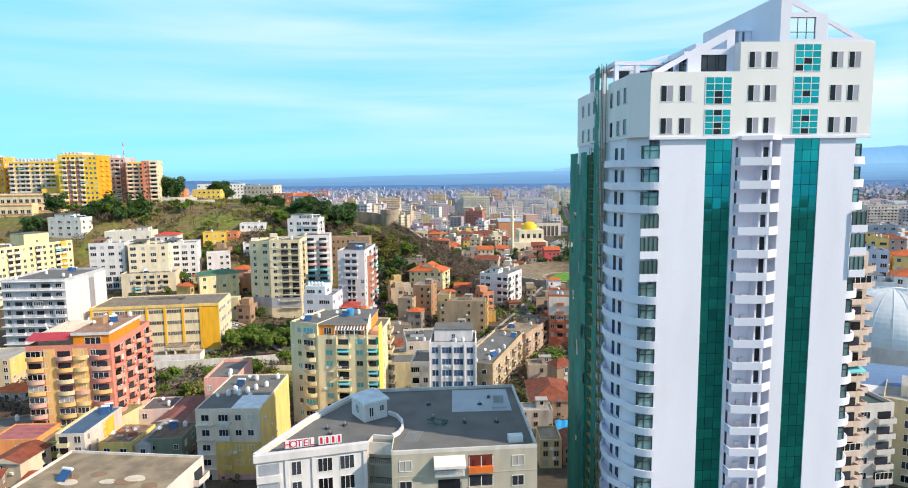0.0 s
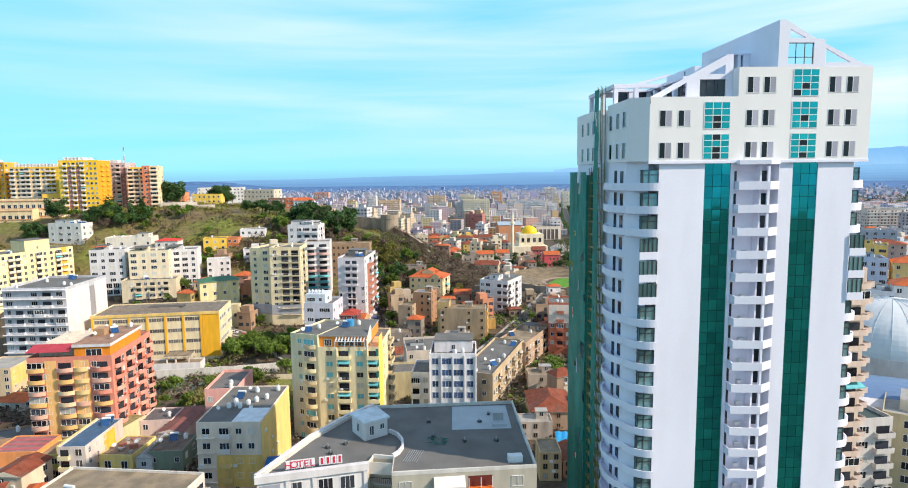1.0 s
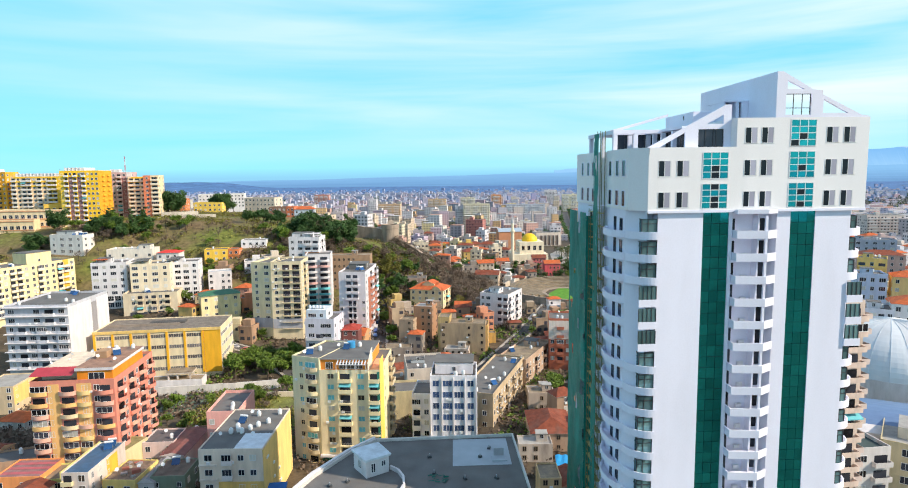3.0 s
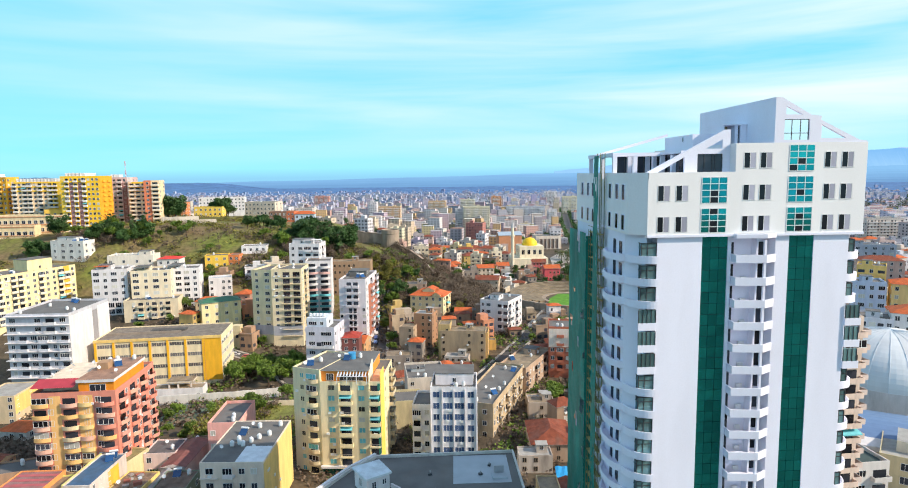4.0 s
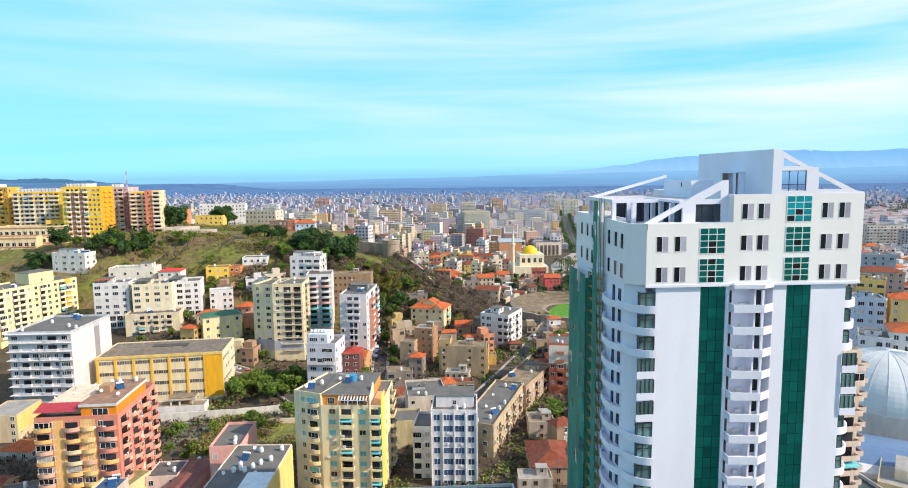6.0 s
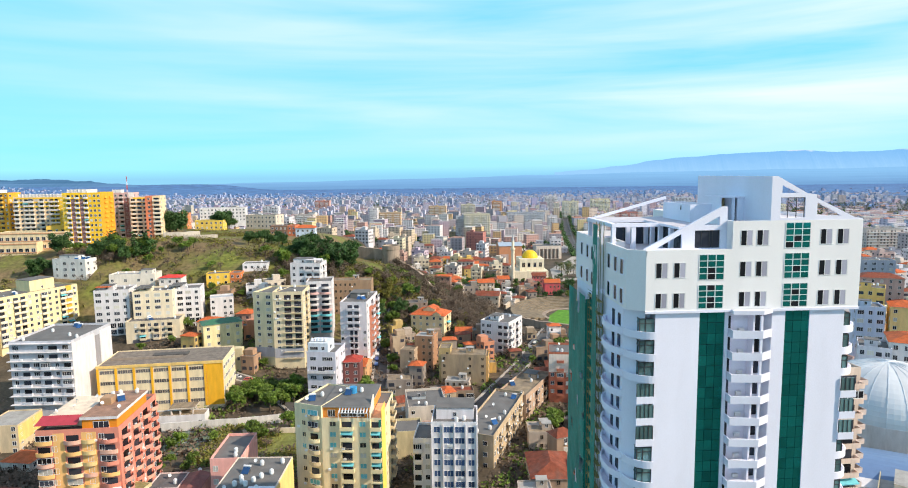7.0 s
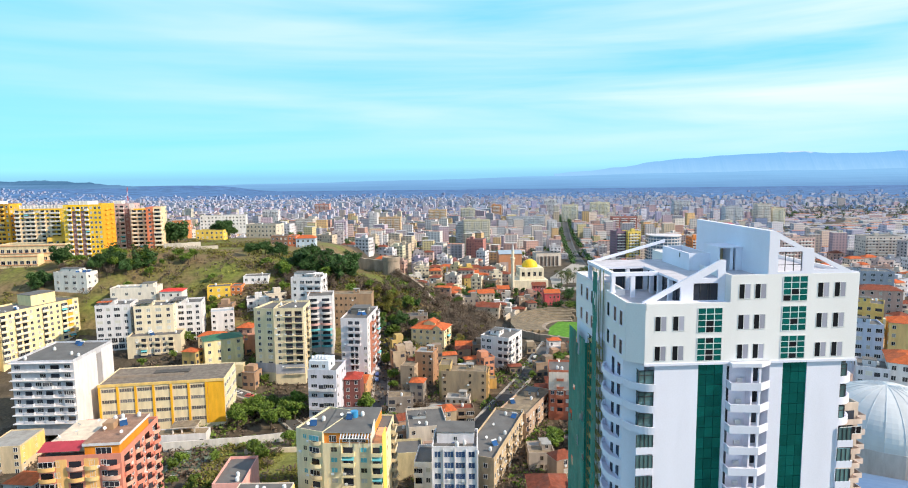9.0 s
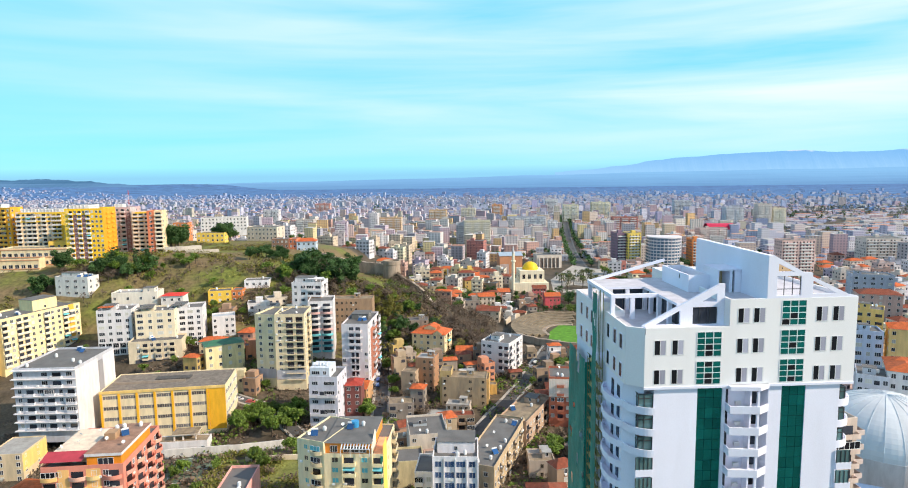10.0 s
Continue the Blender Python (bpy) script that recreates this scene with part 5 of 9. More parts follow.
# towers on the hill
for A, B, D, top, col, pat, bal, lab in (
        ((-352, 392), (-332.5, 389.5), 10, 90.0, (0.84, 0.42, 0.04), "bwbbw", (0.84, 0.54, 0.12), "orange apartment tower on the hill"),
        ((-326, 386), (-294.5, 392), 12, 86.8, (0.80, 0.62, 0.42), "bwbbwbwbbw", (0.74, 0.71, 0.68), "beige apartment tower with yellow top storeys"),
        ((-277.0, 366.8), (-254.6, 371.6), 20, 90.0, (0.88, 0.56, 0.03), "wbdbdbwww", (0.78, 0.77, 0.78), "golden yellow apartment tower with white balconies on dark bays"),
        ((-269.5, 401), (-253, 404.5), 10, 89.0, (0.60, 0.42, 0.42), "bwbdb", (0.70, 0.62, 0.62), "dusky pink apartment tower"),
        ((-252.4, 399), (-241, 401.4), 12, 85.8, (0.82, 0.68, 0.50), "bbb", (0.82, 0.76, 0.66), "beige apartment tower with a yellow top storey"),
        ((-240.6, 397), (-236.0, 398.0), 12, 86.6, (0.70, 0.24, 0.13), "w", (0.66, 0.16, 0.10), "narrow red tower wing"),
        ((-236.0, 398.0), (-231.0, 399.2), 12, 86.6, (0.82, 0.66, 0.42), "b", (0.80, 0.74, 0.64), "cream tower wing with pale balconies")):
    b = block("apartment_tower", lab, A, B, D, top, 12, paint(col, 0.1), base=52, parapet=0.7)
    cell = b.w / len(pat)
    for i, c in enumerate(pat):
        if c == "d":
            panel(b, "f", i * cell + 0.1, (i + 1) * cell - 0.1, 3, b.h - 4, paint((0.30, 0.15, 0.15), 0.2), 0.05, "dark_bay", "dark maroon window bay")
    b.facade("f", pat.replace("d", "w"), first=1, mixed=0.12, bal=paint(bal, 0.1), out=1.2)
    if b.d < 18:
        b.facade("r", "w.w", mixed=0.1, first=2)
    if "beige" in lab:
        if b.w > 20:
            panel(b, "f", b.w * 0.72, b.w - 0.1, 8, b.h - 1, paint((0.86, 0.58, 0.06), 0.1), 0.03, "side_bay", "golden yellow corner bay")
        for k in (9, 10, 11):
            panel(b, "f", cell * (k % 2) * 0.5 + 0.1, b.w - 0.1, b.fh * k + 2.3, b.fh * k + 3.3, paint((0.86, 0.56, 0.05), 0.1), 0.1, "top_wall", "golden yellow band")
    if "golden" in lab:
        panel(b, "r", 0.1, 19.8, 0, b.h - 0.2, paint((0.84, 0.38, 0.03), 0.15), 0.1, "side_wall", "deep orange side wall")
        b.facade("r", "wb.bw", mixed=0.1, bal=paint((0.86, 0.46, 0.04), 0.1), out=0.9, first=1)
        panel(b, "f", 0.0, cell, 0, b.h, paint((0.88, 0.60, 0.06), 0.1), 0.02, "corner_strip")
    if "pink" in lab:
        panel(b, "f", cell * 4, b.w, 2, b.h, paint((0.76, 0.72, 0.72), 0.1), 0.05, "pale_strip", "pale grey-pink strip")
    if b.w > 15:
        m = Mesh()
        x0, x1, z = 2.5, b.w - (2.5 if "beige" in lab else 9), b.roofz
        m.box(x0, x1, 2, b.d - 2, z, z + 2.6, paint((0.78, 0.77, 0.76), 0.1), CONCRETE)
        for i in range(int((x1 - x0) / 2.2)):
            m.box(x0 + i * 2.2, x0 + i * 2.2 + 0.3, 1.6, 2.0, z, z + 2.9, white)
        part("roof_storey", m, b.root, label="white roof storey")
        m = Mesh()
        for i in range(int(b.w / 1.6)):
            m.tube((i * 1.6 + 0.3, 0.3, b.h - 0.1), (i * 1.6 + 0.3, 0.3, b.h + 1.0), 0.05, METAL, 4)
        m.tube((0.2, 0.3, b.h + 1.0), (b.w - 0.2, 0.3, b.h + 1.0), 0.05, METAL, 4)
        part("railing", m, b.root)
RUST = paint((0.62, 0.30, 0.16), 0.2)
pod = block("terrace_block", "stepped cream podium with arched shop fronts below the hill towers", (-312, 355), (-273.3, 361.5), 12, 66.2, 3, paint((0.80, 0.66, 0.42)), base=51)
pod.facade("f", "hhhhhhhhhhh", mixed=0.0, win=(2.0, 1.6))
pod2 = block("terrace_block", "lower cream terrace with an open arcade below the hill towers", (-335, 343), (-285, 352), 9, 60.5, 2, paint((0.78, 0.64, 0.40)), base=49)
pod2.facade("f", "hhhhhhhhhhhhhh", mixed=0.0, win=(2.2, 1.6))
for b in (pod, pod2):
    for k in range(1, 4):
        if k * b.fh < b.h:
            panel(b, "f", -0.2, b.w + 0.2, k * b.fh - 0.5, k * b.fh - 0.05, RUST, 0.35, "string_course", "rust-red string course")
yel_wing = block("terrace_block", "yellow terrace wing between the hill towers", (-291, 369), (-279, 372), 10, 69, 4, paint((0.84, 0.54, 0.10), 0.1), base=52)
yel_wing.facade("f", "bwb", mixed=0.1)
# ---------------------------------------------------------------- the hotel below
hotel = thing("hotel", pose(0, 0, 5), "grey-roofed hotel with a white wing and red roof letters", "hotel")
HZ = 30.4
plan = [(-35.4, 81.2), (-20.4, 86.3), (-20.0, 89.0), (-16.6, 88.6), (-16.1, 83.5), (5.1, 87.1), (2.0, 112.8), (-24.0, 109.2), (-27.6, 104.0), (-31.6, 95.0)]
SITES.append((-15, 97, 20))
olive = paint((0.47, 0.45, 0.38), 0.2)
m = Mesh()
m.prism(plan, -5, HZ - 0.55, olive, ROOFGREY)
part("wall", m, hotel, label="olive-grey rendered wall")


def shrink(ring, t):
    c = Vector((sum(p[0] for p in ring) / len(ring), sum(p[1] for p in ring) / len(ring)))
    return [tuple(Vector(p) + (c - Vector(p)).normalized() * t) for p in ring]


m = Mesh()
inner = shrink(plan, 0.35)
m.v = [(x, y, HZ - 0.6) for x, y in plan] + [(x, y, HZ) for x, y in plan] + [(x, y, HZ) for x, y in inner] + [(x, y, HZ - 0.6) for x, y in inner]
n = len(plan)
for a in range(n):
    b = (a + 1) % n
    m.f += [(a, b, n + b, n + a), (n + a, n + b, 2 * n + b, 2 * n + a), (2 * n + a, 2 * n + b, 3 * n + b, 3 * n + a)]
m.mats, m.mi = [paint((0.62, 0.62, 0.60), 0.2)], [0] * len(m.f)
part("parapet", m, hotel)
W1, W2 = pose(-35.4, 81.2, 0, 0, 0, math.degrees(math.atan2(5.1, 15.0))), pose(-16.1, 83.5, 0, 0, 0, math.degrees(math.atan2(3.6, 21.2)))
m = Mesh()
m.box(0, 15.85, -0.25, 0.1, -5, HZ + 0.1, white)
m.box(-0.3, 16.1, -0.6, 0.3, HZ - 0.9, HZ + 0.15, white)
part("front_wall", m, hotel, W1, "bright white front wall with a cornice")
m = Mesh()
for i in range(5):
    a, b = Vector(plan[(10 - i) % 10]), Vector(plan[9 - i])
    if i > 2:
        break
    d = (b - a).normalized()
    nrm = Vector((-d.y, d.x))
    q = [a, b, b + nrm * 0.5, a + nrm * 0.5]
    m.prism([tuple(p) for p in q][::-1], HZ - 0.7, HZ + 0.25, white)
part("roof_rim", m, hotel, label="white rim along the roof")
for k in range(9):
    z = HZ - 0.9 - (k + 1) * 3.1
    for x, w in ((5.6, 1.3), (9.7, 2.0), (12.9, 2.0)):
        part("window", window_mesh(w, 2.0, GLASS, FRAME, 1 if w < 1.5 else 2), hotel, W1 @ pose(x, -0.25, z + 0.5))
    m = Mesh()
    # thin grey panel with the loggia's shade painted in
    m.box(0.3, 3.2, -0.28, -0.24, z + 0.2, z + 2.6, material("painted_loggia_shade", (0.32, 0.34, 0.40)))
    m.box(0.0, 3.4, -0.6, -0.25, z - 0.1, z + 0.9, white)
    part("balcony", m, hotel, W1)
    for x in (4.0, 7.8, 15.3):
        m = Mesh()
        m.box(x, x + 0.55, -0.45, -0.25, z, z + 3.1, white)
        part("pilaster", m, hotel, W1)
    # grey wing
    for x in (2.0, 18.6):
        part("window", window_mesh(1.7, 1.5, SHUT if k == 0 else GLASS, FRAME), hotel, W2 @ pose(x, 0, z + 0.9))
    ob = part("balcony", balcony_mesh(4.4, 0.8, white if k == 0 else olive, "e" if k == 0 else "r"), hotel, W2 @ pose(8.4, 0, z + 0.2))
    part("balcony_door", door_mesh(4.4), ob)
    if k == 0:
        q = Mesh()
        q.v = [(-2.3, -0.02, 2.75), (2.3, -0.02, 2.75), (2.3, -1.5, 1.75), (-2.3, -1.5, 1.75)]
        q.v += [(x, y, z - 0.06) for x, y, z in q.v] + [(-2.3, -1.5, 1.35), (2.3, -1.5, 1.35)]
        q.f, q.mats, q.mi = [(0, 3, 2, 1), (4, 5, 6, 7), (0, 4, 7, 3), (1, 2, 6, 5), (3, 8, 9, 2)], [paint((0.74, 0.73, 0.72), 0.2)], [0] * 5
        part("awning", q, ob, label="dusty white awning")
        part("railing", rail_mesh(4.4, 1.0), ob)
    m = Mesh()
    m.box(-1.8, 1.8, -0.6, 0, 0, 0.95, material("orange_cloth", (0.70, 0.16, 0.03)) if k == 0 else olive)
    m.box(-1.8, 1.8, -0.03, 0.02, 0.95, 2.6, material("red_brown_loggia", (0.16, 0.03, 0.02)) if k == 0 else GLASS)
    for q in (-1.8, 0, 1.7):
        m.box(q, q + 0.1, -0.6, -0.5, 0.95, 2.6, FRAME)
    part("balcony", m, hotel, W2 @ pose(13.0, 0, z + 0.2))
    m = Mesh()
    m.box(0, 21.5, -0.06, 0.0, z + 0.0, z + 0.12, paint((0.52, 0.50, 0.40)))
    part("string_course", m, hotel, W2)
# recessed balconies between the wings
mid_pose = pose(-20.2, 88.6, 0, 0, 0, -5)
for k in range(9):
    z = HZ - 0.9 - (k + 1) * 3.1
    m = Mesh()
    m.box(0.1, 3.6, -1.2, 0.4, z, z + 0.2, CONCRETE)
    for i in range(12):
        m.box(0.1 + i * 0.3, 0.14 + i * 0.3, -1.2, -1.16, z + 0.2, z + 1.15, DARKFRAME)
    m.box(0.1, 3.6, -1.22, -1.15, z + 1.1, z + 1.18, DARKFRAME)
    part("balcony", m, hotel, mid_pose)
m = Mesh()
m.box(0.0, 3.7, -1.4, -1.3, HZ - 2.2, HZ - 0.3, paint((0.70, 0.68, 0.64)))
part("awning", m, hotel, mid_pose, "pale blind above the balcony")
# white stair hut
m = Mesh()
hut_ring = [(-25.6, 98.6), (-22.6, 94.9), (-19.3, 97.6), (-22.0, 101.4)]
m.prism(hut_ring, HZ - 0.6, HZ + 2.4, white)
ob = part("stair_hut", m, hotel, label="small white stair hut")
m = Mesh()
m.prism(shrink(hut_ring, -0.45), HZ + 2.4, HZ + 2.75, paint((0.66, 0.76, 0.84)))
part("roof", m, ob)
part("window", window_mesh(0.8, 1.3, GLASS, FRAME), ob, pose(-24.1, 96.7, HZ + 0.4, 0, 0, -51))
part("window", window_mesh(0.7, 1.5, GLASS, FRAME), ob, pose(-21.6, 95.7, HZ + 0.2, 0, 0, 39))
part("window", window_mesh(0.7, 0.9, GLASS, FRAME), ob, pose(-20.1, 96.95, HZ + 0.8, 0, 0, 39))
# pale sheet on part of the roof, a curved kerb, vents, cans and an air unit
m = Mesh()
m.prism([(-8.6, 100.0), (1.6, 101.2), (0.6, 111.6), (-9.4, 110.5)], HZ - 0.56, HZ - 0.5, ROOFLIGHT)
part("roof_sheet", m, hotel, label="pale blue-grey roof sheet")
m = Mesh()
curve = [(-19.2, 98.5), (-17.6, 97.2), (-16.4, 95.0), (-15.9, 92.5), (-16.2, 90.6), (-17.0, 89.2)]
for a, b in zip(curve, curve[1:]):
    d = (Vector(b) - Vector(a)).normalized()
    q = Vector((-d.y, d.x)) * 0.18
    m.prism([tuple(Vector(a) - q), tuple(Vector(b) - q), tuple(Vector(b) + q), tuple(Vector(a) + q)], HZ - 0.6, HZ + 0.1, white)
part("roof_kerb", m, hotel, label="curved white kerb")
VENT = material("dark_roof_vent", (0.06, 0.065, 0.07), rough=0.5)
for x, y in ((-13, 103), (-11.5, 97), (-4, 103.5), (-2.5, 107), (-1, 96), (-6.2, 95.6), (-28, 92), (-25.5, 93.5), (-27, 90)):
    v = thing("roof_vent", pose(x, y, 5 + HZ - 0.55, 0, 0, x * 40), "small dark roof vent standing on the hotel", "vent", "hotel roof vents")
    m = Mesh()
    m.box(-0.35, 0.35, -0.25, 0.25, 0, 0.35, VENT)
    part("housing", m, v)
    m = Mesh()
    m.tube((0, 0, 0.35), (0, 0, 0.75), 0.12, METAL)
    part("stub", m, v)
m = Mesh()
m.box(-1.1, 1.1, -0.6, 0.6, 0, 1.0, TANK)
solid("air_unit", m, "white air-handling unit on the hotel roof", "air conditioner", pose(1.9, 89.2, 5 + HZ - 0.55, 0, 0, 10))
m = Mesh()
m.box(-1.3, 1.3, -1.0, 1.0, 0, 0.3, ROOFLIGHT)
m.box(-0.9, 0.9, 0.9, 1.0, 0.3, 1.6, METAL)
solid("solar_heater", m, "flat solar heater with a metal back on the hotel roof", "solar heater", pose(-0.6, 103.0, 5 + HZ - 0.5, 0, 0, 8))
# leaning stacks of bars and green rope
m = Mesh()
for i in range(7):
    m.tube((-15.2 + i * 0.35, 88.0, 0.05), (-14.6 + i * 0.35, 91.8, 0.08), 0.05, METAL)
solid("metal_bars", m, "loose metal bars lying on the hotel roof", "bars", pose(0, 0, 5 + HZ - 0.55))
m = Mesh()
rr = random.Random(3)
p = Vector((-10.5, 95, 0.1))
for i in range(60):
    q = p + Vector((rr.uniform(-0.7, 0.7), rr.uniform(-0.5, 0.5), rr.uniform(-0.1, 0.1)))
    q.x, q.y, q.z = max(-12.4, min(-9, q.x)), max(94, min(96.2, q.y)), max(0.05, min(0.35, q.z))
    m.tube(p, q, 0.05, material("green_rope", (0.02, 0.16, 0.12)), 4)
    p = q
solid("rope_heap", m, "tangled green rope heap on the hotel roof", "rope", pose(0, 0, 5 + HZ - 0.55))

# red roof letters: the word is lettered, the name stays as bars
sign = thing("roof_sign", W1 @ pose(4.0, 1.2, 5 + HZ - 0.5), "white letter boards with red letters on the hotel roof", "sign")
SIGNRED, BOARD = material("sign_red", (0.55, 0.02, 0.06), vary=0.05, bump=0), material("sign_board", (0.75, 0.74, 0.76), vary=0.05, bump=0)
x = 0.0
for c in "HOTEL ||||":
    if c == " ":
        x += 0.55
        continue
    m = Mesh()
    m.box(x, x + 0.8, 0, 0.06, 0.45, 1.75, BOARD)
    ob = part("letter_board", m, sign)
    if c == "|":
        m = Mesh()
        m.box(x + 0.25, x + 0.6, -0.03, 0.0, 0.6, 1.6, SIGNRED)
        part("bar", m, ob)
    else:
        cu = bpy.data.curves.new("letter", "FONT")
        cu.body, cu.size, cu.extrude, cu.align_x = c, 1.5, 0.02, "CENTER"
        cu.materials.append(SIGNRED)
        tob = new("letter_tmp", cu)
        dg = bpy.context.evaluated_depsgraph_get()
        me = bpy.data.meshes.new_from_object(tob.evaluated_get(dg))
        bpy.data.objects.remove(tob)
        part("letter", me, ob, pose(x + 0.42, -0.03, 0.57, 90, 0, 0))
    m = Mesh()
    m.tube((x + 0.42, 0.1, 0), (x + 0.42, 0.1, 0.6), 0.03, METAL)
    part("post", m, sign)
    x += 0.87
# ---------------------------------------------------------------- the white tower
DARKROOM = glass_mat("dark_unlit_glass", (0.012, 0.014, 0.018), rough=0.12, jitter=0.3, spec=0.3)
PALEROOF = material("pale_roof_screed", (0.56, 0.54, 0.58), stain=0.12, vary=0.12)
TOWER_Z = 5.0
TW = pose(19.46, 83.42, TOWER_Z, 0, 0, 7.4)
tower = thing("residential_tower", TW, "white high-rise tower with green glass strips and rounded balconies", "tower")
CROWN, LOWTOP, HIGHTOP, PEAK = 74.8, 83.2, 87.0, 93.0
FLOOR, SLAB0, NFLOOR = 3.1, 70.9, 23

m = Mesh()
m.box(0.2, 30.0, 2.2, 29, -5, CROWN, WHITE)
part("core_wall", m, tower)
for x0, x1 in ((1.55, 7.8), (18.5, 20.0), (23.5, 28.5)):
    m = Mesh()
    m.box(x0, x1, 0.3, 2.2, -5, CROWN - 0.1, WHITE)
    part("front_wall", m, tower)
m = Mesh()
m.prism([(11.4, 0.3), (11.9, 0.3), (12.4, 2.2), (11.4, 2.2)], -5, CROWN - 0.1, WHITE)
part("bay_cheek", m, tower)
m = Mesh()
m.prism([(18.1, 0.3), (18.5, 0.3), (18.5, 2.2), (17.9, 2.2)], -5, CROWN - 0.1, WHITE)
part("bay_cheek", m, tower)
# crown
LOWX = 11.9
m = Mesh()
k, t = [(0, 0), (LOWX, 0), (LOWX, 29), (-2.2, 29), (-2.2, 17), (0.5, 17), (0.5, 11.2), (-2.2, 11.2), (-2.2, 1.5)], 0.3
m.prism(k, CROWN, LOWTOP - 0.9, WHITE_CROWN, PALEROOF)
part("crown_wall", m, tower, label="off-white crown wall")
edge = [(0, 0), (-2.2, 1.5), (-2.2, 11.2), (0.5, 11.2), (0.5, 17), (-2.2, 17), (-2.2, 29), (LOWX, 29)]
inner = [(0.15, 0.3), (-1.9, 1.65), (-1.9, 10.9), (0.8, 10.9), (0.8, 17.3), (-1.9, 17.3), (-1.9, 28.7), (LOWX, 28.7)]
m = Mesh()
m.prism(edge + inner[::-1], LOWTOP - 0.9, LOWTOP, WHITE_CROWN)
part("parapet", m, tower)
m = Mesh()
m.box(0.1, LOWX, 0, 0.3, LOWTOP - 0.9, LOWTOP, WHITE_CROWN)
part("parapet", m, tower)
m = Mesh()
m.box(LOWX, 30.2, 0, 29, CROWN, HIGHTOP - 0.5, WHITE_CROWN, PALEROOF)
part("crown_wall", m, tower, label="off-white crown wall")
for x0, x1, y0, y1 in ((LOWX, 30.2, 0, 0.35), (29.85, 30.2, 0.35, 28.65), (LOWX, 30.2, 28.65, 29), (LOWX, LOWX + 0.35, 0.35, 28.65)):
    m = Mesh()
    m.box(x0, x1, y0, y1, HIGHTOP - 0.5, HIGHTOP, WHITE_CROWN)
    part("parapet", m, tower)
m = Mesh()
m.box(-0.05, 30.25, -0.12, 0.5, CROWN - 0.35, CROWN, WHITE)
part("cornice", m, tower)

# gable frame and tall fin on the high part
m = Mesh()
m.box(17.1, 17.9, 0.4, 22.4, HIGHTOP - 0.5, PEAK, WHITE)
part("roof_fin", m, tower)


def pierced_wall(outline, holes, y0, y1, name, label=""):
    """Upright wall in the x-z plane with openings cut through it."""
    bm = bmesh.new()
    for ring in [outline] + holes:
        vs = [bm.verts.new((x, y0, z)) for x, z in ring]
        for i in range(len(vs)):
            bm.edges.new((vs[i], vs[(i + 1) % len(vs)]))
    bmesh.ops.triangle_fill(bm, use_beauty=True, use_dissolve=False, edges=bm.edges[:])
    ext = bmesh.ops.extrude_face_region(bm, geom=bm.faces[:])
    bmesh.ops.translate(bm, verts=[g for g in ext["geom"] if isinstance(g, bmesh.types.BMVert)], vec=(0, y1 - y0, 0))
    bmesh.ops.recalc_face_normals(bm, faces=bm.faces[:])
    me = bpy.data.meshes.new(name)
    bm.to_mesh(me)
    bm.free()
    me.materials.append(WHITE)
    return part(name, me, tower, label=label)


def slope_beam(x0, z0, x1, z1, y0, y1, tall, name="sloping_beam"):
    m = Mesh()
    m.v = [(x0, y0, z0), (x1, y0, z1), (x1, y1, z1), (x0, y1, z0), (x0, y0, z0 - tall), (x1, y0, z1 - tall), (x1, y1, z1 - tall), (x0, y1, z0 - tall)]
    m.f = [(0, 1, 2, 3), (7, 6, 5, 4), (4, 5, 1, 0), (5, 6, 2, 1), (6, 7, 3, 2), (7, 4, 0, 3)]
    m.mats, m.mi = [WHITE], [0] * 6
    return part(name, m, tower)


HT = HIGHTOP
pierced_wall([(17.1, HT), (17.1, PEAK), (17.9, PEAK), (22.1, HT + 3.65), (23.45, HT + 3.5), (23.45, HT)],
             [[(18.4, HT + 0.35), (21.9, HT + 0.35), (21.9, HT + 3.1), (18.4, HT + 3.1)], [(18.55, HT + 3.7), (20.9, HT + 3.7), (18.55, HT + 4.85)]],
             0.0, 0.4, "gable_wall", "white gable wall with square and triangular openings")
pierced_wall([(23.45, HT), (23.45, HT + 3.0), (29.0, HT + 0.3), (30.1, HT + 0.15), (30.1, HT)],
             [[(23.6, HT + 0.55), (27.1, HT + 0.55), (23.6, HT + 2.4)]], 0.05, 0.4, "gable_brace")
m = Mesh()
for x in (18.44, 19.55, 20.75, 21.86):
    m.box(x - 0.04, x + 0.04, 0.2, 0.28, HT + 0.35, HT + 3.1, DARKFRAME)
for z in (HT + 3.06, HT + 1.25):
    m.box(18.48, 21.82, 0.2, 0.28, z - 0.04, z + 0.04, DARKFRAME)
part("screen_frame", m, tower)

# terrace of the low part: sloping beams, dark glazing, pergola, lift hut
LT = LOWTOP
m = Mesh()
m.box(0.5, LOWX, 0.3, 1.6, LT - 0.9, LT - 0.12, WHITE)
part("roof_ledge", m, tower)
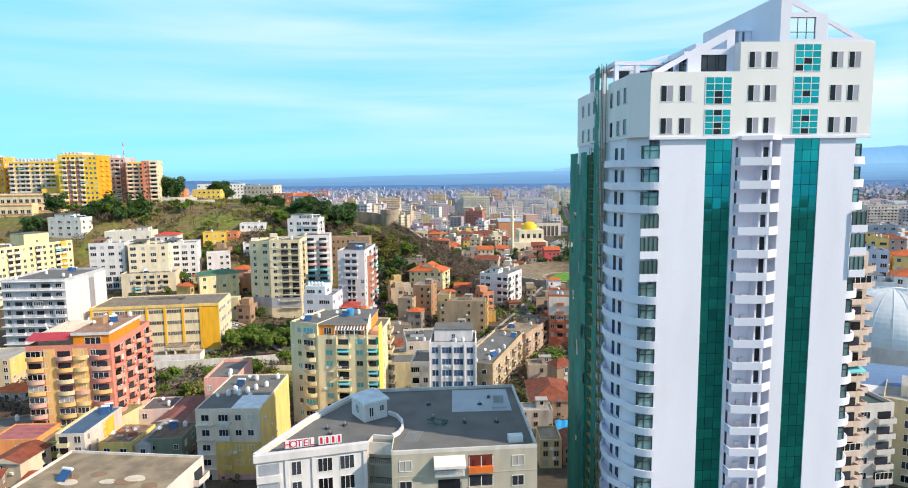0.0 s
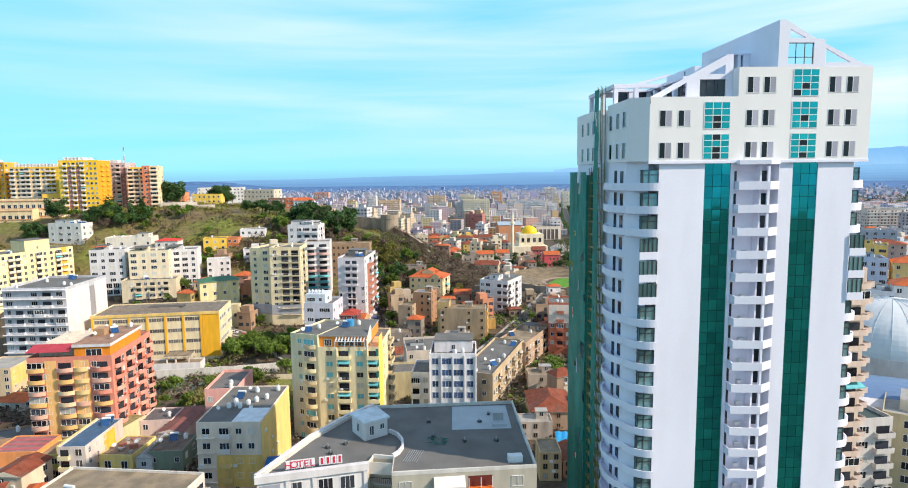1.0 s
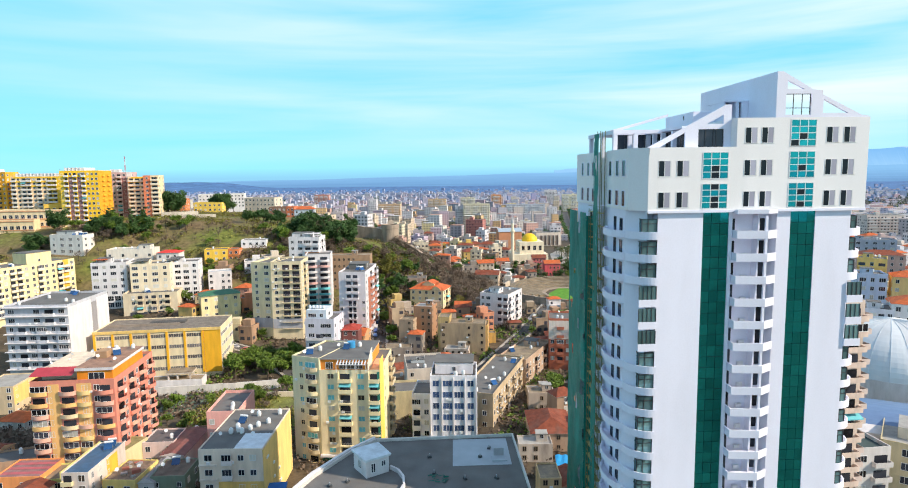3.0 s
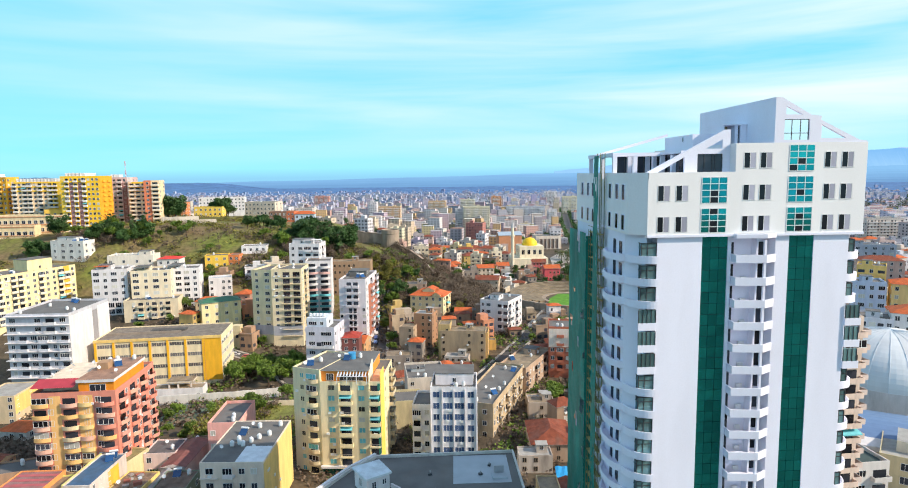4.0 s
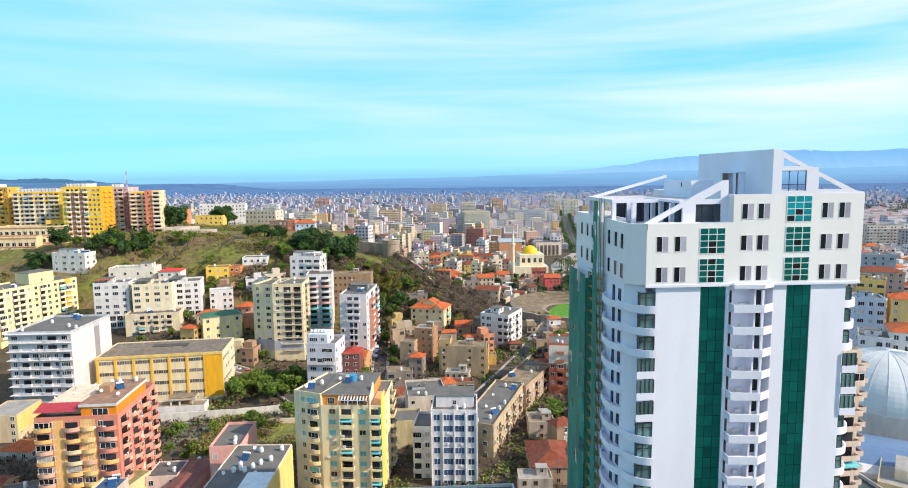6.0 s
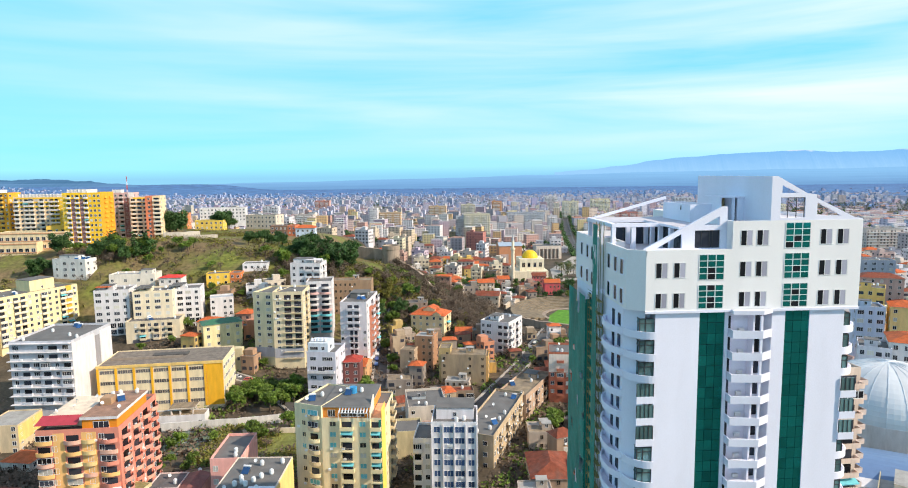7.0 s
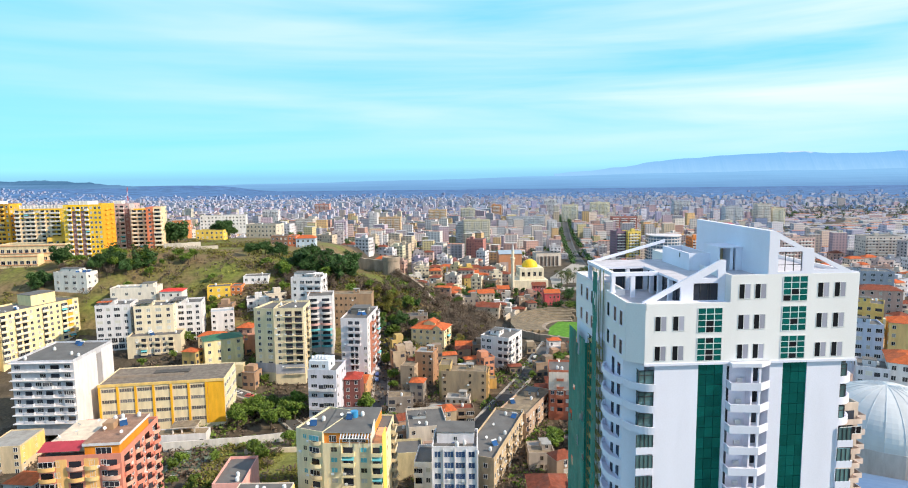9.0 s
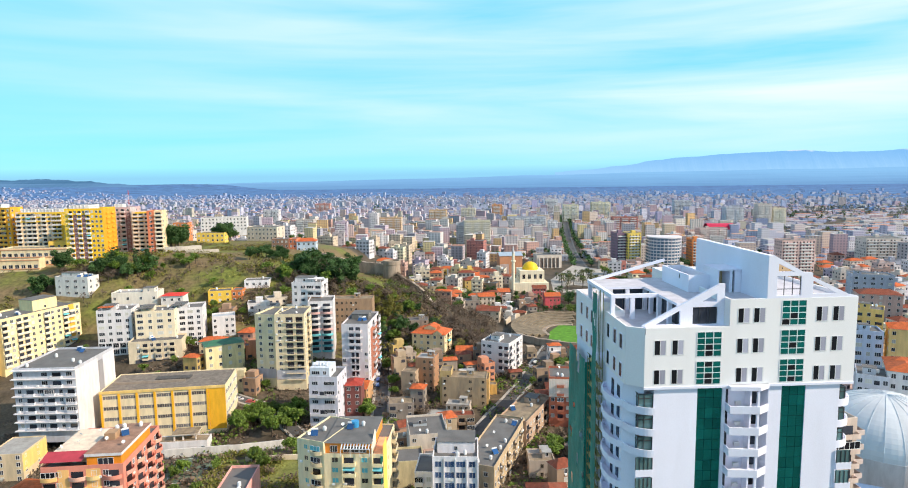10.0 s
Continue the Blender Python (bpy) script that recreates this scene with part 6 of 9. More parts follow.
pierced_wall([(0.2, LT - 0.85), (0.2, LT - 0.05), (11.1, LT + 5.7), (LOWX - 0.02, LT + 5.7), (LOWX - 0.02, LT - 0.85)],
             [[(7.35, LT), (10.9, LT), (10.9, LT + 2.45), (7.35, LT + 2.45)], [(1.9, LT), (5.55, LT), (5.55, LT + 2.05)], [(8.5, LT + 3.15), (10.8, LT + 3.15), (10.8, LT + 4.4)]],
             1.6, 2.0, "terrace_gable", "white raking gable with glazed and triangular openings")
m = Mesh()
m.box(7.35, 10.9, 1.84, 1.9, LT, LT + 2.45, GLASS)
for x in (7.4, 8.4, 9.5, 9.9, 10.85):
    m.box(x - 0.05, x + 0.05, 1.78, 1.84, LT, LT + 2.45, DARKFRAME)
part("terrace_glazing", m, tower)
for x0, x1, y0, y1 in ((6.6, 6.75, 2.3, 15.2), (0.4, 6.6, 15.6, 15.75)):
    m = Mesh()
    m.box(x0, x1, y0, y1, LOWTOP - 0.9, LOWTOP + 2.6, GLASS)
    n = int(max(x1 - x0, y1 - y0) / 1.5)
    for i in range(n + 1):
        x, y = (x0, y0 + i * (y1 - y0) / n) if y1 - y0 > 1 else (x0 + i * (x1 - x0) / n, y0)
        m.box(x - 0.06, x + 0.04, y - 0.06, y + 0.04, LOWTOP - 0.9, LOWTOP + 2.6, DARKFRAME)
    part("terrace_glazing", m, tower)
for x, y in ((-1.65, 9.35), (1.4, 9.35), (-1.65, 15.3), (-1.65, 21.9), (5.55, 5.4), (5.55, 9.35), (5.55, 12.6), (2.6, 15.3), (5.55, 15.3)):
    m = Mesh()
    m.box(x - 0.3, x + 0.3, y - 0.3, y + 0.3, LOWTOP - 0.9, LOWTOP + 2.5, WHITE)
    part("terrace_column", m, tower)
for x0, x1, y0, y1 in ((-2.0, -1.3, 9.0, 22.5), (-1.3, 5.2, 9.0, 9.7)):
    m = Mesh()
    m.box(x0, x1, y0, y1, LOWTOP + 2.4, LOWTOP + 2.95, WHITE)
    part("pergola_beam", m, tower)
m = Mesh()
m.prism([(5.2, 2.0), (11.88, 2.0), (11.88, 22.5), (-1.3, 22.5), (-1.3, 15.0), (5.2, 15.0)], LOWTOP + 2.6, LOWTOP + 2.95, WHITE, PALEROOF)
part("terrace_roof", m, tower)
# open-topped lift hut
m = Mesh()
for x0, x1, y0, y1 in ((10.2, 10.45, 9.7, 20.0), (13.35, 13.6, 9.7, 20.0), (10.45, 13.35, 9.7, 9.95), (10.45, 13.35, 19.75, 20.0)):
    m.box(x0, x1, y0, y1, LOWTOP + 2.9, LOWTOP + 5.6, WHITE)
m.box(10.45, 13.35, 9.95, 19.75, LOWTOP + 4.2, LOWTOP + 4.4, ROOFGREY)
m.box(10.14, 10.2, 12.9, 13.1, LOWTOP + 4.6, LOWTOP + 5.3, DARKROOM)
part("lift_hut", m, tower)
# roof exit beside the fin
OCHREROOM = paint((0.56, 0.44, 0.24), 0.3)
m = Mesh()
m.box(13.4, 17.08, 6.9, 12.1, HIGHTOP + 2.85, HIGHTOP + 3.05, WHITE)
m.box(13.5, 13.72, 7.1, 12.0, HIGHTOP - 0.5, HIGHTOP + 2.85, WHITE)
m.box(13.72, 15.3, 9.4, 9.6, HIGHTOP - 0.5, HIGHTOP + 2.85, OCHREROOM)
m.box(15.3, 15.75, 7.1, 9.6, HIGHTOP - 0.5, HIGHTOP + 2.85, WHITE)
m.box(16.1, 17.08, 7.1, 7.35, HIGHTOP - 0.5, HIGHTOP + 2.85, WHITE)
# near-black sheet paints the unlit gap beside the opening
m.box(15.75, 16.1, 7.6, 7.7, HIGHTOP - 0.5, HIGHTOP + 2.85, DARKROOM)
part("roof_exit", m, tower, label="open roof exit with ochre inner walls")
slope_beam(-1.6, LOWTOP + 2.9, 11.4, LOWTOP + 6.4, 22.0, 22.5, 0.45)


def crown_window():
    """Twin-leaf window, one leaf dark and one with a pale blind."""
    m = Mesh()
    w, h, b = 1.62, 2.0, 0.06
    m.box(-w / 2 - 0.1, w / 2 + 0.1, -0.05, 0.02, -0.08, 0, FRAME)
    m.box(-w / 2 - b, w / 2 + b, -0.04, 0.02, h, h + b, FRAME)
    m.box(-w / 2 - b, -w / 2, -0.04, 0.02, 0, h, FRAME)
    m.box(w / 2, w / 2 + b, -0.04, 0.02, 0, h, FRAME)
    m.box(-0.08, 0.0, -0.05, 0.0, 0, h, FRAME)
    m.box(w / 2 - 0.09, w / 2, -0.045, 0.0, 0, h, FRAME)
    fr = m.data("window_frame")
    m = Mesh()
    m.box(-w / 2, -0.06, -0.02, 0.01, 0, h, DARKROOM)
    g = m.data("window_pane")
    m = Mesh()
    m.box(0.0, w / 2 - 0.09, -0.03, 0.01, 0, h, SHUT_BLIND)
    return fr, g, m.data("blind")


SHUT_BLIND = material("grey_window_blind", (0.40, 0.40, 0.49), jitter=0.25, vary=0.1)
CW = crown_window()


def put_crown_window(m):
    ob = part("window_frame", CW[0], tower, m)
    part("pane", CW[1], ob)
    part("blind", CW[2], ob)


for z, xs in ((75.2, (2.2, 4.7, 13.9, 16.15, 25.1, 27.5)), (79.4, (2.2, 4.7, 13.9, 16.15, 25.1, 27.5)), (83.7, (13.9, 16.15, 25.1, 27.5))):
    for x in xs:
        put_crown_window(pose(x, 0, z))
m = Mesh()
m.box(-0.6, 0.6, -0.03, 0.02, 0, 2.1, DARKROOM)
m.box(-0.66, 0.66, -0.1, 0.02, -0.1, 0, WHITE)
m.box(-0.66, 0.66, -0.1, 0.02, 2.1, 2.2, WHITE)
m.box(-0.66, -0.6, -0.1, 0.02, 0, 2.1, WHITE)
m.box(0.6, 0.66, -0.1, 0.02, 0, 2.1, WHITE)
slim = m.data("window")
for z in (75.3, 79.5):
    for y in (3.4, 6.2, 9.4, 18.4, 21.4, 25.0):
        part("window", slim, tower, pose(-2.2, y, z, 0, 0, -90))

pane_mesh = {}


def green_window(x, z, h, open_panes):
    """Turquoise window of three by four panes in white bars."""
    w = 3.5
    ob = part("window_frame", Mesh(), tower, pose(x, 0, z))
    m = Mesh()
    for i in range(4):
        m.box(i * w / 3 - 0.05, i * w / 3 + 0.05, -0.05, 0.02, 0, h, FRAME)
    for j in range(5):
        m.box(0, w, -0.048, 0.02, j * h / 4 - 0.05, j * h / 4 + 0.05, FRAME)
    ob.data = m.data("window_frame")
    for j in range(4):
        for i in range(3):
            dark = (i, j) in open_panes
            key = (round(h, 1), dark)
            if key not in pane_mesh:
                q = Mesh()
                q.box(0.07, w / 3 - 0.07, -0.03, 0.01, 0.06, h / 4 - 0.06, DARKROOM if dark else GREENPANE)
                pane_mesh[key] = q.data("pane")
            part("pane", pane_mesh[key], ob, pose(i * w / 3, 0, j * h / 4))


green_window(7.35, 75.0, 3.3, {(1, 0), (1, 1), (1, 3)})
green_window(7.35, 79.0, 3.5, {(1, 0), (1, 1)})
green_window(19.3, 75.0, 3.3, {(1, 0), (1, 2)})
green_window(19.3, 79.0, 3.5, {(1, 1)})
green_window(19.3, 83.2, 3.5, {(0, 0), (1, 1)})

# green glass strips: one pane for each half storey and third of the width
q = Mesh()
q.box(0.03, 3.6 / 3 - 0.03, 0.42, 0.5, 0.03, FLOOR / 2 - 0.03, TOWERGLASS)
strip_pane = q.data("glass_pane")
for x0 in (7.8, 20.0):
    m = Mesh()
    m.box(x0, x0 + 3.6, 0.5, 2.2, -5, CROWN - 0.1, DARKFRAME)
    ob = part("glass_strip", m, tower, label="strip of green mirrored curtain glass")
    for j in range(48):
        for i in range(3):
            part("glass_pane", strip_pane, ob, pose(x0 + i * 1.2, 0, CROWN - 0.35 - (j + 1) * FLOOR / 2, rng.uniform(-0.5, 0.5), 0, rng.uniform(-0.5, 0.5)))

# balconies of the central bay
BAY_IN, BAY_OUT = [(12.2, 1.2), (12.15, -0.75), (15.95, -1.25), (17.7, -0.2), (17.9, 1.2)], [(12.05, 1.2), (12.0, -0.9), (16.0, -1.42), (17.85, -0.28), (18.05, 1.2)]
m = Mesh()
m.prism(BAY_OUT, 0, 0.18, WHITE)
m.prism(BAY_OUT[:4] + BAY_IN[:4][::-1], 0.18, 1.1, WHITE)
bay = m.data("balcony")
m = Mesh()
m.box(-0.16, 0.16, -0.16, 0.16, 1.1, FLOOR, WHITE)
bay_col = m.data("column")
m = Mesh()
m.box(12.5, 13.2, 2.12, 2.2, 0.2, 2.5, GLASS)
bay_door = m.data("balcony_door")
m = Mesh()
m.box(16.6, 17.7, 2.12, 2.2, 0.2, 2.5, GLASS)
bay_window2 = m.data("bay_window")
m = Mesh()
m.box(15.75, 16.0, 0.8, 2.2, 0.0, FLOOR, WHITE)
bay_wall = m.data("partition_wall")
m = Mesh()
m.box(-0.4, 0.4, -0.15, 0.15, 0, 0.55, TANK)
ac_unit = m.data("air_conditioner")
for k in range(NFLOOR):
    z = SLAB0 - k * FLOOR
    ob = part("balcony", bay, tower, pose(0, 0, z))
    part("column", bay_col, ob, pose(15.85, -1.12, 0))
    part("balcony_door", bay_door, ob)
    part("bay_window", bay_window2, ob)
    part("partition_wall", bay_wall, ob)
    part("air_conditioner", ac_unit, ob, pose(14.6, 1.9, 0.2))
m = Mesh()
m.prism(BAY_OUT, 0, 0.55, WHITE)
part("bay_canopy", m, tower, pose(0, 0, CROWN - 0.55))


def arc(cx, cy, rx, ry, a0, a1, n):
    return [(cx + rx * math.cos(radians(a0 + (a1 - a0) * i / n)), cy + ry * math.sin(radians(a0 + (a1 - a0) * i / n))) for i in range(n + 1)]


def round_balcony(cx, cy, r, a0, a1, tall=1.05):
    out = arc(cx, cy, r, r, a0, a1, 12)
    inn = arc(cx, cy, r - 0.14, r - 0.14, a0, a1, 12)
    m = Mesh()
    m.prism(out + [(cx, cy)], 0, 0.2, WHITE)
    m.prism(out + inn[::-1], 0.2, tall, WHITE)
    return m.data("balcony")


BAYGLASS = material("green_bay_glass", (0.20, 0.36, 0.38), rough=0.05, metal=0.55, vary=0.15, jitter=0.35, bump=0)
BLUEDARK = glass_mat("blue_black_glass", (0.02, 0.04, 0.10), rough=0.06, jitter=0.4)
corner_l, corner_r = round_balcony(1.5, 3.0, 3.5, 180, 270), round_balcony(28.6, 3.35, 2.9, 270, 360)


def bay_window_mesh(w, h, split):
    """Dark-framed bay glazing with one mullion and a transom."""
    a, s, t = w / 2, -w / 2 + split, h * 0.74
    return grid_window([-a - 0.06, -a + 0.06, s - 0.05, s + 0.05, a - 0.06, a + 0.06], [-0.05, 0.05, t - 0.05, t + 0.05, h - 0.05, h + 0.05], BAYGLASS, DARKFRAME).data("bay_window")


corner_front, corner_side, corner_east = bay_window_mesh(2.1, 2.4, 0.85), bay_window_mesh(1.2, 2.4, 0.6), bay_window_mesh(1.2, 2.4, 0.4)
m = Mesh()
m.box(-0.9, 1.5, 0.1, 0.2, 1.05, 2.9, BAYGLASS)
m.box(-0.9, 1.5, 0.05, 0.4, 0.0, 1.05, WHITE)
for i in range(5):
    m.box(-0.9 + i * 0.6 - 0.04, -0.9 + i * 0.6 + 0.04, 0.03, 0.1, 1.05, 2.9, DARKFRAME)
closed_glass = m.data("glazed_balcony")
m = Mesh()
m.box(0.02, 2.0, 0.1, 0.2, 1.05, 2.9, BAYGLASS)
m.box(0.0, 2.3, 0.05, 0.4, 0.0, 1.05, WHITE)
for i in range(4):
    m.box(i * 0.65, i * 0.65 + 0.08, 0.03, 0.1, 1.05, 2.9, DARKFRAME)
closed_east = m.data("glazed_balcony")
side_meshes = []
for w, h, name in ((1.1, 1.7, "window"), (1.0, 2.5, "balcony_door")):
    m = Mesh()
    m.box(-w / 2, w / 2, -0.03, 0.02, 0, h, BLUEDARK)
    for x in (-w / 2, 0.1, w / 2):
        m.box(x - 0.04, x + 0.04, -0.07, 0.02, 0, h, DARKFRAME)
    m.box(-w / 2, w / 2, -0.07, 0.02, h - 0.05, h + 0.05, DARKFRAME)
    side_meshes.append(m.data(name))
side_window, side_door = side_meshes
side_out = [(-2.0, 3.0), (-2.6, 3.4), (-3.3, 5.0), (-3.5, 7.0), (-3.2, 9.4), (-2.4, 11.0), (-2.0, 11.1)]
side_in = [(-2.0, 3.2), (-2.5, 3.55), (-3.16, 5.05), (-3.36, 7.0), (-3.06, 9.3), (-2.35, 10.85), (-2.0, 10.9)]
m = Mesh()
m.prism(side_out[::-1], 0, 0.2, WHITE)
m.prism(side_in + side_out[::-1], 0.2, 1.0, WHITE)
side_bal = m.data("balcony")
for k in range(NFLOOR):
    z = SLAB0 - k * FLOOR
    closed = k in (3, 4, 5)
    if closed:
        part("glazed_balcony", closed_glass, tower, pose(0, 0, z))
        part("glazed_balcony", closed_east, tower, pose(28.5, 0, z))
    else:
        ob = part("balcony", corner_l, tower, pose(0, 0, z))
        part("bay_window", corner_front, ob, pose(0.48, 0.5, 0.35))
        part("bay_window", corner_side, ob, pose(-0.55, 1.1, 0.35, 0, 0, -90))
        ob = part("balcony", corner_r, tower, pose(0, 0, z))
        part("bay_window", corner_east, ob, pose(29.15, 0.9, 0.35))
        part("bay_window", corner_side, ob, pose(29.8, 1.6, 0.35, 0, 0, 90))
    ob = part("balcony", side_bal, tower, pose(0, 0, z))
    part("window", side_window, tower, pose(-2.0, 4.7, z + 0.9, 0, 0, -90))
    part("balcony_door", side_door, ob, pose(-2.0, 7.4, 0.2, 0, 0, -90))
    part("window", side_window, tower, pose(-2.0, 20.0, z + 0.9, 0, 0, -90))
m = Mesh()
m.prism([(0.2, 0.6), (0.2, 29), (-2.0, 29), (-2.0, 3.0)], -5, CROWN, WHITE)
part("side_wall", m, tower)
m = Mesh()
m.prism([(30.0, 2.2), (31.0, 4.0), (31.0, 29), (30.0, 29)], -5, CROWN, WHITE)
part("side_wall", m, tower)

# scaffold with green net on the unfinished west side
net_back = thing("scaffold", TW, "steel scaffold hung with torn green safety net beside the tower", "scaffold")


def net_sheet(x, y0, y1, z0, z1, seed):
    """A hanging net that billows between its ties."""
    m = Mesh()
    ny, nz = 12, 80
    for j in range(nz + 1):
        for i in range(ny + 1):
            y, z = y0 + (y1 - y0) * i / ny, z0 + (z1 - z0) * j / nz
            m.v.append((x + 0.16 * noise.noise((y * 0.5, z * 0.35, seed)), y, z))
    for j in range(nz):
        for i in range(ny):
            if noise.noise((i * 0.35, j * 0.22, seed + 5)) > -0.42:
                a = j * (ny + 1) + i
                m.f.append((a, a + 1, a + ny + 2, a + ny + 1))
    m.mats, m.mi = [NET], [0] * len(m.f)
    return m


part("net", net_sheet(-3.6, 17.5, 28.5, 0, 73.5, 1), net_back)
part("net", net_sheet(-3.4, 11.6, 14.2, 0, LOWTOP + 2.6, 8), net_back)
m = Mesh()
for i in range(13):
    m.v += [(-3.6 + i * 0.28, 17.4, 0), (-3.6 + i * 0.28, 17.4, 73)]
for i in range(12):
    m.f.append((2 * i, 2 * i + 2, 2 * i + 3, 2 * i + 1))
m.mats, m.mi = [NET], [0] * 12
part("net", m, net_back)
POLE = material("rusty_scaffold_pole", (0.17, 0.17, 0.07), rough=0.6, vary=0.3)
for y in (11.3, 12.9, 14.5, 16.1, 17.2):
    for x in (-3.2, -2.5):
        m = Mesh()
        m.tube((x, y, -4), (x, y, LOWTOP + (3.0 if y < 14 else -9)), 0.06, POLE)
        part("pole", m, net_back)
PLANKWOOD = material("scaffold_plank", (0.42, 0.36, 0.16), vary=0.25)
m = Mesh()
m.box(-3.2, -2.5, 11.2, 17.3, 0, 0.08, PLANKWOOD)
plank = m.data("plank")
m = Mesh()
m.tube((-3.25, 11.2, 1.0), (-3.25, 17.3, 1.0), 0.045, POLE)
rail_m = m.data("rail")
for k in range(36):
    part("plank", plank, net_back, pose(0, 0, 2 + k * 2.05))
    part("rail", rail_m, net_back, pose(0, 0, 2 + k * 2.05))
# the avenue that runs north-east
ROADS = []


def road(name, label, pts, width, mat=ASPHALT, lift=0.06, side=None):
    """A strip laid on the ground along a line, with raised kerbs."""
    m, line = Mesh(), []
    for (x0, y0), (x1, y1) in zip(pts, pts[1:]):
        n = max(1, int(math.hypot(x1 - x0, y1 - y0) / 6))
        line += [(x0 + (x1 - x0) * i / n, y0 + (y1 - y0) * i / n) for i in range(n)]
    line.append(pts[-1])
    for i in range(len(line)):
        a, b = line[max(0, i - 1)], line[min(len(line) - 1, i + 1)]
        l = math.hypot(b[0] - a[0], b[1] - a[1])
        nx, ny = -(b[1] - a[1]) / l, (b[0] - a[0]) / l
        x, y = line[i]
        z = max(height(x + k * nx * width / 2, y + k * ny * width / 2) for k in (-1, 0, 1)) + lift + 0.25
        ROADS.append((x, y, width * 0.75))
        for k, dz in ((-0.72, -1.5), (-0.72, 0.14), (-0.5, 0.14), (-0.5, 0), (0.5, 0), (0.5, 0.14), (0.72, 0.14), (0.72, -1.5)):
            m.v.append((x + k * nx * width, y + k * ny * width, z + dz))
    for i in range(len(line) - 1):
        for k in range(7):
            a = i * 8 + k
            m.f.append((a, a + 8, a + 9, a + 1))
            m.mi.append(0 if k == 3 else 1)
    m.mats = [mat, side or PAVING]
    tagged(new(name, m.data(name)), label, "road", kind="structure")


PAVING = material("pavement_slabs", (0.40, 0.37, 0.33), vary=0.2, scale=0.3)
road("road_avenue", "straight asphalt avenue across the far town", [(80, 600), (90, 789), (112, 1060), (150, 1500)], 10, side=material("worn_dark_pavement", (0.17, 0.16, 0.155), vary=0.2, scale=0.3))
road("road_street", "narrow asphalt street climbing between houses", [(-40, 150), (-44, 200), (-52, 245), (-60, 298), (-66, 330)], 5.5)
road("road_lane", "asphalt lane beside the long low blocks", [(-13, 229), (-9, 237), (-4, 249), (3, 263), (11, 281), (18, 307), (30, 350)], 5.5)
road("road_school", "lane behind the school", [(-150, 262), (-125, 258), (-100, 250), (-80, 228), (-66, 215)], 5)

# ---------------------------------------------------------------- far city
PALETTE = [(0.62, 0.54, 0.49), (0.62, 0.50, 0.38), (0.54, 0.35, 0.29), (0.68, 0.64, 0.66), (0.48, 0.42, 0.43), (0.66, 0.46, 0.28),
           (0.54, 0.44, 0.53), (0.72, 0.65, 0.47), (0.55, 0.56, 0.62), (0.48, 0.20, 0.17), (0.42, 0.42, 0.49), (0.64, 0.48, 0.45)]
COMMON = (0, 0, 3, 3, 3, 11, 11, 4, 8, 2, 1, 6, 0, 3, 5, 7, 9, 10, 4)
FARWALL = []
for i, c in enumerate(PALETTE):
    FARWALL.append(material("city_wall_%s" % "abcdefghijkl"[i], c, vary=0.1, scale=0.1, stain=0.15, fine=1.0, bump=0))
CITYGLASS = material("city_window", (0.05, 0.05, 0.065), rough=0.3, vary=0.3, scale=0.2, bump=0)


def windowed(name, tones, row, tall, dark):
    """Far facade: a tone for each building, rows and columns of small dark openings, at real size."""
    m = bpy.data.materials.new(name)
    m.use_nodes = True
    n, l = m.node_tree.nodes, m.node_tree.links
    p = n["Principled BSDF"]
    p.inputs["Roughness"].default_value = 0.85
    g = n.new("ShaderNodeNewGeometry")
    ramp = n.new("ShaderNodeValToRGB")
    ramp.color_ramp.interpolation = "CONSTANT"
    e = ramp.color_ramp.elements
    e[0].color, e[1].color = (*tones[0], 1), (*tones[-1], 1)
    e[1].position = (len(tones) - 1) / len(tones)
    for i, c in enumerate(tones[1:-1]):
        q = e.new((i + 1) / len(tones))
        q.color = (*c, 1)
    l.new(g.outputs["Random Per Island"], ramp.inputs[0])
    tc, sep = n.new("ShaderNodeTexCoord"), n.new("ShaderNodeSeparateXYZ")
    l.new(tc.outputs["Object"], sep.inputs[0])

    def math_node(op, a, b):
        q = n.new("ShaderNodeMath")
        q.operation = op
        for i, v in enumerate((a, b)):
            if isinstance(v, (int, float)):
                q.inputs[i].default_value = v
            else:
                l.new(v, q.inputs[i])
        return q.outputs[0]

    fz = math_node("FRACT", math_node("DIVIDE", sep.outputs["Z"], row), 0)
    fx = math_node("FRACT", math_node("DIVIDE", math_node("ADD", sep.outputs["X"], math_node("MULTIPLY", sep.outputs["Y"], 0.83)), tall), 0)
    hit = math_node("MULTIPLY", math_node("GREATER_THAN", fz, 0.45), math_node("GREATER_THAN", fx, 0.5))
    mix = n.new("ShaderNodeMix")
    mix.data_type = "RGBA"
    mix.inputs["B"].default_value = (*dark, 1)
    l.new(math_node("MULTIPLY", hit, 0.75), mix.inputs["Factor"])
    l.new(ramp.outputs[0], mix.inputs["A"])
    l.new(mix.outputs["Result"], p.inputs["Base Color"])
    return m


CITYROOF = windowed("far_roof", [(0.42, 0.40, 0.38), (0.50, 0.47, 0.44), (0.40, 0.20, 0.13), (0.36, 0.36, 0.38), (0.48, 0.26, 0.17), (0.46, 0.44, 0.43), (0.42, 0.16, 0.09), (0.30, 0.29, 0.29)], 3000.0, 3000.0, (0.4, 0.4, 0.4))
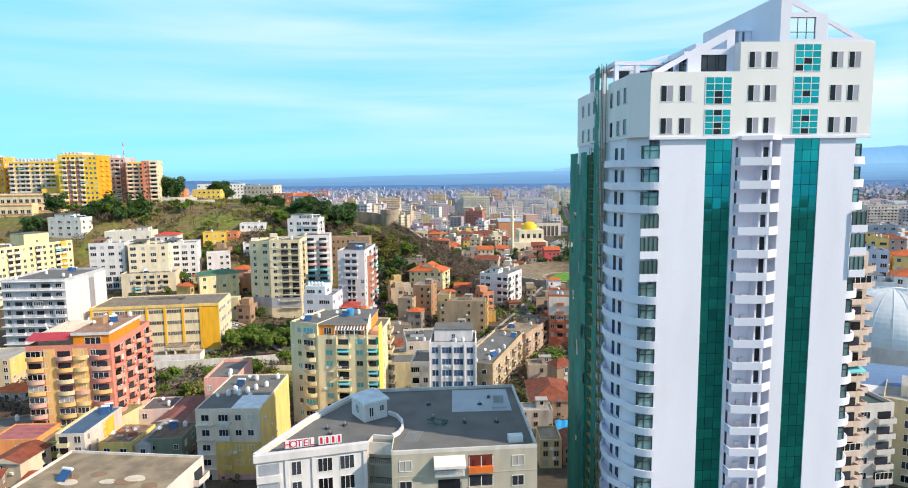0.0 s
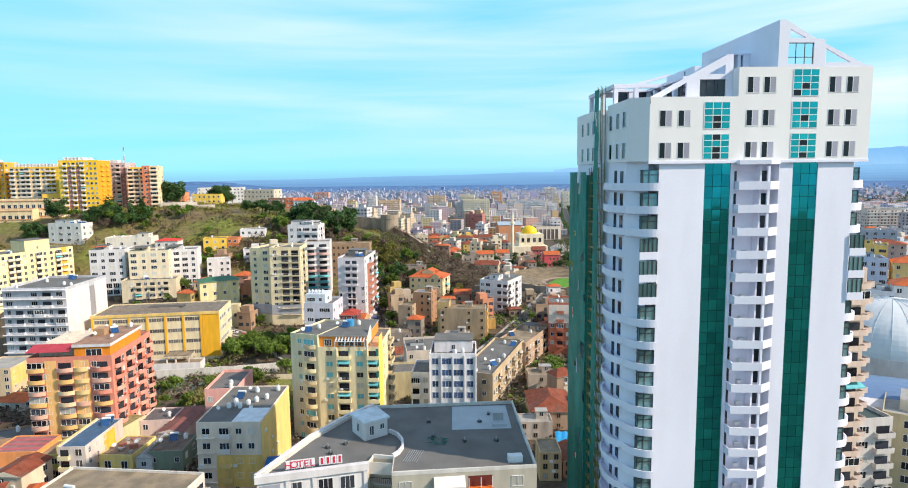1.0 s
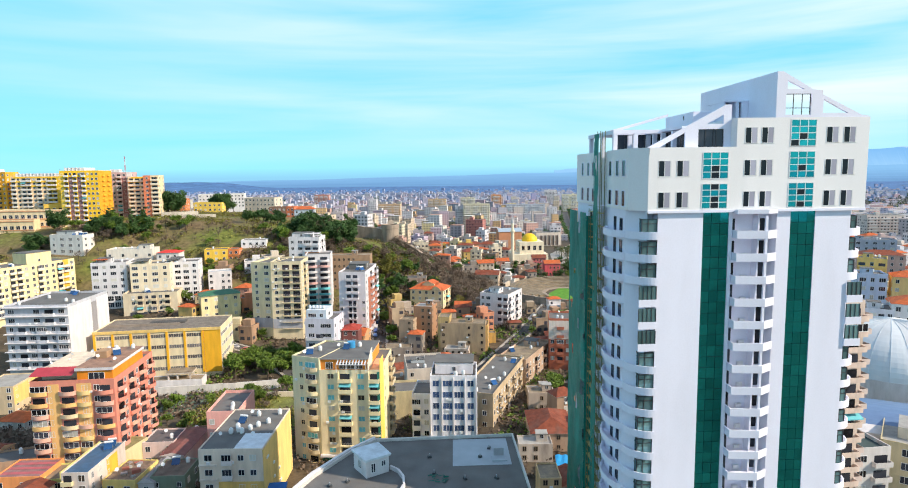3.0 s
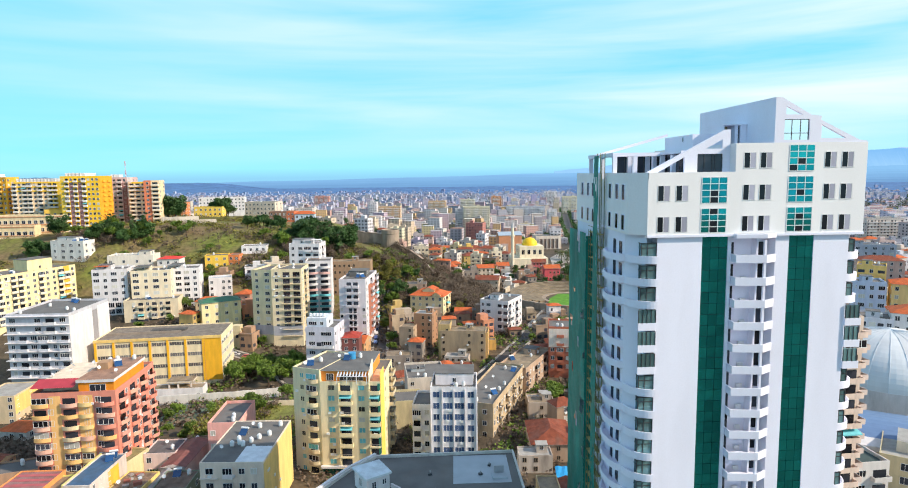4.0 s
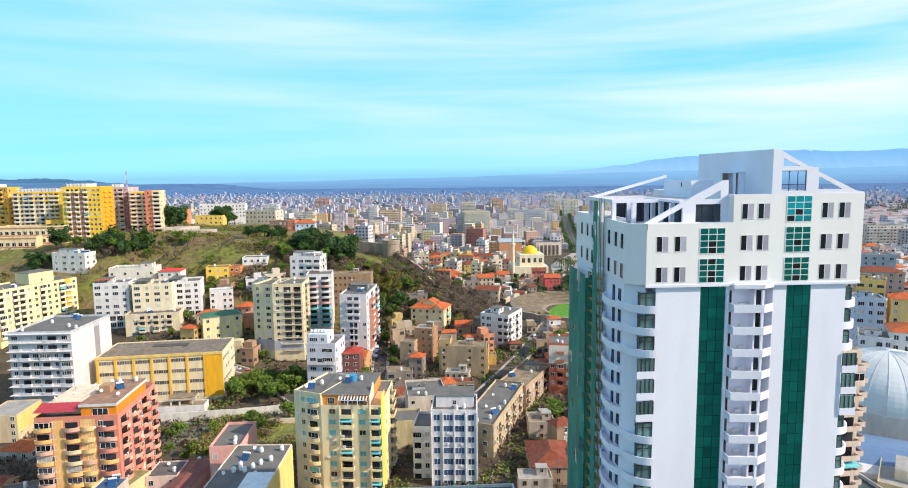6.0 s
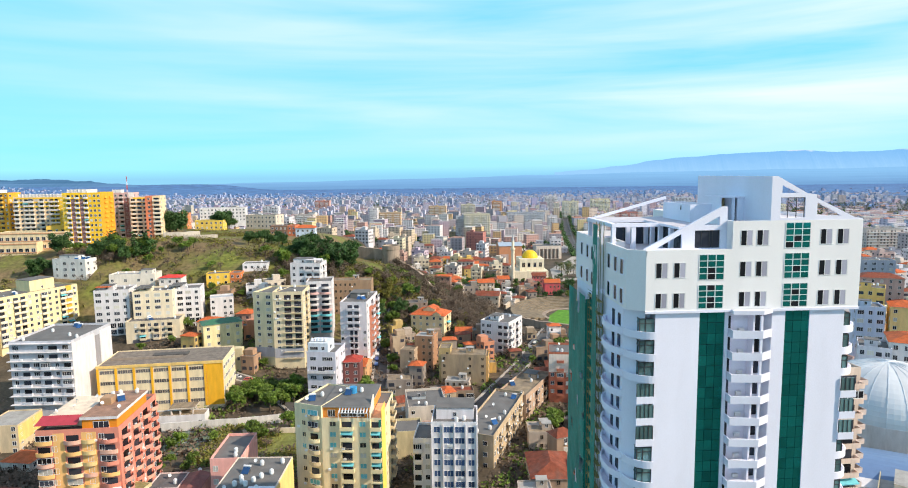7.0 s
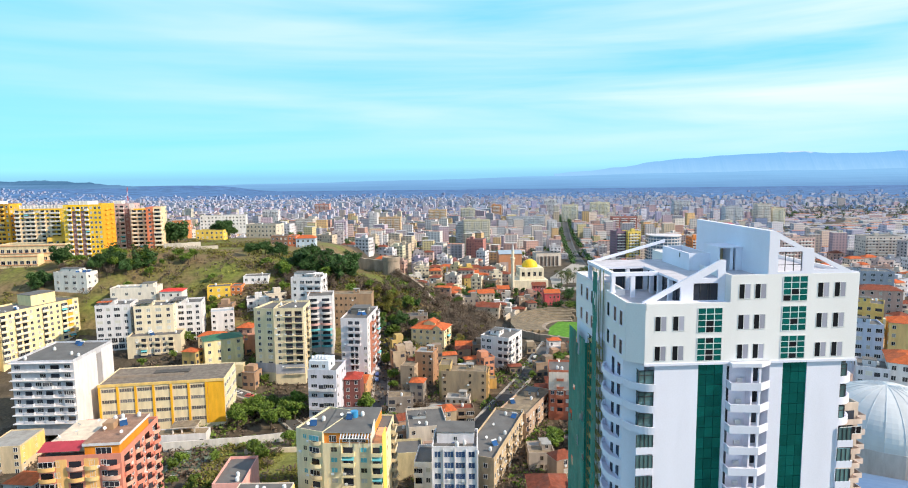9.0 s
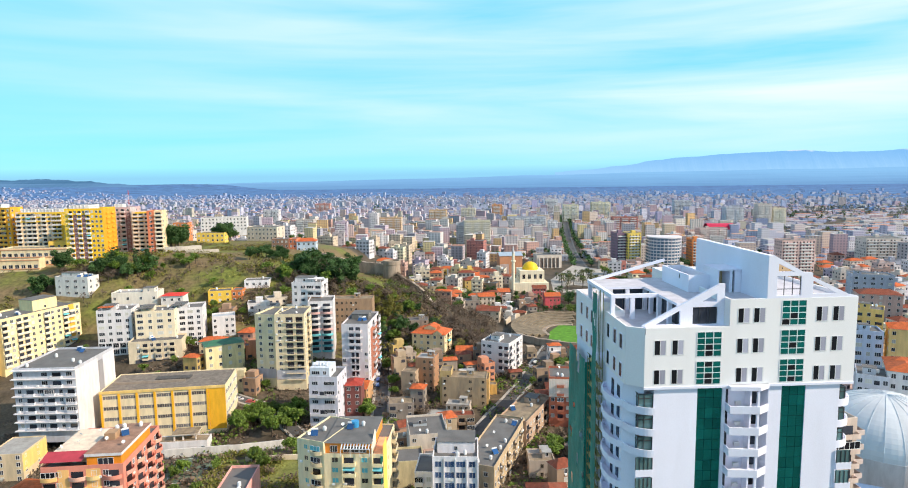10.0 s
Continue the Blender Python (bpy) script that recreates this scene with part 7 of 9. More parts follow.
# haze is painted into MIDWALL, FARTHEST and FARTHER: bluer tones with distance
MIDWALL = windowed("haze_tinted_far_facade", [(0.48, 0.47, 0.56), (0.53, 0.48, 0.48), (0.46, 0.33, 0.36), (0.57, 0.58, 0.71), (0.37, 0.37, 0.49), (0.53, 0.42, 0.36), (0.55, 0.56, 0.68), (0.53, 0.49, 0.40), (0.42, 0.39, 0.56), (0.52, 0.47, 0.56), (0.35, 0.39, 0.56), (0.57, 0.57, 0.63)], 3.1, 3.4, (0.15, 0.15, 0.22))
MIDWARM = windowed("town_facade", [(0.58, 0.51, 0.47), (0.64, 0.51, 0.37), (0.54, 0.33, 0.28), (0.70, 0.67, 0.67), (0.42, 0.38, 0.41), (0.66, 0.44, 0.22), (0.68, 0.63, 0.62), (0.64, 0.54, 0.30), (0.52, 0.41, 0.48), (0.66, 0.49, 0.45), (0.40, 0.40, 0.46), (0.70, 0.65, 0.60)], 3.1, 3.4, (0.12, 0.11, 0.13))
FARTHEST = windowed("haze_tinted_farthest_facade", [(0.24, 0.32, 0.48), (0.30, 0.35, 0.50), (0.22, 0.30, 0.46), (0.36, 0.40, 0.53), (0.30, 0.31, 0.44)], 30.0, 50.0, (0.22, 0.28, 0.42))
FARTHER = windowed("haze_tinted_distant_facade", [(0.40, 0.41, 0.50), (0.48, 0.40, 0.43), (0.33, 0.36, 0.46), (0.50, 0.50, 0.57), (0.30, 0.34, 0.44), (0.46, 0.38, 0.41), (0.46, 0.44, 0.45)], 3.4, 5.0, (0.22, 0.23, 0.31))
crng = random.Random(5)
TAKEN = [(171, 650, 22), (-73, 397, 10), (58, 571, 24), (0, 560, 24), (23.5, 508, 22), (70, 530, 42), (-231, 600, 20)]          # circles that far buildings keep clear of


def clear(x, y, r):
    return all((x - a) ** 2 + (y - b) ** 2 > (r + c) ** 2 for a, b, c in TAKEN)


def city_box(m, x, y, w, d, h, yaw, wall, z=None):
    """One building with a roof hut, as part of a joined mesh."""
    c, s = math.cos(yaw), math.sin(yaw)
    z = height(x, y) if z is None else z
    k = len(m.v)
    for zz in (z - 4, z + h):
        for a, b in ((-w / 2, -d / 2), (w / 2, -d / 2), (w / 2, d / 2), (-w / 2, d / 2)):
            m.v.append((x + a * c - b * s, y + a * s + b * c, zz))
    # roofs in the two farthest tones carry the painted haze too
    i, j = m.slot(wall), m.slot(wall if wall in (FARTHER, FARTHEST) else CITYROOF)
    for q, t in (((0, 1, 5, 4), i), ((1, 2, 6, 5), i), ((2, 3, 7, 6), i), ((3, 0, 4, 7), i), ((4, 5, 6, 7), j)):
        m.f.append(tuple(k + a for a in q))
        m.mi.append(t)


def in_view(x, y):
    return -0.88 * y - 40 < x < 0.74 * y + 60


LESSER = Mesh()          # small far houses past the first hundreds, joined


def part_or_join(name, m, t, place, kind="", label=""):
    if t is not None:
        return part(name, m, t, kind=kind, label=label)
    k = len(LESSER.v)
    LESSER.v += [tuple(place @ Vector(p)) for p in m.v]
    LESSER.f += [tuple(k + a for a in f) for f in m.f]
    slots = [LESSER.slot(mat) for mat in m.mats]
    LESSER.mi += [slots[i] for i in m.mi]


def city_house(x, y, w, d, floors, yaw, wall, roof=None, group="", name="apartment_block", label="plain painted apartment block in the far town", joined=False, band=None):
    """A town building seen from afar: walls, roof, and its many small openings."""
    z, fh = height(x, y), 3.05
    h = floors * fh + 0.6
    place = pose(x, y, z, 0, 0, math.degrees(yaw))
    t = None if joined else thing(name, place, label, "building", group)
    m = Mesh()
    m.box(-w / 2, w / 2, -d / 2, d / 2, -4, h, wall)
    part_or_join("wall", m, t, place)
    m = Mesh()
    if roof is None:
        a, b = w / 2 + 0.15, d / 2 + 0.15
        for k, z0 in ((0, h), (0, h + 0.6), (0.25, h + 0.6), (0.25, h + 0.1)):
            m.v += [(-a + k, -b + k, z0), (a - k, -b + k, z0), (a - k, b - k, z0), (-a + k, b - k, z0)]
        m.mats = [wall, ROOFGREY]
        for k in range(3):
            for q in range(4):
                m.f.append((k * 4 + q, k * 4 + (q + 1) % 4, k * 4 + 4 + (q + 1) % 4, k * 4 + 4 + q))
        m.f.append((12, 13, 14, 15))
        m.mi = [0] * 12 + [1]
        for _ in range(crng.randint(0, 3) if joined else 0):
            tx, ty = crng.uniform(-w / 2 + 1, w / 2 - 1), crng.uniform(-d / 2 + 1, d / 2 - 1)
            cylinder(m, tx, ty, h + 0.1, h + 1.6, 0.55, TANK, 8)
        hx, hy = crng.uniform(-w / 4, w / 4), crng.uniform(-d / 4, d / 4)
        part_or_join("roof", m, t, place)
        m = Mesh()
        m.box(hx - 2, hx + 2, hy - 2, hy + 2, h + 0.1, h + 2.8, wall)
        part_or_join("roof_hut", m, t, place)
    else:
        o, r = 0.5, min(w, d) * 0.22
        a = [(-w / 2 - o, -d / 2 - o, h), (w / 2 + o, -d / 2 - o, h), (w / 2 + o, d / 2 + o, h), (-w / 2 - o, d / 2 + o, h)]
        q = min(w, d) * 0.45
        b = [(-w / 2 + q, 0, h + r), (w / 2 - q, 0, h + r)] if w >= d else [(0, -d / 2 + q, h + r), (0, d / 2 - q, h + r)]
        if w >= d:
            fs = [[a[0], a[1], b[1], b[0]], [a[2], a[3], b[0], b[1]], [a[1], a[2], b[1]], [a[3], a[0], b[0]]]
        else:
            fs = [[a[1], a[2], b[1], b[0]], [a[3], a[0], b[0], b[1]], [a[0], a[1], b[0]], [a[2], a[3], b[1]]]
        for f in fs:
            m.face(f, roof)
        part_or_join("roof", m, t, place)
    if band is not None:
        m = Mesh()
        cells = max(1, int(w / 12))
        for k in range(1, floors):
            for c in range(cells):
                x0 = -w / 2 + (c + 0.12) * w / cells
                m.box(x0, x0 + 0.72 * w / cells, -d / 2 - 1.0, -d / 2, k * fh - 0.1, k * fh + 0.95, band)
            m.box(w / 2, w / 2 + 0.9, -d * 0.3, d * 0.1, k * fh - 0.1, k * fh + 0.95, band)
        part_or_join("balcony", m, t, place, "stuff", "rows of pale balconies")
    m = Mesh()
    style, wide, drop = crng.random(), crng.uniform(0.45, 0.8), crng.uniform(0.05, 0.3)
    for s in range(4):
        length = w if s % 2 == 0 else d
        off = d / 2 if s % 2 == 0 else w / 2
        if s == 2:
            continue
        turn = Matrix.Rotation(s * math.pi / 2, 3, "Z")
        n = max(2, int(length / 3.1))
        cell = length / n
        for k in range(floors):
            if style < 0.3 and s == 0:
                z0 = k * fh
                pts = [(-length / 2 + 0.8, -off - 0.9, z0), (length / 2 - 0.8, -off - 0.9, z0), (length / 2 - 0.8, -off - 0.9, z0 + 1.0), (-length / 2 + 0.8, -off - 0.9, z0 + 1.0)]
                m.face([tuple(turn @ Vector(p)) for p in pts], wall)
                pts = [(-length / 2 + 0.8, -off - 0.9, z0 + 1.0), (length / 2 - 0.8, -off - 0.9, z0 + 1.0), (length / 2 - 0.8, -off, z0 + 1.0), (-length / 2 + 0.8, -off, z0 + 1.0)]
                m.face([tuple(turn @ Vector(p)) for p in pts], wall)
            for i in range(n):
                if crng.random() < drop:
                    continue
                x0 = -length / 2 + (i + 0.5) * cell
                g = wide if (i + k) % 3 else wide + 0.3
                z0 = k * fh + 0.9
                pts = [(x0 - g, -off - 0.04, z0), (x0 + g, -off - 0.04, z0), (x0 + g, -off - 0.04, z0 + 1.5), (x0 - g, -off - 0.04, z0 + 1.5)]
                m.face([tuple(turn @ Vector(p)) for p in pts], CITYGLASS)
    part_or_join("glazing", m, t, place, "stuff", "rows of small dark windows")
    TAKEN.append((x, y, max(w, d) * 0.6))
    return t


# ---------------------------------------------------------------- castle, mosque, square
fort = thing("castle_tower", pose(-73, 397, 39.6), "round stone castle tower with a ruined top", "tower")
m = Mesh()
rings = [(6.3, -8), (6.0, 0), (5.8, 5), (5.6, 10.2), (5.9, 10.4), (5.9, 13.0), (5.1, 13.0), (5.1, 11.8)]
k = 28
for r, z in rings:
    for i in range(k):
        a = 2 * math.pi * i / k
        q = r + 0.12 * noise.noise((math.cos(a) * 3, math.sin(a) * 3, z * 0.7))
        m.v.append((q * math.cos(a), q * math.sin(a), z + (0.35 * noise.noise((a * 3, z, 1)) if z > 13 else 0)))
for j in range(len(rings) - 1):
    for i in range(k):
        b = (i + 1) % k
        m.f.append((j * k + i, j * k + b, (j + 1) * k + b, (j + 1) * k + i))
m.f.append(tuple((len(rings) - 1) * k + i for i in range(k)))
m.mats, m.mi = [STONE], [0] * len(m.f)
part("wall", m, fort)


def stone_wall(name, label, pts, thick, tall, mat=STONE):
    """A weathered wall that follows the ground, with an uneven top."""
    m, line = Mesh(), []
    for (x0, y0), (x1, y1) in zip(pts, pts[1:]):
        n = max(1, int(math.hypot(x1 - x0, y1 - y0) / 2.5))
        line += [(x0 + (x1 - x0) * i / n, y0 + (y1 - y0) * i / n) for i in range(n)]
    line.append(pts[-1])
    for i, (x, y) in enumerate(line):
        a, b = line[max(0, i - 1)], line[min(len(line) - 1, i + 1)]
        l = math.hypot(b[0] - a[0], b[1] - a[1])
        nx, ny = -(b[1] - a[1]) / l * thick / 2, (b[0] - a[0]) / l * thick / 2
        z = height(x, y)
        t = z + tall * (1 + 0.12 * noise.noise((x / 4, y / 4, 2)))
        m.v += [(x - nx, y - ny, z - 4), (x - nx, y - ny, t), (x + nx, y + ny, t), (x + nx, y + ny, z - 4)]
    for i in range(len(line) - 1):
        for q in range(3):
            m.f.append((i * 4 + q, i * 4 + q + 4, i * 4 + q + 5, i * 4 + q + 1))
            m.mi.append(0)
    m.mats = [mat]
    solid(name, m, label, "wall")


stone_wall("castle_wall", "old brown stone castle wall along the hill", [(-128, 408), (-104, 404), (-78, 399)], 2.0, 8)
stone_wall("castle_wall", "old stone castle wall running down the slope", [(-69, 394), (-58, 385), (-49, 377)], 1.6, 5.5)
stone_wall("retaining_wall", "pale low retaining wall on the hilltop", [(-230, 398), (-219, 402), (-209.5, 409)], 0.8, 3.6, paint((0.60, 0.56, 0.50), 0.4))
stone_wall("retaining_wall", "pale low retaining wall on the hilltop", [(-213, 394), (-203, 396), (-193, 401)], 0.7, 2.2, paint((0.58, 0.53, 0.46), 0.4))
stone_wall("ramp_wall", "pale stair wall beside the castle wall", [(-48, 380), (-44, 372), (-40, 366)], 1.6, 2.8, paint((0.66, 0.61, 0.51)))
stone_wall("school_wall", "white yard wall before the school", [(-126, 208), (-100, 214), (-84, 219)], 0.4, 3.4, paint((0.72, 0.72, 0.70)))
stone_wall("yard_wall", "pale yard wall beside the gardens", [(-94, 206), (-62, 212)], 0.4, 2.4, paint((0.66, 0.60, 0.48)))

GOLD = material("yellow_dome_paint", (0.82, 0.52, 0.02), rough=0.45, vary=0.06)
mosque = thing("mosque", pose(23.5, 508, 12, 0, 0, 8), "cream mosque with a yellow dome", "mosque")
cream = paint((0.78, 0.72, 0.56), 0.08)
m = Mesh()
m.box(-16, 13, -13, 13, -4, 7.5, cream)
part("lower_hall", m, mosque)
m = Mesh()
m.box(-10, 10, -10, 10, 7.5, 17.1, cream)
part("prayer_hall", m, mosque)
m = Mesh()
for j in range(7):
    a, b = math.pi / 2 * j / 7, math.pi / 2 * (j + 1) / 7
    for i in range(24):
        c, d = 2 * math.pi * i / 24, 2 * math.pi * (i + 1) / 24
        r0, r1 = 6.6 * math.cos(a), 6.6 * math.cos(b)
        z0, z1 = 17.1 + 6.4 * math.sin(a), 17.1 + 6.4 * math.sin(b)
        m.face([(r0 * math.cos(c), r0 * math.sin(c), z0), (r0 * math.cos(d), r0 * math.sin(d), z0), (r1 * math.cos(d), r1 * math.sin(d), z1), (r1 * math.cos(c), r1 * math.sin(c), z1)], GOLD)
part("dome", m, mosque, label="bright yellow dome")
for x in (-7, -2.4, 2.4, 7):
    part("window", window_mesh(2.2, 3.6, GLASS, cream, 1), mosque, pose(x, -10, 10.5))
    part("window", window_mesh(2.0, 3.6, GLASS, cream, 1), mosque, pose(-10, -x, 10.5, 0, 0, -90))
minaret = thing("minaret", pose(9, 481, 12), "slender white minaret with a grey cone top", "minaret")
m = Mesh()
cylinder(m, 0, 0, -3, 27, 1.3, cream, 16)
cylinder(m, 0, 0, 27, 28.2, 2.0, cream, 16)
cylinder(m, 0, 0, 28.2, 34, 1.05, cream, 16)
part("shaft", m, minaret)
m = Mesh()
for i in range(16):
    a, b = 2 * math.pi * i / 16, 2 * math.pi * (i + 1) / 16
    m.face([(1.25 * math.cos(a), 1.25 * math.sin(a), 34), (1.25 * math.cos(b), 1.25 * math.sin(b), 34), (0, 0, 41)], paint((0.5, 0.52, 0.55)))
part("cone", m, minaret)
mus = Block("museum", "low pale museum with a glazed portico", (36, 630), (62, 634), 20, 24, 2, paint((0.66, 0.60, 0.54)), base=9)
panel(mus, "f", 3, 24, 2, 12, material("museum_glass", (0.20, 0.16, 0.14), rough=0.2), 0.1, "glazing")
for i in range(6):
    panel(mus, "f", 2.6 + i * 4.1, 3.3 + i * 4.1, 0, 12, paint((0.72, 0.70, 0.66)), 0.9, "column")
hall2 = Block("hall", "orange hall with a blue-grey sheet roof", (-2, 588), (20, 592), 16, 29, 3, paint((0.56, 0.26, 0.14)), base=9, parapet=0.05)
panel(hall2, "f", 0.2, 9, 0, 12, paint((0.50, 0.40, 0.38)), 0.1, "wall_panel")
hall2.gable(material("blue_grey_sheet", (0.34, 0.42, 0.50), rough=0.5), 3, hip=False)
m = Mesh()
sq = [(42, 492), (94, 499), (104, 606), (74, 640), (60, 600), (44, 552)]
m.prism(sq, 11.6, 12.1, PAVING)
solid("pavement_square", m, "pale paved square with palms", "pavement", kind="structure")
m = Mesh()
m.prism([(25, 334), (46, 334), (54, 382), (36, 384), (29, 368)], 11, 12.5, material("lawn_grass", (0.10, 0.25, 0.02), vary=0.3, scale=0.4))
solid("lawn", m, "bright green lawn beside the theatre ruin", "lawn", kind="structure")
# ruined theatre: a worn earth bank in low stone tiers round the lawn
EARTH = material("trodden_earth", (0.225, 0.175, 0.115), vary=0.3, scale=0.25, stain=0.3, bump=0.5, fine=3.0)
for i in range(9):
    m = Mesh()
    r0, r1 = 13 + i * 2.4, 15.4 + i * 2.4
    out, inn = arc(40, 370, r1, r1 * 1.2, 70 + 3 * (i % 3), 212 - 4 * (i % 2), 22), arc(40, 370, r0, r0 * 1.2, 70 + 3 * (i % 3), 212 - 4 * (i % 2), 22)
    m.prism(out + inn[::-1], 9, 12.6 + i * 0.4, STONE if i == 0 else EARTH)
    solid("theatre_tier", m, "worn earth and stone tier of the ruined theatre", "ruin", group="theatre tiers")
stone_wall("theatre_wall", "old brown stone wall of the ruined theatre", [(8, 352), (22, 340), (34, 333), (46, 331)], 1.6, 4.0)
stone_wall("theatre_wall", "pale stone wall along the theatre's upper edge", [(2, 384), (6, 398), (18, 412)], 1.2, 3.5, paint((0.56, 0.50, 0.40)))
# houses on the ridge behind
for A, B, D, top, fl_, col, lab, roof in (
        ((-237, 456), (-216, 459), 10, 65.5, 2, (0.82, 0.60, 0.12), "bright yellow two-storey house on the ridge", None),
        ((-207, 481), (-181, 478), 14, 68, 3, (0.62, 0.56, 0.48), "grey-beige block on the ridge", None),
        ((-171, 440), (-158.2, 440), 10, 62.5, 3, (0.30, 0.18, 0.13), "unfinished brick frame house", None),
        ((-158, 440.5), (-152.2, 440.5), 10, 62.5, 3, (0.62, 0.20, 0.10), "orange-red rendered wing of a house", None),
        ((-152, 440), (-138, 442), 9, 60.5, 2, (0.50, 0.62, 0.76), "pale blue house with a red roof", TILE),
        ((-188, 362), (-174, 366), 8, 46.5, 2, (0.78, 0.76, 0.76), "small white house on the hillside", None),
        ((-152, 345), (-138, 348), 9, 48, 2, (0.76, 0.77, 0.80), "white house with a pale sheet roof on the slope", None),
        ((-168, 332), (-156, 336), 9, 44, 3, (0.82, 0.55, 0.08), "yellow and orange house on the slope", None),
        ((-156, 336), (-150, 337), 9, 44, 3, (0.66, 0.22, 0.08), "orange house wing on the slope", None),
        ((-300, 588), (-258, 600), 14, 68, 4, (0.74, 0.74, 0.74), "long white block behind the ridge", None),
        ((-322, 575), (-308, 577), 12, 64, 4, (0.66, 0.25, 0.10), "orange house behind the ridge", None)):
    b = block("house", lab, A, B, D, top, fl_, paint(col, 0.12), base=top - fl_ * 3.2 - 1.0, parapet=0.05 if roof else 0.4)
    b.facade("f", "w" * max(2, int(b.w / 3.2)), mixed=0.1)
    b.facade("r", "ww", mixed=0.1)
    if roof:
        b.gable(roof, 2.2)
    else:
        b.clutter("t" if b.w > 10 else "")

# ---------------------------------------------------------------- east side: vaulted hall, blocks and red-roofed houses
VAULT = material("translucent_white_vault", (0.58, 0.60, 0.62), rough=0.3, vary=0.06, scale=0.3, bump=0)
VAULTLIGHT = material("white_vault_band", (0.66, 0.68, 0.70), rough=0.3, vary=0.04, bump=0)
VAULTRIB = material("vault_rib", (0.55, 0.60, 0.66), rough=0.4, bump=0)
vault = thing("domed_hall", pose(121, 196, 5), "large hall under a white ribbed glass dome", "hall")
m = Mesh()
for i in range(72):
    a, b = 2 * math.pi * i / 72, 2 * math.pi * (i + 1) / 72
    for j in range(16):
        c, d = math.pi / 2 * j / 16, math.pi / 2 * (j + 1) / 16
        m.face([(20 * math.cos(u) * math.cos(v), 20 * math.sin(u) * math.cos(v), 19 + 14.5 * math.sin(v)) for u, v in ((a, c), (b, c), (b, d), (a, d))], VAULT if i % 12 > 2 else VAULTLIGHT)
part("dome", m, vault)
for i in range(24):
    m = Mesh()
    a = 2 * math.pi * i / 24
    for j in range(8):
        c, d = math.pi / 2 * j / 8, math.pi / 2 * (j + 1) / 8
        p, q = [(20.1 * math.cos(a) * math.cos(v), 20.1 * math.sin(a) * math.cos(v), 19 + 14.6 * math.sin(v)) for v in (c, d)]
        m.tube(p, q, 0.07, VAULTRIB, 5)
    part("rib", m, vault)
m = Mesh()
cylinder(m, 0, 0, -5, 19, 20.3, paint((0.60, 0.60, 0.62)), 24)
part("wall", m, vault)
low = thing("curved_hall", pose(0, 0, 5), "low hall with a blue-grey metal roof and a broad white rim", "hall")
SHEET = material("blue_grey_metal_roof", (0.16, 0.25, 0.42), rough=0.35, vary=0.06, bump=0, metal=0.2)
m = Mesh()
n = 10
for i in range(n):
    for j in range(n):
        pts = []
        for u, v in ((i, j), (i + 1, j), (i + 1, j + 1), (i, j + 1)):
            s, t = u / n, v / n
            pts.append((84 + 46 * s, 151 - 20 * s + 22 * t, 17.0 + 3.5 * math.sin(math.pi * (0.15 + 0.7 * t))))
        m.face(pts, SHEET)
part("roof", m, low)
m = Mesh()
for i in range(n):
    pts = []
    for u in (i, i + 1):
        s = u / n
        pts.append((84 + 46 * s, 151 - 20 * s))
    (x0, y0), (x1, y1) = pts
    m.face([(x0, y0 - 3.2, 17.6), (x1, y1 - 3.2, 17.6), (x1, y1, 18.7), (x0, y0, 18.7)], white)
    m.face([(x0, y0 - 3.2, 16.4), (x1, y1 - 3.2, 16.4), (x1, y1 - 3.2, 17.6), (x0, y0 - 3.2, 17.6)], white)
part("rim", m, low, label="broad white roof rim")
m = Mesh()
m.prism([(84, 150), (130, 130), (130, 152), (84, 172)], -5, 16.8, paint((0.55, 0.55, 0.56)))
part("wall", m, low)
SITES += [(121, 196, 24), (95, 155, 14), (115, 146, 16)]

ob_ = block("apartment_block", "beige block with open orange-lit balconies", (62, 123.5), (72.4, 125.6), 14, 59, 17, paint((0.66, 0.56, 0.48)), base=5)
ob_.facade("f", "bb", mixed=0.05, out=1.5, bal=paint((0.70, 0.58, 0.50)))
ob_.facade("r", "bbb", mixed=0.0, out=2.0, bal=paint((0.66, 0.57, 0.53)))
eb = block("apartment_block", "grey block with a dark roof and glazed balconies", (70, 129), (83, 131.5), 13, 26, 6, paint((0.60, 0.60, 0.60)), base=5, roof=material("dark_green_roof", (0.06, 0.09, 0.09)))
eb.facade("f", "evb", mixed=0.3)
rb1 = block("apartment_block", "olive-beige block with twin white windows", (85.0, 138.5), (112, 121), 16, 24.6, 6, paint((0.52, 0.46, 0.30)), base=5, roof=CONCRETE)
rb1.facade("f", ".w.w..w.w.", win=(1.5, 1.6), mixed=0)
rb1.facade("l", "w.w.w", win=(1.5, 1.6), mixed=0)
m = Mesh()
m.box(3, 14, 5, 14, rb1.roofz, rb1.roofz + 2.6, paint((0.66, 0.62, 0.50)), CONCRETE)
part("roof_hut", m, rb1.root)
rb1.clutter("tt")

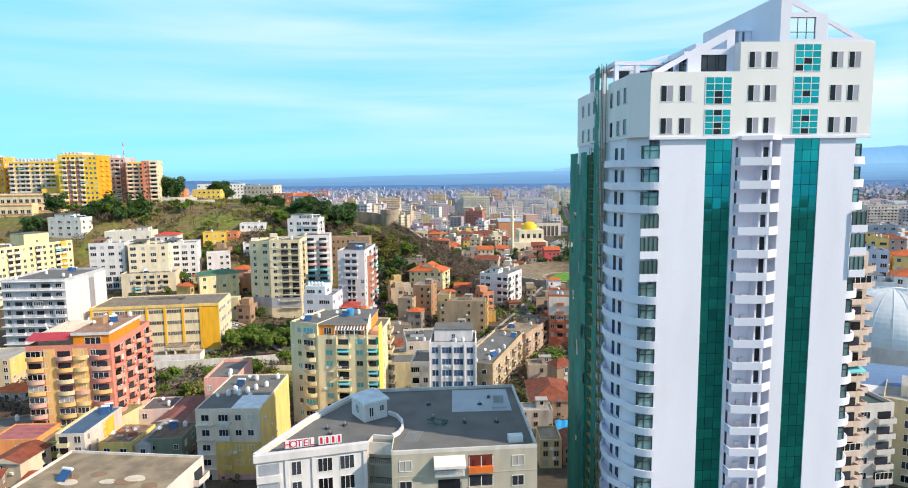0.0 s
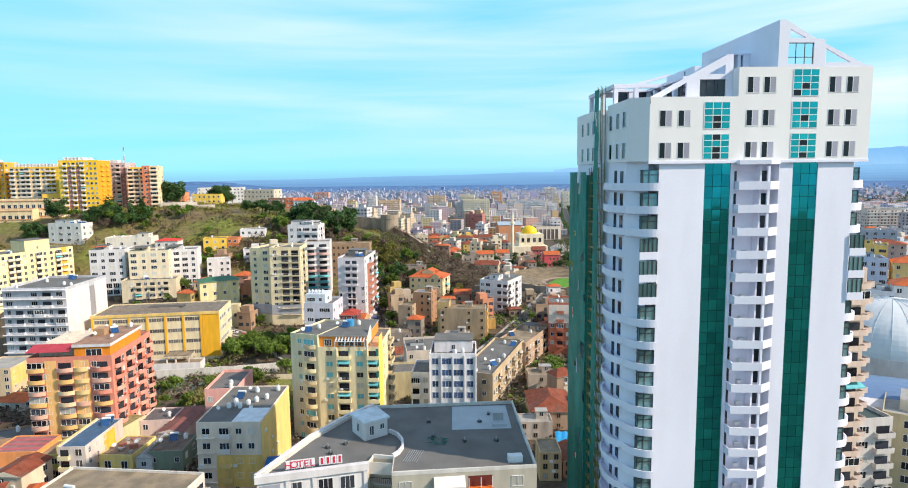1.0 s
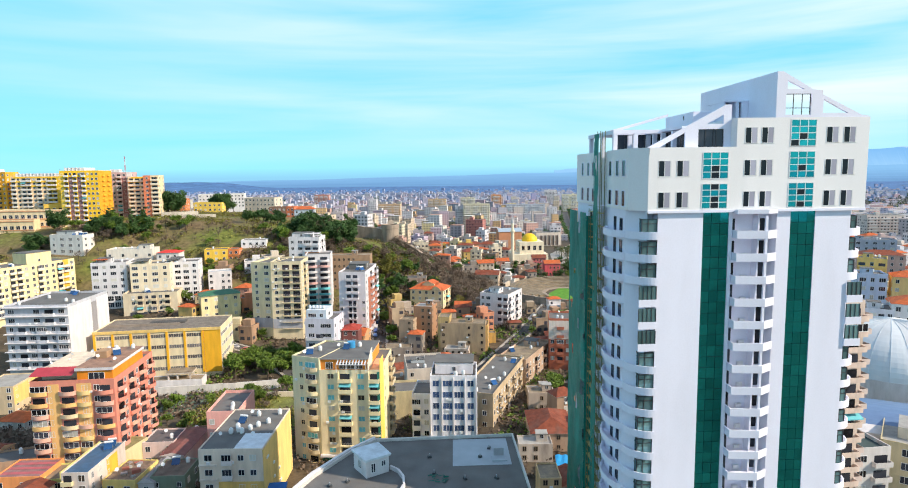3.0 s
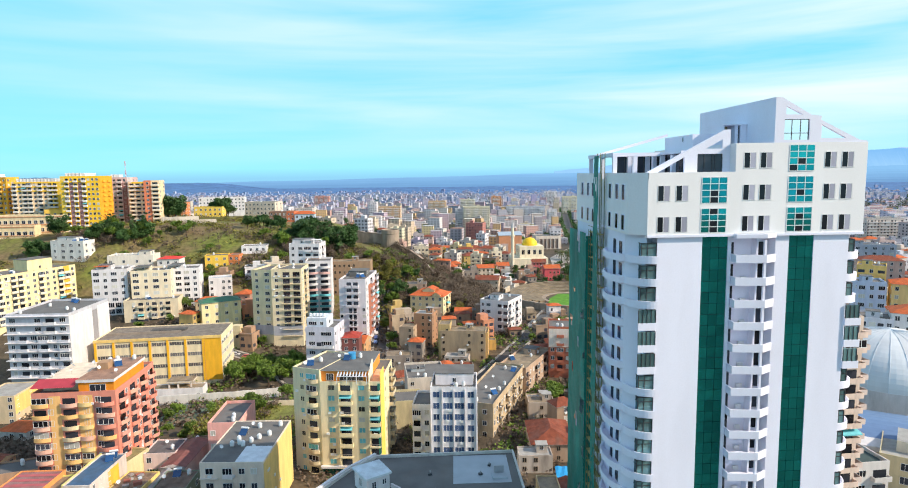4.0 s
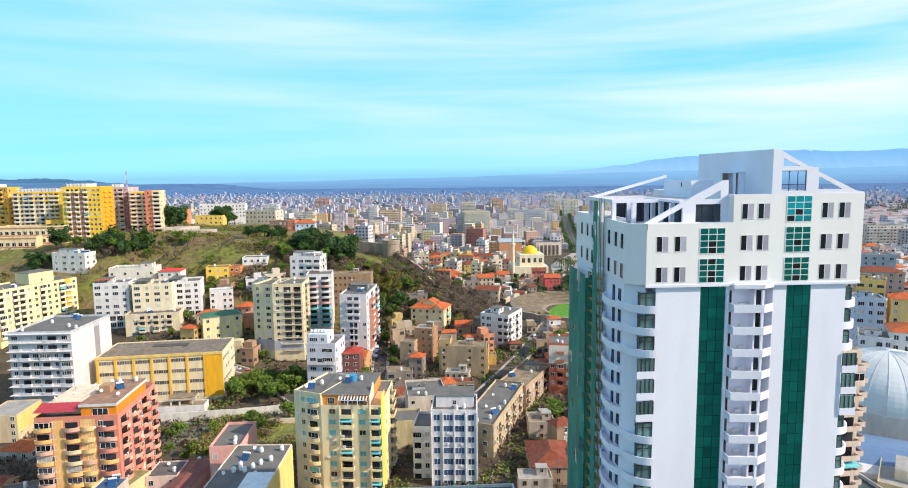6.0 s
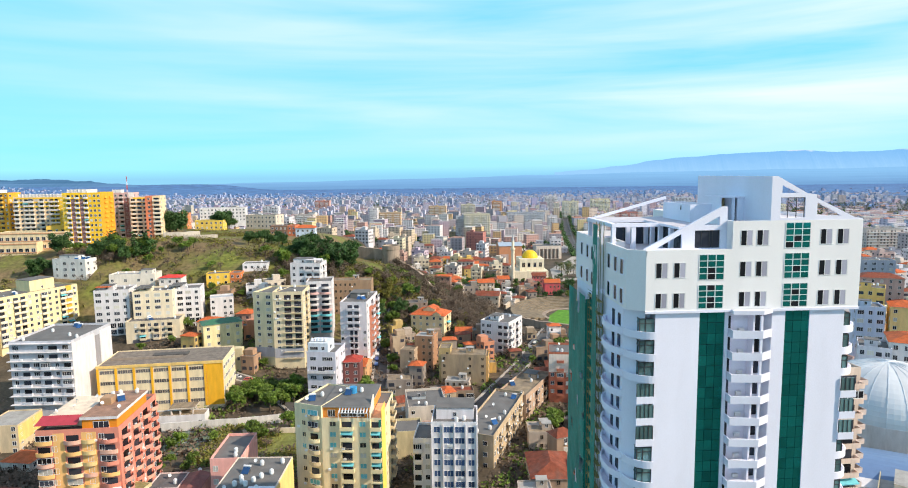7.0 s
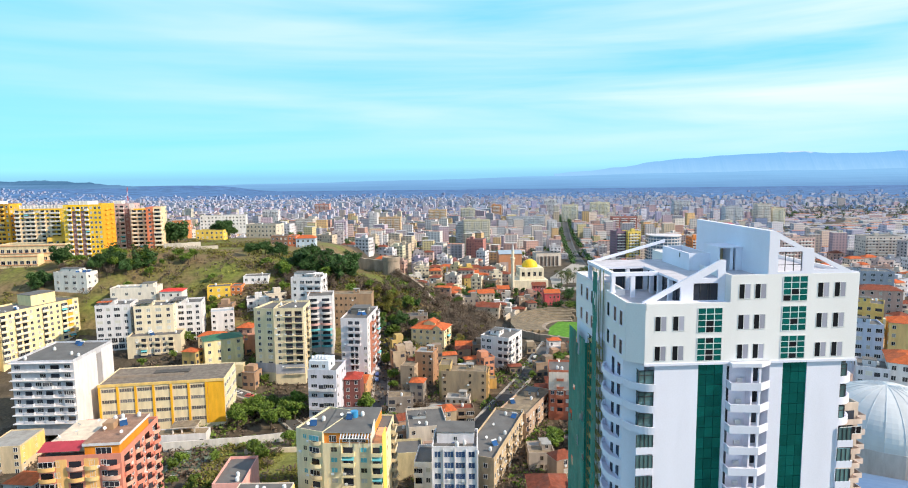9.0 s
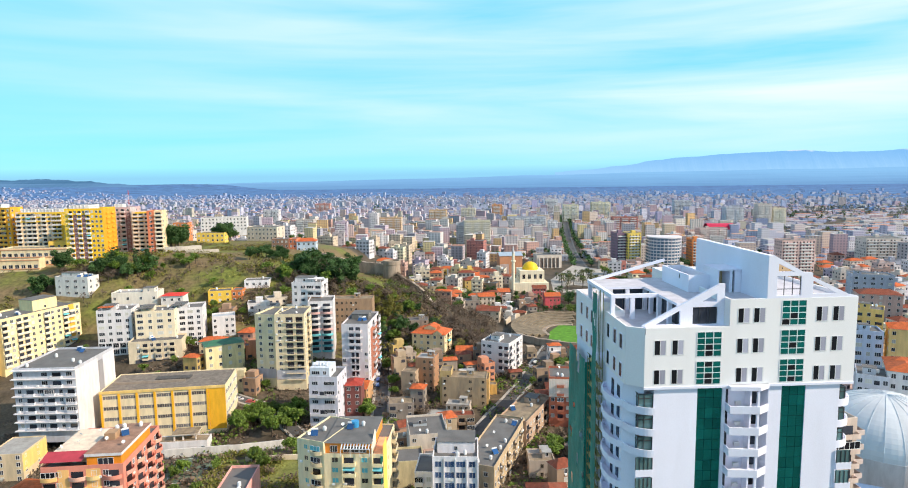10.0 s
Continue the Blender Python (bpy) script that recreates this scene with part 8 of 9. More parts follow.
for A, B, D, top, n, col, pat, roof, lab in (
        ((127.6, 224.0), (136.5, 219.5), 13, 36.0, 9, (0.66, 0.67, 0.74), "wvbw", None, "large white house with arched windows and a roof terrace"),
        ((137.0, 222.0), (147.0, 217.0), 12, 38.0, 9, (0.72, 0.72, 0.74), "wvw", TILE, "white house under a red tiled roof"),
        ((148.0, 263.0), (158.0, 260.0), 11, 42.0, 10, (0.52, 0.60, 0.76), "vwv", None, "pale blue house with arched white windows"),
        ((168.0, 300.0), (178.0, 294.0), 12, 43.5, 10, (0.82, 0.58, 0.20), "bwb", None, "deep yellow apartment house"),
        ((178.5, 290.0), (192.0, 284.0), 12, 36.0, 8, (0.80, 0.60, 0.26), "w.ww", TILE, "ochre house with a red tiled roof"),
        ((150.5, 244.0), (165.0, 238.0), 12, 33.0, 8, (0.66, 0.64, 0.60), "ww.w", TILE, "pale house under an orange tiled roof"),
        ((216.0, 382.0), (238.0, 376.0), 14, 34.0, 8, (0.50, 0.36, 0.32), "wwwww", TILE_OLD, "long maroon-roofed brick block"),
        ((238.0, 430.0), (262.0, 424.0), 14, 38.0, 9, (0.40, 0.44, 0.54), "vwvwv", None, "slate grey apartment block"),
        ((268.0, 410.0), (290.0, 402.0), 14, 40.0, 9, (0.70, 0.56, 0.44), "bwbwb", None, "sandy apartment block with stacked balconies")):
    b = block("apartment_block", lab, A, B, D, top, n, paint(col, 0.15), base=5, parapet=0.05 if roof else 0.7)
    b.facade("f", pat, first=n // 2, mixed=0.1, win=(1.3, 1.6))
    b.facade("l", "w.w", first=n // 2, mixed=0.1)
    if roof:
        b.gable(roof, 2.4, 0.5)
    else:
        b.hut(2, 3, 4, 4, 2.4)
        b.clutter("td")

# ---------------------------------------------------------------- smaller houses between
frng = random.Random(77)
HOUSEWALL = [paint(c, 0.55) for c in ((0.44, 0.36, 0.26), (0.46, 0.40, 0.34), (0.34, 0.25, 0.18), (0.58, 0.56, 0.53), (0.30, 0.27, 0.24), (0.42, 0.28, 0.19), (0.56, 0.42, 0.16), (0.40, 0.26, 0.21), (0.30, 0.23, 0.17))]
BRIGHTWALL = [paint(c, 0.3) for c in ((0.70, 0.70, 0.72), (0.72, 0.66, 0.52), (0.72, 0.71, 0.68), (0.74, 0.56, 0.34), (0.70, 0.44, 0.36), (0.66, 0.60, 0.50), (0.74, 0.50, 0.14), (0.72, 0.72, 0.75), (0.56, 0.26, 0.16), (0.70, 0.62, 0.40))]


def free(x, y, r):
    return all((x - a) ** 2 + (y - b) ** 2 > (r + c) ** 2 for a, b, c in SITES) and all((x - a) ** 2 + (y - b) ** 2 > (r * 0.8 + c) ** 2 for a, b, c in ROADS)


def fill(x0, x1, y0, y1, tries, group, tiled=0.35, f0=1, f1=3, yaw=0.0, s0=7, s1=12, close=True, bright=0.3):
    """Scatter houses where there is room; close ones have each opening built, others are simpler."""
    for _ in range(tries):
        x, y = frng.uniform(x0, x1), frng.uniform(y0, y1)
        w, d = frng.uniform(s0, s1), frng.uniform(s0 * 0.8, s1 * 0.8)
        if not free(x, y, 0.37 * math.hypot(w, d)):
            continue
        n = frng.randint(f0, f1)
        a = yaw + frng.uniform(-0.35, 0.35)
        wall = frng.choice(BRIGHTWALL if frng.random() < bright else HOUSEWALL)
        has = frng.random() < tiled
        tile = TILE if frng.random() < 0.35 else TILE_OLD
        words = "small town house with a %s" % ("tiled roof" if has else "flat roof")
        if not close:
            SITES.append((x, y, 0.37 * math.hypot(w, d)))
            city_house(x, y, w, d, n, a, wall if x < 60 else FARWALL[frng.choice((0, 3, 3, 11, 7, 8, 1, 0))], tile if has else None, group, "house", words, y > 395 or x > 85 or x < -230)
            continue
        c, s = math.cos(a), math.sin(a)
        A = (x - c * w / 2 + s * d / 2, y - s * w / 2 - c * d / 2)
        base = height(x, y) - 0.2
        roof = frng.choice((ROOFGREY, CONCRETE, ROOFSAND, ROOFGREY, TILE_OLD))
        b = block("house", words, A, (A[0] + c * w, A[1] + s * w), d, base + n * 3.0 + (0.1 if has else 0.7), n, wall, roof=roof, base=base, parapet=0.05 if has else 0.5, group=group)
        k = max(1, int(w / 3.4))
        b.facade("f", "".join(frng.choice("ww.b" if n > 1 else "ww.h") for _ in range(k)), mixed=0.35)
        b.facade("r" if x < 40 else "l", "".join(frng.choice("w.w") for _ in range(2)), mixed=0.35)
        b.coolers("f", 1 if n > 1 else 0)
        if has:
            b.gable(tile, frng.uniform(1.2, 2.0), 0.4, frng.random() < 0.7)
        elif frng.random() < 0.7:
            b.clutter(frng.choice(("t", "td", "st", "tt")))


# worn and half-ruined blocks of the old quarter
DARKHOLE = material("open_dark_window", (0.03, 0.026, 0.022), rough=0.9, bump=0)
for A, B, D, top, n, col, lab, roof in (
        ((-26.5, 257.5), (-7.0, 257.0), 9, 21.0, 4, (0.38, 0.30, 0.20), "worn tan block with a stained flat roof", ROOFSAND),
        ((-27.5, 258.0), (-22.5, 257.8), 8, 23.6, 4, (0.50, 0.38, 0.18), "narrow ochre house with blind walls", ROOFSAND),
        ((-12.0, 258.0), (-6.0, 257.8), 10, 20.0, 4, (0.60, 0.40, 0.16), "ochre end house with small windows", ROOFSAND),
        ((-46.0, 266.0), (-39.5, 265.0), 7, 20.5, 4, (0.46, 0.36, 0.26), "narrow tan house with blind walls", ROOFSAND),
        ((-40.0, 271.0), (-31.5, 269.5), 9, 25.5, 5, (0.42, 0.24, 0.14), "terracotta plastered house with small windows", CONCRETE),
        ((-24.0, 248.0), (-14.0, 247.0), 6, 12.5, 2, (0.50, 0.45, 0.40), "low grey ruin before a tan block", CONCRETE),
        ((-7.5, 268.0), (-2.5, 268.5), 5, 14.0, 2, (0.60, 0.40, 0.13), "small ochre annex beside a worn block", ROOFSAND),
        ((-70.5, 257.0), (-60.0, 256.0), 10, 15.5, 3, (0.56, 0.34, 0.17), "orange house with a red tiled roof", TILE),
        ((-53.0, 331.0), (-41.5, 332.0), 9, 28.0, 3, (0.34, 0.29, 0.24), "brown house with a low grey sheet roof", ROOFGREY),
        ((-24.0, 310.0), (-15.5, 310.5), 8, 17.0, 2, (0.30, 0.07, 0.09), "maroon house with a red tiled roof", TILE),
        ((-94.0, 322.0), (-71.0, 324.0), 10, 42.0, 5, (0.36, 0.25, 0.16), "unfinished brown brick block", ROOFSAND),
        ((-16.5, 424.0), (-5.0, 426.0), 9, 22.5, 3, (0.62, 0.54, 0.44), "beige house with a bright red tiled roof", TILE),
        ((-3.0, 462.0), (6.0, 463.0), 9, 18.5, 2, (0.50, 0.26, 0.22), "brown house with a bright red tiled roof", TILE),
        ((-17.0, 392.0), (-2.0, 390.0), 10, 20.0, 2, (0.56, 0.48, 0.38), "low house with an old brown tiled roof", TILE_OLD),
        ((24.0, 466.0), (34.0, 466.5), 9, 20.5, 3, (0.62, 0.16, 0.17), "crimson pink house with a red roof", TILE_OLD),
        ((31.0, 436.0), (42.0, 437.0), 9, 20.5, 2, (0.68, 0.11, 0.13), "bright red-pink house above the theatre", TILE),
        ((8.6, 169.6), (20.8, 170.4), 17, 10.6, 2, (0.46, 0.34, 0.25), "large old house under a dark red tiled roof", TILE_OLD),
        ((4.6, 163.0), (14.0, 163.6), 6, 10.2, 2, (0.52, 0.47, 0.42), "worn grey house with a cluttered flat roof", CONCRETE),
        ((9.0, 140.2), (14.2, 140.6), 8, 12.2, 3, (0.60, 0.46, 0.26), "old ochre house with narrow windows", ROOFSAND),
        ((14.6, 142.0), (19.5, 142.4), 9, 9.5, 2, (0.50, 0.24, 0.16), "small house under an old red tiled roof", TILE_OLD),
        ((9.0, 200.5), (17.8, 201.0), 6, 11.2, 2, (0.48, 0.42, 0.36), "low house with a pale brown flat roof", ROOFSAND),
        ((9.5, 208.0), (17.5, 209.0), 8, 8.5, 1, (0.44, 0.38, 0.31), "low shed with a pale sheet roof", CONCRETE)):
    tiled = roof in (TILE, TILE_OLD)
    b = block("house", lab, A, B, D, top, n, paint(col, 0.65), base=height((A[0] + B[0]) / 2, A[1] + 3) - 0.3, roof=ROOFGREY if tiled else roof, parapet=0.05 if tiled else 0.35)
    k = max(2, int(b.w / 2.5))
    b.facade("f", "".join(rng.choice("www.") for _ in range(k)) if "blind" not in lab else ".w", mixed=0.08, win=(1.0, 1.3), frame=paint((0.40, 0.32, 0.24)), glass=DARKHOLE)
    b.facade("r", "w.w", mixed=0.05, win=(0.9, 1.2), frame=paint((0.40, 0.32, 0.24)), glass=DARKHOLE)
    b.coolers("f", 2 if n > 2 else 0)
    if tiled:
        b.gable(roof, min(b.w, b.d) * 0.24, 0.5, "large" in lab)
    elif b.w > 7:
        b.hut(b.w * 0.55, b.d * 0.4, 3.0, 2.6, 2.2, paint(col, 0.65), CONCRETE)
m = Mesh()
m.face([(-68.5, 252.5, 8.9), (-64.5, 252.2, 8.7), (-64.2, 255.2, 9.3), (-68.2, 255.6, 9.6)], material("blue_tarpaulin", (0.03, 0.30, 0.62), rough=0.5))
m.face([(-68.5, 252.5, 8.9), (-64.5, 252.2, 8.7), (-64.6, 251.9, 7.6), (-68.6, 252.2, 7.6)], material("blue_tarpaulin", (0.03, 0.30, 0.62), rough=0.5))
solid("tarpaulin", m, "bright blue tarpaulin over a yard", "tarpaulin")
m = Mesh()
for i in range(6):
    x = 14.2 + i * 0.9
    m.face([(x, 154.5 + 0.2 * (i % 2), 8.4), (x + 0.9, 154.5 + 0.2 * ((i + 1) % 2), 8.4), (x + 0.9, 158.8, 9.6 - 0.25 * (i % 2)), (x, 158.8, 9.6 - 0.25 * ((i + 1) % 2))], material("blue_tarpaulin", (0.03, 0.30, 0.62), rough=0.5))
solid("tarpaulin", m, "creased blue tarpaulin beside an old house", "tarpaulin")
SITES += [(23.5, 508, 20), (9, 481, 4), (40, 380, 26), (36, 345, 14), (10, 590, 16), (48, 640, 18)]
fill(-135, -75, 100, 130, 60, "front houses", 0.25, 1, 2, 0.3, bright=0.5)
fill(-96, -62, 170, 180, 12, "front houses", 0.2, 1, 1, 0.3, 6, 9)
fill(-56, 46, 176, 250, 330, "old town houses", 0.25, 1, 3, 0.2, 6, 11, bright=0.2)
fill(-60, 46, 245, 320, 330, "old town houses", 0.3, 1, 3, 0.2, 5, 10, False, 0.15)
fill(-160, -108, 288, 338, 150, "hillside houses", 0.45, 1, 2, 0.2, 7, 12, False, 0.8)
fill(-150, -108, 262, 290, 60, "hillside houses", 0.5, 2, 3, 0.2, 6, 10, False, 0.6)
fill(-40, 24, 395, 475, 95, "houses below the castle", 0.3, 1, 2, 0.0, 6, 11, False, 0.35)
fill(-75, 4, 470, 560, 150, "houses below the castle", 0.35, 2, 4, 0.0, 8, 14, False, 0.7)
fill(85, 330, 205, 520, 420, "eastern houses", 0.4, 2, 4, 0.15, 8, 14, False)
fill(-165, -130, 138, 182, 40, "front houses", 0.6, 1, 1, 0.3, 9, 14)

LOT = material("overgrown_grass", (0.17, 0.18, 0.045), vary=0.4, scale=0.25, stain=0.25, bump=0.5, fine=2.0)
m = Mesh()
nx_, ny_ = 24, 18
for j in range(ny_ + 1):
    for i in range(nx_ + 1):
        x, y = -104 + 42 * i / nx_ + 4 * (1 - j / ny_), 182 + 27 * j / ny_ + 3 * i / nx_
        edge = min(i, nx_ - i, j, ny_ - j)
        m.v.append((x, y, height(x, y) + (0.25 + 1.1 * max(0, noise.noise((x / 6, y / 6, 2))) if edge else -0.6)))
for j in range(ny_):
    for i in range(nx_):
        a = j * (nx_ + 1) + i
        m.f.append((a, a + 1, a + nx_ + 2, a + nx_ + 1))
m.mats, m.mi = [LOT], [0] * len(m.f)
solid("grass_lot", m, "overgrown grassy lot between the school and the houses", "grass", kind="structure")

# ---------------------------------------------------------------- sports court, cars, mast
m = Mesh()
m.prism([(-116, 188), (-98, 193), (-104, 212), (-122, 207)], 4.6, 5.35, material("green_court", (0.13, 0.17, 0.12), vary=0.2, scale=0.3))
solid("pavement_court", m, "worn green sports court behind the school wall", "sports court", kind="structure")
m = Mesh()
for a, b in (((-115, 189), (-99, 193.4)), ((-99, 193.4), (-104.5, 211)), ((-104.5, 211), (-121, 206.4)), ((-121, 206.4), (-115, 189)), ((-118, 197.5), (-101.5, 202))):
    d = (Vector(b) - Vector(a)).normalized()
    n = Vector((-d.y, d.x)) * 0.08
    m.prism([tuple(Vector(a) - n), tuple(Vector(b) - n), tuple(Vector(b) + n), tuple(Vector(a) + n)], 5.3, 5.37, TANK)
solid("court_lines", m, "white painted lines of the sports court", "markings", kind="structure")
MASTRED = material("red_mast_paint", (0.60, 0.10, 0.08), rough=0.5)
mast = thing("radio_mast", pose(-262, 412, 84), "thin red and white lattice radio mast behind the hill towers", "mast")
for x, y in ((-0.5, -0.3), (0.5, -0.3), (0, 0.55)):
    m = Mesh()
    for j in range(6):
        z, s = -3 + 3.2 * j, 1 - 0.1 * j
        m.tube((x * s, y * s, z), (x * (s - 0.1), y * (s - 0.1), z + 3.2), 0.12, MASTRED if j % 2 else WHITE, 6)
    part("leg", m, mast)
m = Mesh()
for k in range(9):
    s, z = 0.9 - 0.055 * k, k * 1.7
    pts = [(-0.5 * s, -0.3 * s), (0.5 * s, -0.3 * s), (0, 0.55 * s)]
    for i in range(3):
        a, b = pts[i], pts[(i + 1) % 3]
        m.tube((*a, z), (*b, z + 1.7), 0.05, MASTRED, 4)
part("bracing", m, mast)

TYRE = material("tyre_rubber", (0.02, 0.02, 0.02))


def car(x, y, yaw, rgb, words, z=None):
    c = thing("car", pose(x, y, (height(x, y) + 0.32) if z is None else z, 0, 0, yaw), words + " parked by the street", "car", "parked cars")
    mat = material("car_paint_%d_%d_%d" % tuple(int(v * 50) for v in rgb), rgb, rough=0.3, vary=0.03, bump=0, spec=0.6)
    m = Mesh()
    prof = [(-2.1, 0.35), (2.1, 0.35), (2.15, 0.75), (1.3, 0.95), (0.7, 1.45), (-1.2, 1.5), (-1.9, 1.0), (-2.15, 0.85)]
    n = len(prof)
    for yy in (-0.82, 0.82):
        m.v += [(a, yy * (0.86 if b > 1.2 else 1), b) for a, b in prof]
    m.f = [tuple(range(n)), tuple(reversed(range(n, 2 * n)))] + [(i, n + i, n + (i + 1) % n, (i + 1) % n) for i in range(n)]
    m.mats, m.mi = [mat], [0] * len(m.f)
    part("body", m, c)
    for yy in (-0.84, 0.84):
        m = Mesh()
        s = 0.93
        m.face([(1.1, yy * 0.97, 0.98), (-1.6, yy * 0.97, 1.0), (-1.15, yy * 0.885, 1.4), (0.65, yy * 0.885, 1.38)], GLASS)
        part("side_window", m, c)
    m = Mesh()
    m.face([(1.33, -0.66, 0.98), (1.33, 0.66, 0.98), (0.76, 0.62, 1.41), (0.76, -0.62, 1.41)], GLASS)
    part("windscreen", m, c)
    for a in (-1.35, 1.35):
        for yy in (-0.8, 0.8):
            m = Mesh()
            m.tube((a, yy - 0.1, 0.32), (a, yy + 0.1, 0.32), 0.32, TYRE, 10)
            part("wheel", m, c)


for i, (x, y, yaw, rgb, words) in enumerate((
        (-61.5, 292, 96, (0.10, 0.16, 0.35), "blue hatchback"), (-60.5, 286, 96, (0.7, 0.7, 0.72), "white hatchback"), (-59.6, 280, 97, (0.08, 0.12, 0.3), "dark blue car"),
        (-58.6, 274, 98, (0.12, 0.2, 0.42), "blue car"), (-63.0, 300, 95, (0.75, 0.75, 0.75), "white van-like car"), (9.5, 262, 85, (0.55, 0.03, 0.04), "red hatchback"),
        (8.0, 256, 85, (0.3, 0.3, 0.32), "grey car"), (-39.5, 172, 95, (0.6, 0.62, 0.65), "silver car"), (-41.5, 180, 94, (0.2, 0.35, 0.5), "blue-grey car"),
        (-1.5, 160, 75, (0.7, 0.7, 0.7), "white car"), (14.5, 298, 70, (0.25, 0.25, 0.27), "dark grey car"), (17.0, 306, 70, (0.7, 0.68, 0.62), "cream car"),
        (-112, 254, 5, (0.5, 0.1, 0.1), "dark red car"), (-118, 255.5, 5, (0.65, 0.66, 0.7), "silver car"), (-46.5, 208, 100, (0.72, 0.72, 0.72), "white car"))):
    car(x, y, yaw, rgb, words)
PALEBAND = material("pale_balcony_paint", (0.68, 0.67, 0.66), vary=0.08, bump=0)
# landmarks of the far town: x, y, width, depth, floors, turn, wall
for x, y, w, d, fl, yaw, wall, lab in (
        (-34, 850, 36, 16, 13, 0.05, FARWALL[7], "pale yellow-green slab block with striped balconies"),
        (-56, 860, 16, 16, 12, 0.05, FARWALL[8], "blue-grey slab block"),
        (-440, 1486, 36, 16, 12, 0.0, material("red_brick_far", (0.60, 0.29, 0.23), vary=0.1, bump=0), "orange-red high-rise block"),
        (-191, 1044, 38, 16, 11, 0.0, FARWALL[5], "ochre block with white balconies"),
        (-215, 1020, 14, 14, 14, 0.0, FARWALL[3], "white stepped block"),
        (45, 1124, 70, 14, 9, -0.05, FARWALL[8], "long grey block"),
        (85, 1030, 15, 16, 9, 0.0, FARWALL[3], "white slab with green bands"),
        (218, 1107, 44, 16, 9, 0.0, FARWALL[9], "maroon and white striped block"),
        (139, 664, 14, 16, 11, 0.2, material("yellow_wall_far", (0.78, 0.58, 0.14), bump=0), "yellow tower block"),
        (126, 668, 11, 18, 11, 0.2, material("dark_purple_wall", (0.25, 0.16, 0.22), bump=0), "dark purple block"),
        (201, 655, 9, 16, 9, 0.1, material("orange_wall_far", (0.72, 0.25, 0.08), bump=0), "orange high-rise block"),
        (330, 1040, 26, 30, 8, 0.0, FARWALL[6], "pink block"),
        (300, 900, 40, 16, 8, 0.1, FARWALL[11], "pink terrace block"),
        (281, 607, 32, 14, 10, 0.1, material("red_white_wall", (0.66, 0.46, 0.42), bump=0), "red and white block"),
        (392, 665, 36, 20, 9, 0.0, FARWALL[0], "large beige block"),
        (425, 690, 22, 20, 9, 0.0, FARWALL[3], "large pale block"),
        (375, 560, 40, 14, 5, -0.1, FARWALL[3], "white low block with red lines"),
        (-240, 900, 18, 16, 12, 0.1, FARWALL[6], "lavender tower block"),
        (-330, 1010, 30, 16, 11, 0.0, FARWALL[0], "beige block"),
        (-290, 800, 26, 16, 11, 0.0, FARWALL[4], "grey block"),
        (-500, 1300, 34, 16, 11, 0.0, FARWALL[3], "white block"),
        (-130, 1250, 36, 16, 11, 0.0, FARWALL[5], "yellow block"),
        (-70, 1300, 30, 16, 11, 0.0, FARWALL[7], "yellow striped block"),
        (150, 1350, 34, 16, 12, 0.0, FARWALL[7], "yellow block"),
        (230, 1450, 44, 16, 12, 0.0, FARWALL[7], "yellow block"),
        (-10, 1380, 22, 16, 12, 0.0, material("orange_far", (0.68, 0.32, 0.15), bump=0), "orange block"),
        (120, 1500, 30, 16, 14, 0.0, FARWALL[3], "white block"),
        (430, 1500, 40, 20, 12, 0.0, FARWALL[8], "blue-grey block"),
        (445, 1215, 34, 20, 12, 0.0, FARWALL[8], "blue and white block"),
        (500, 1215, 26, 20, 14, 0.0, FARWALL[0], "round-cornered beige block"),
        (530, 1222, 24, 20, 11, 0.0, FARWALL[7], "cream block")):
    city_house(x, y, w, d, fl, yaw, wall, label=lab + " in the far town", group="far town blocks", band=PALEBAND)

near_count, mid, far = 0, Mesh(), Mesh()
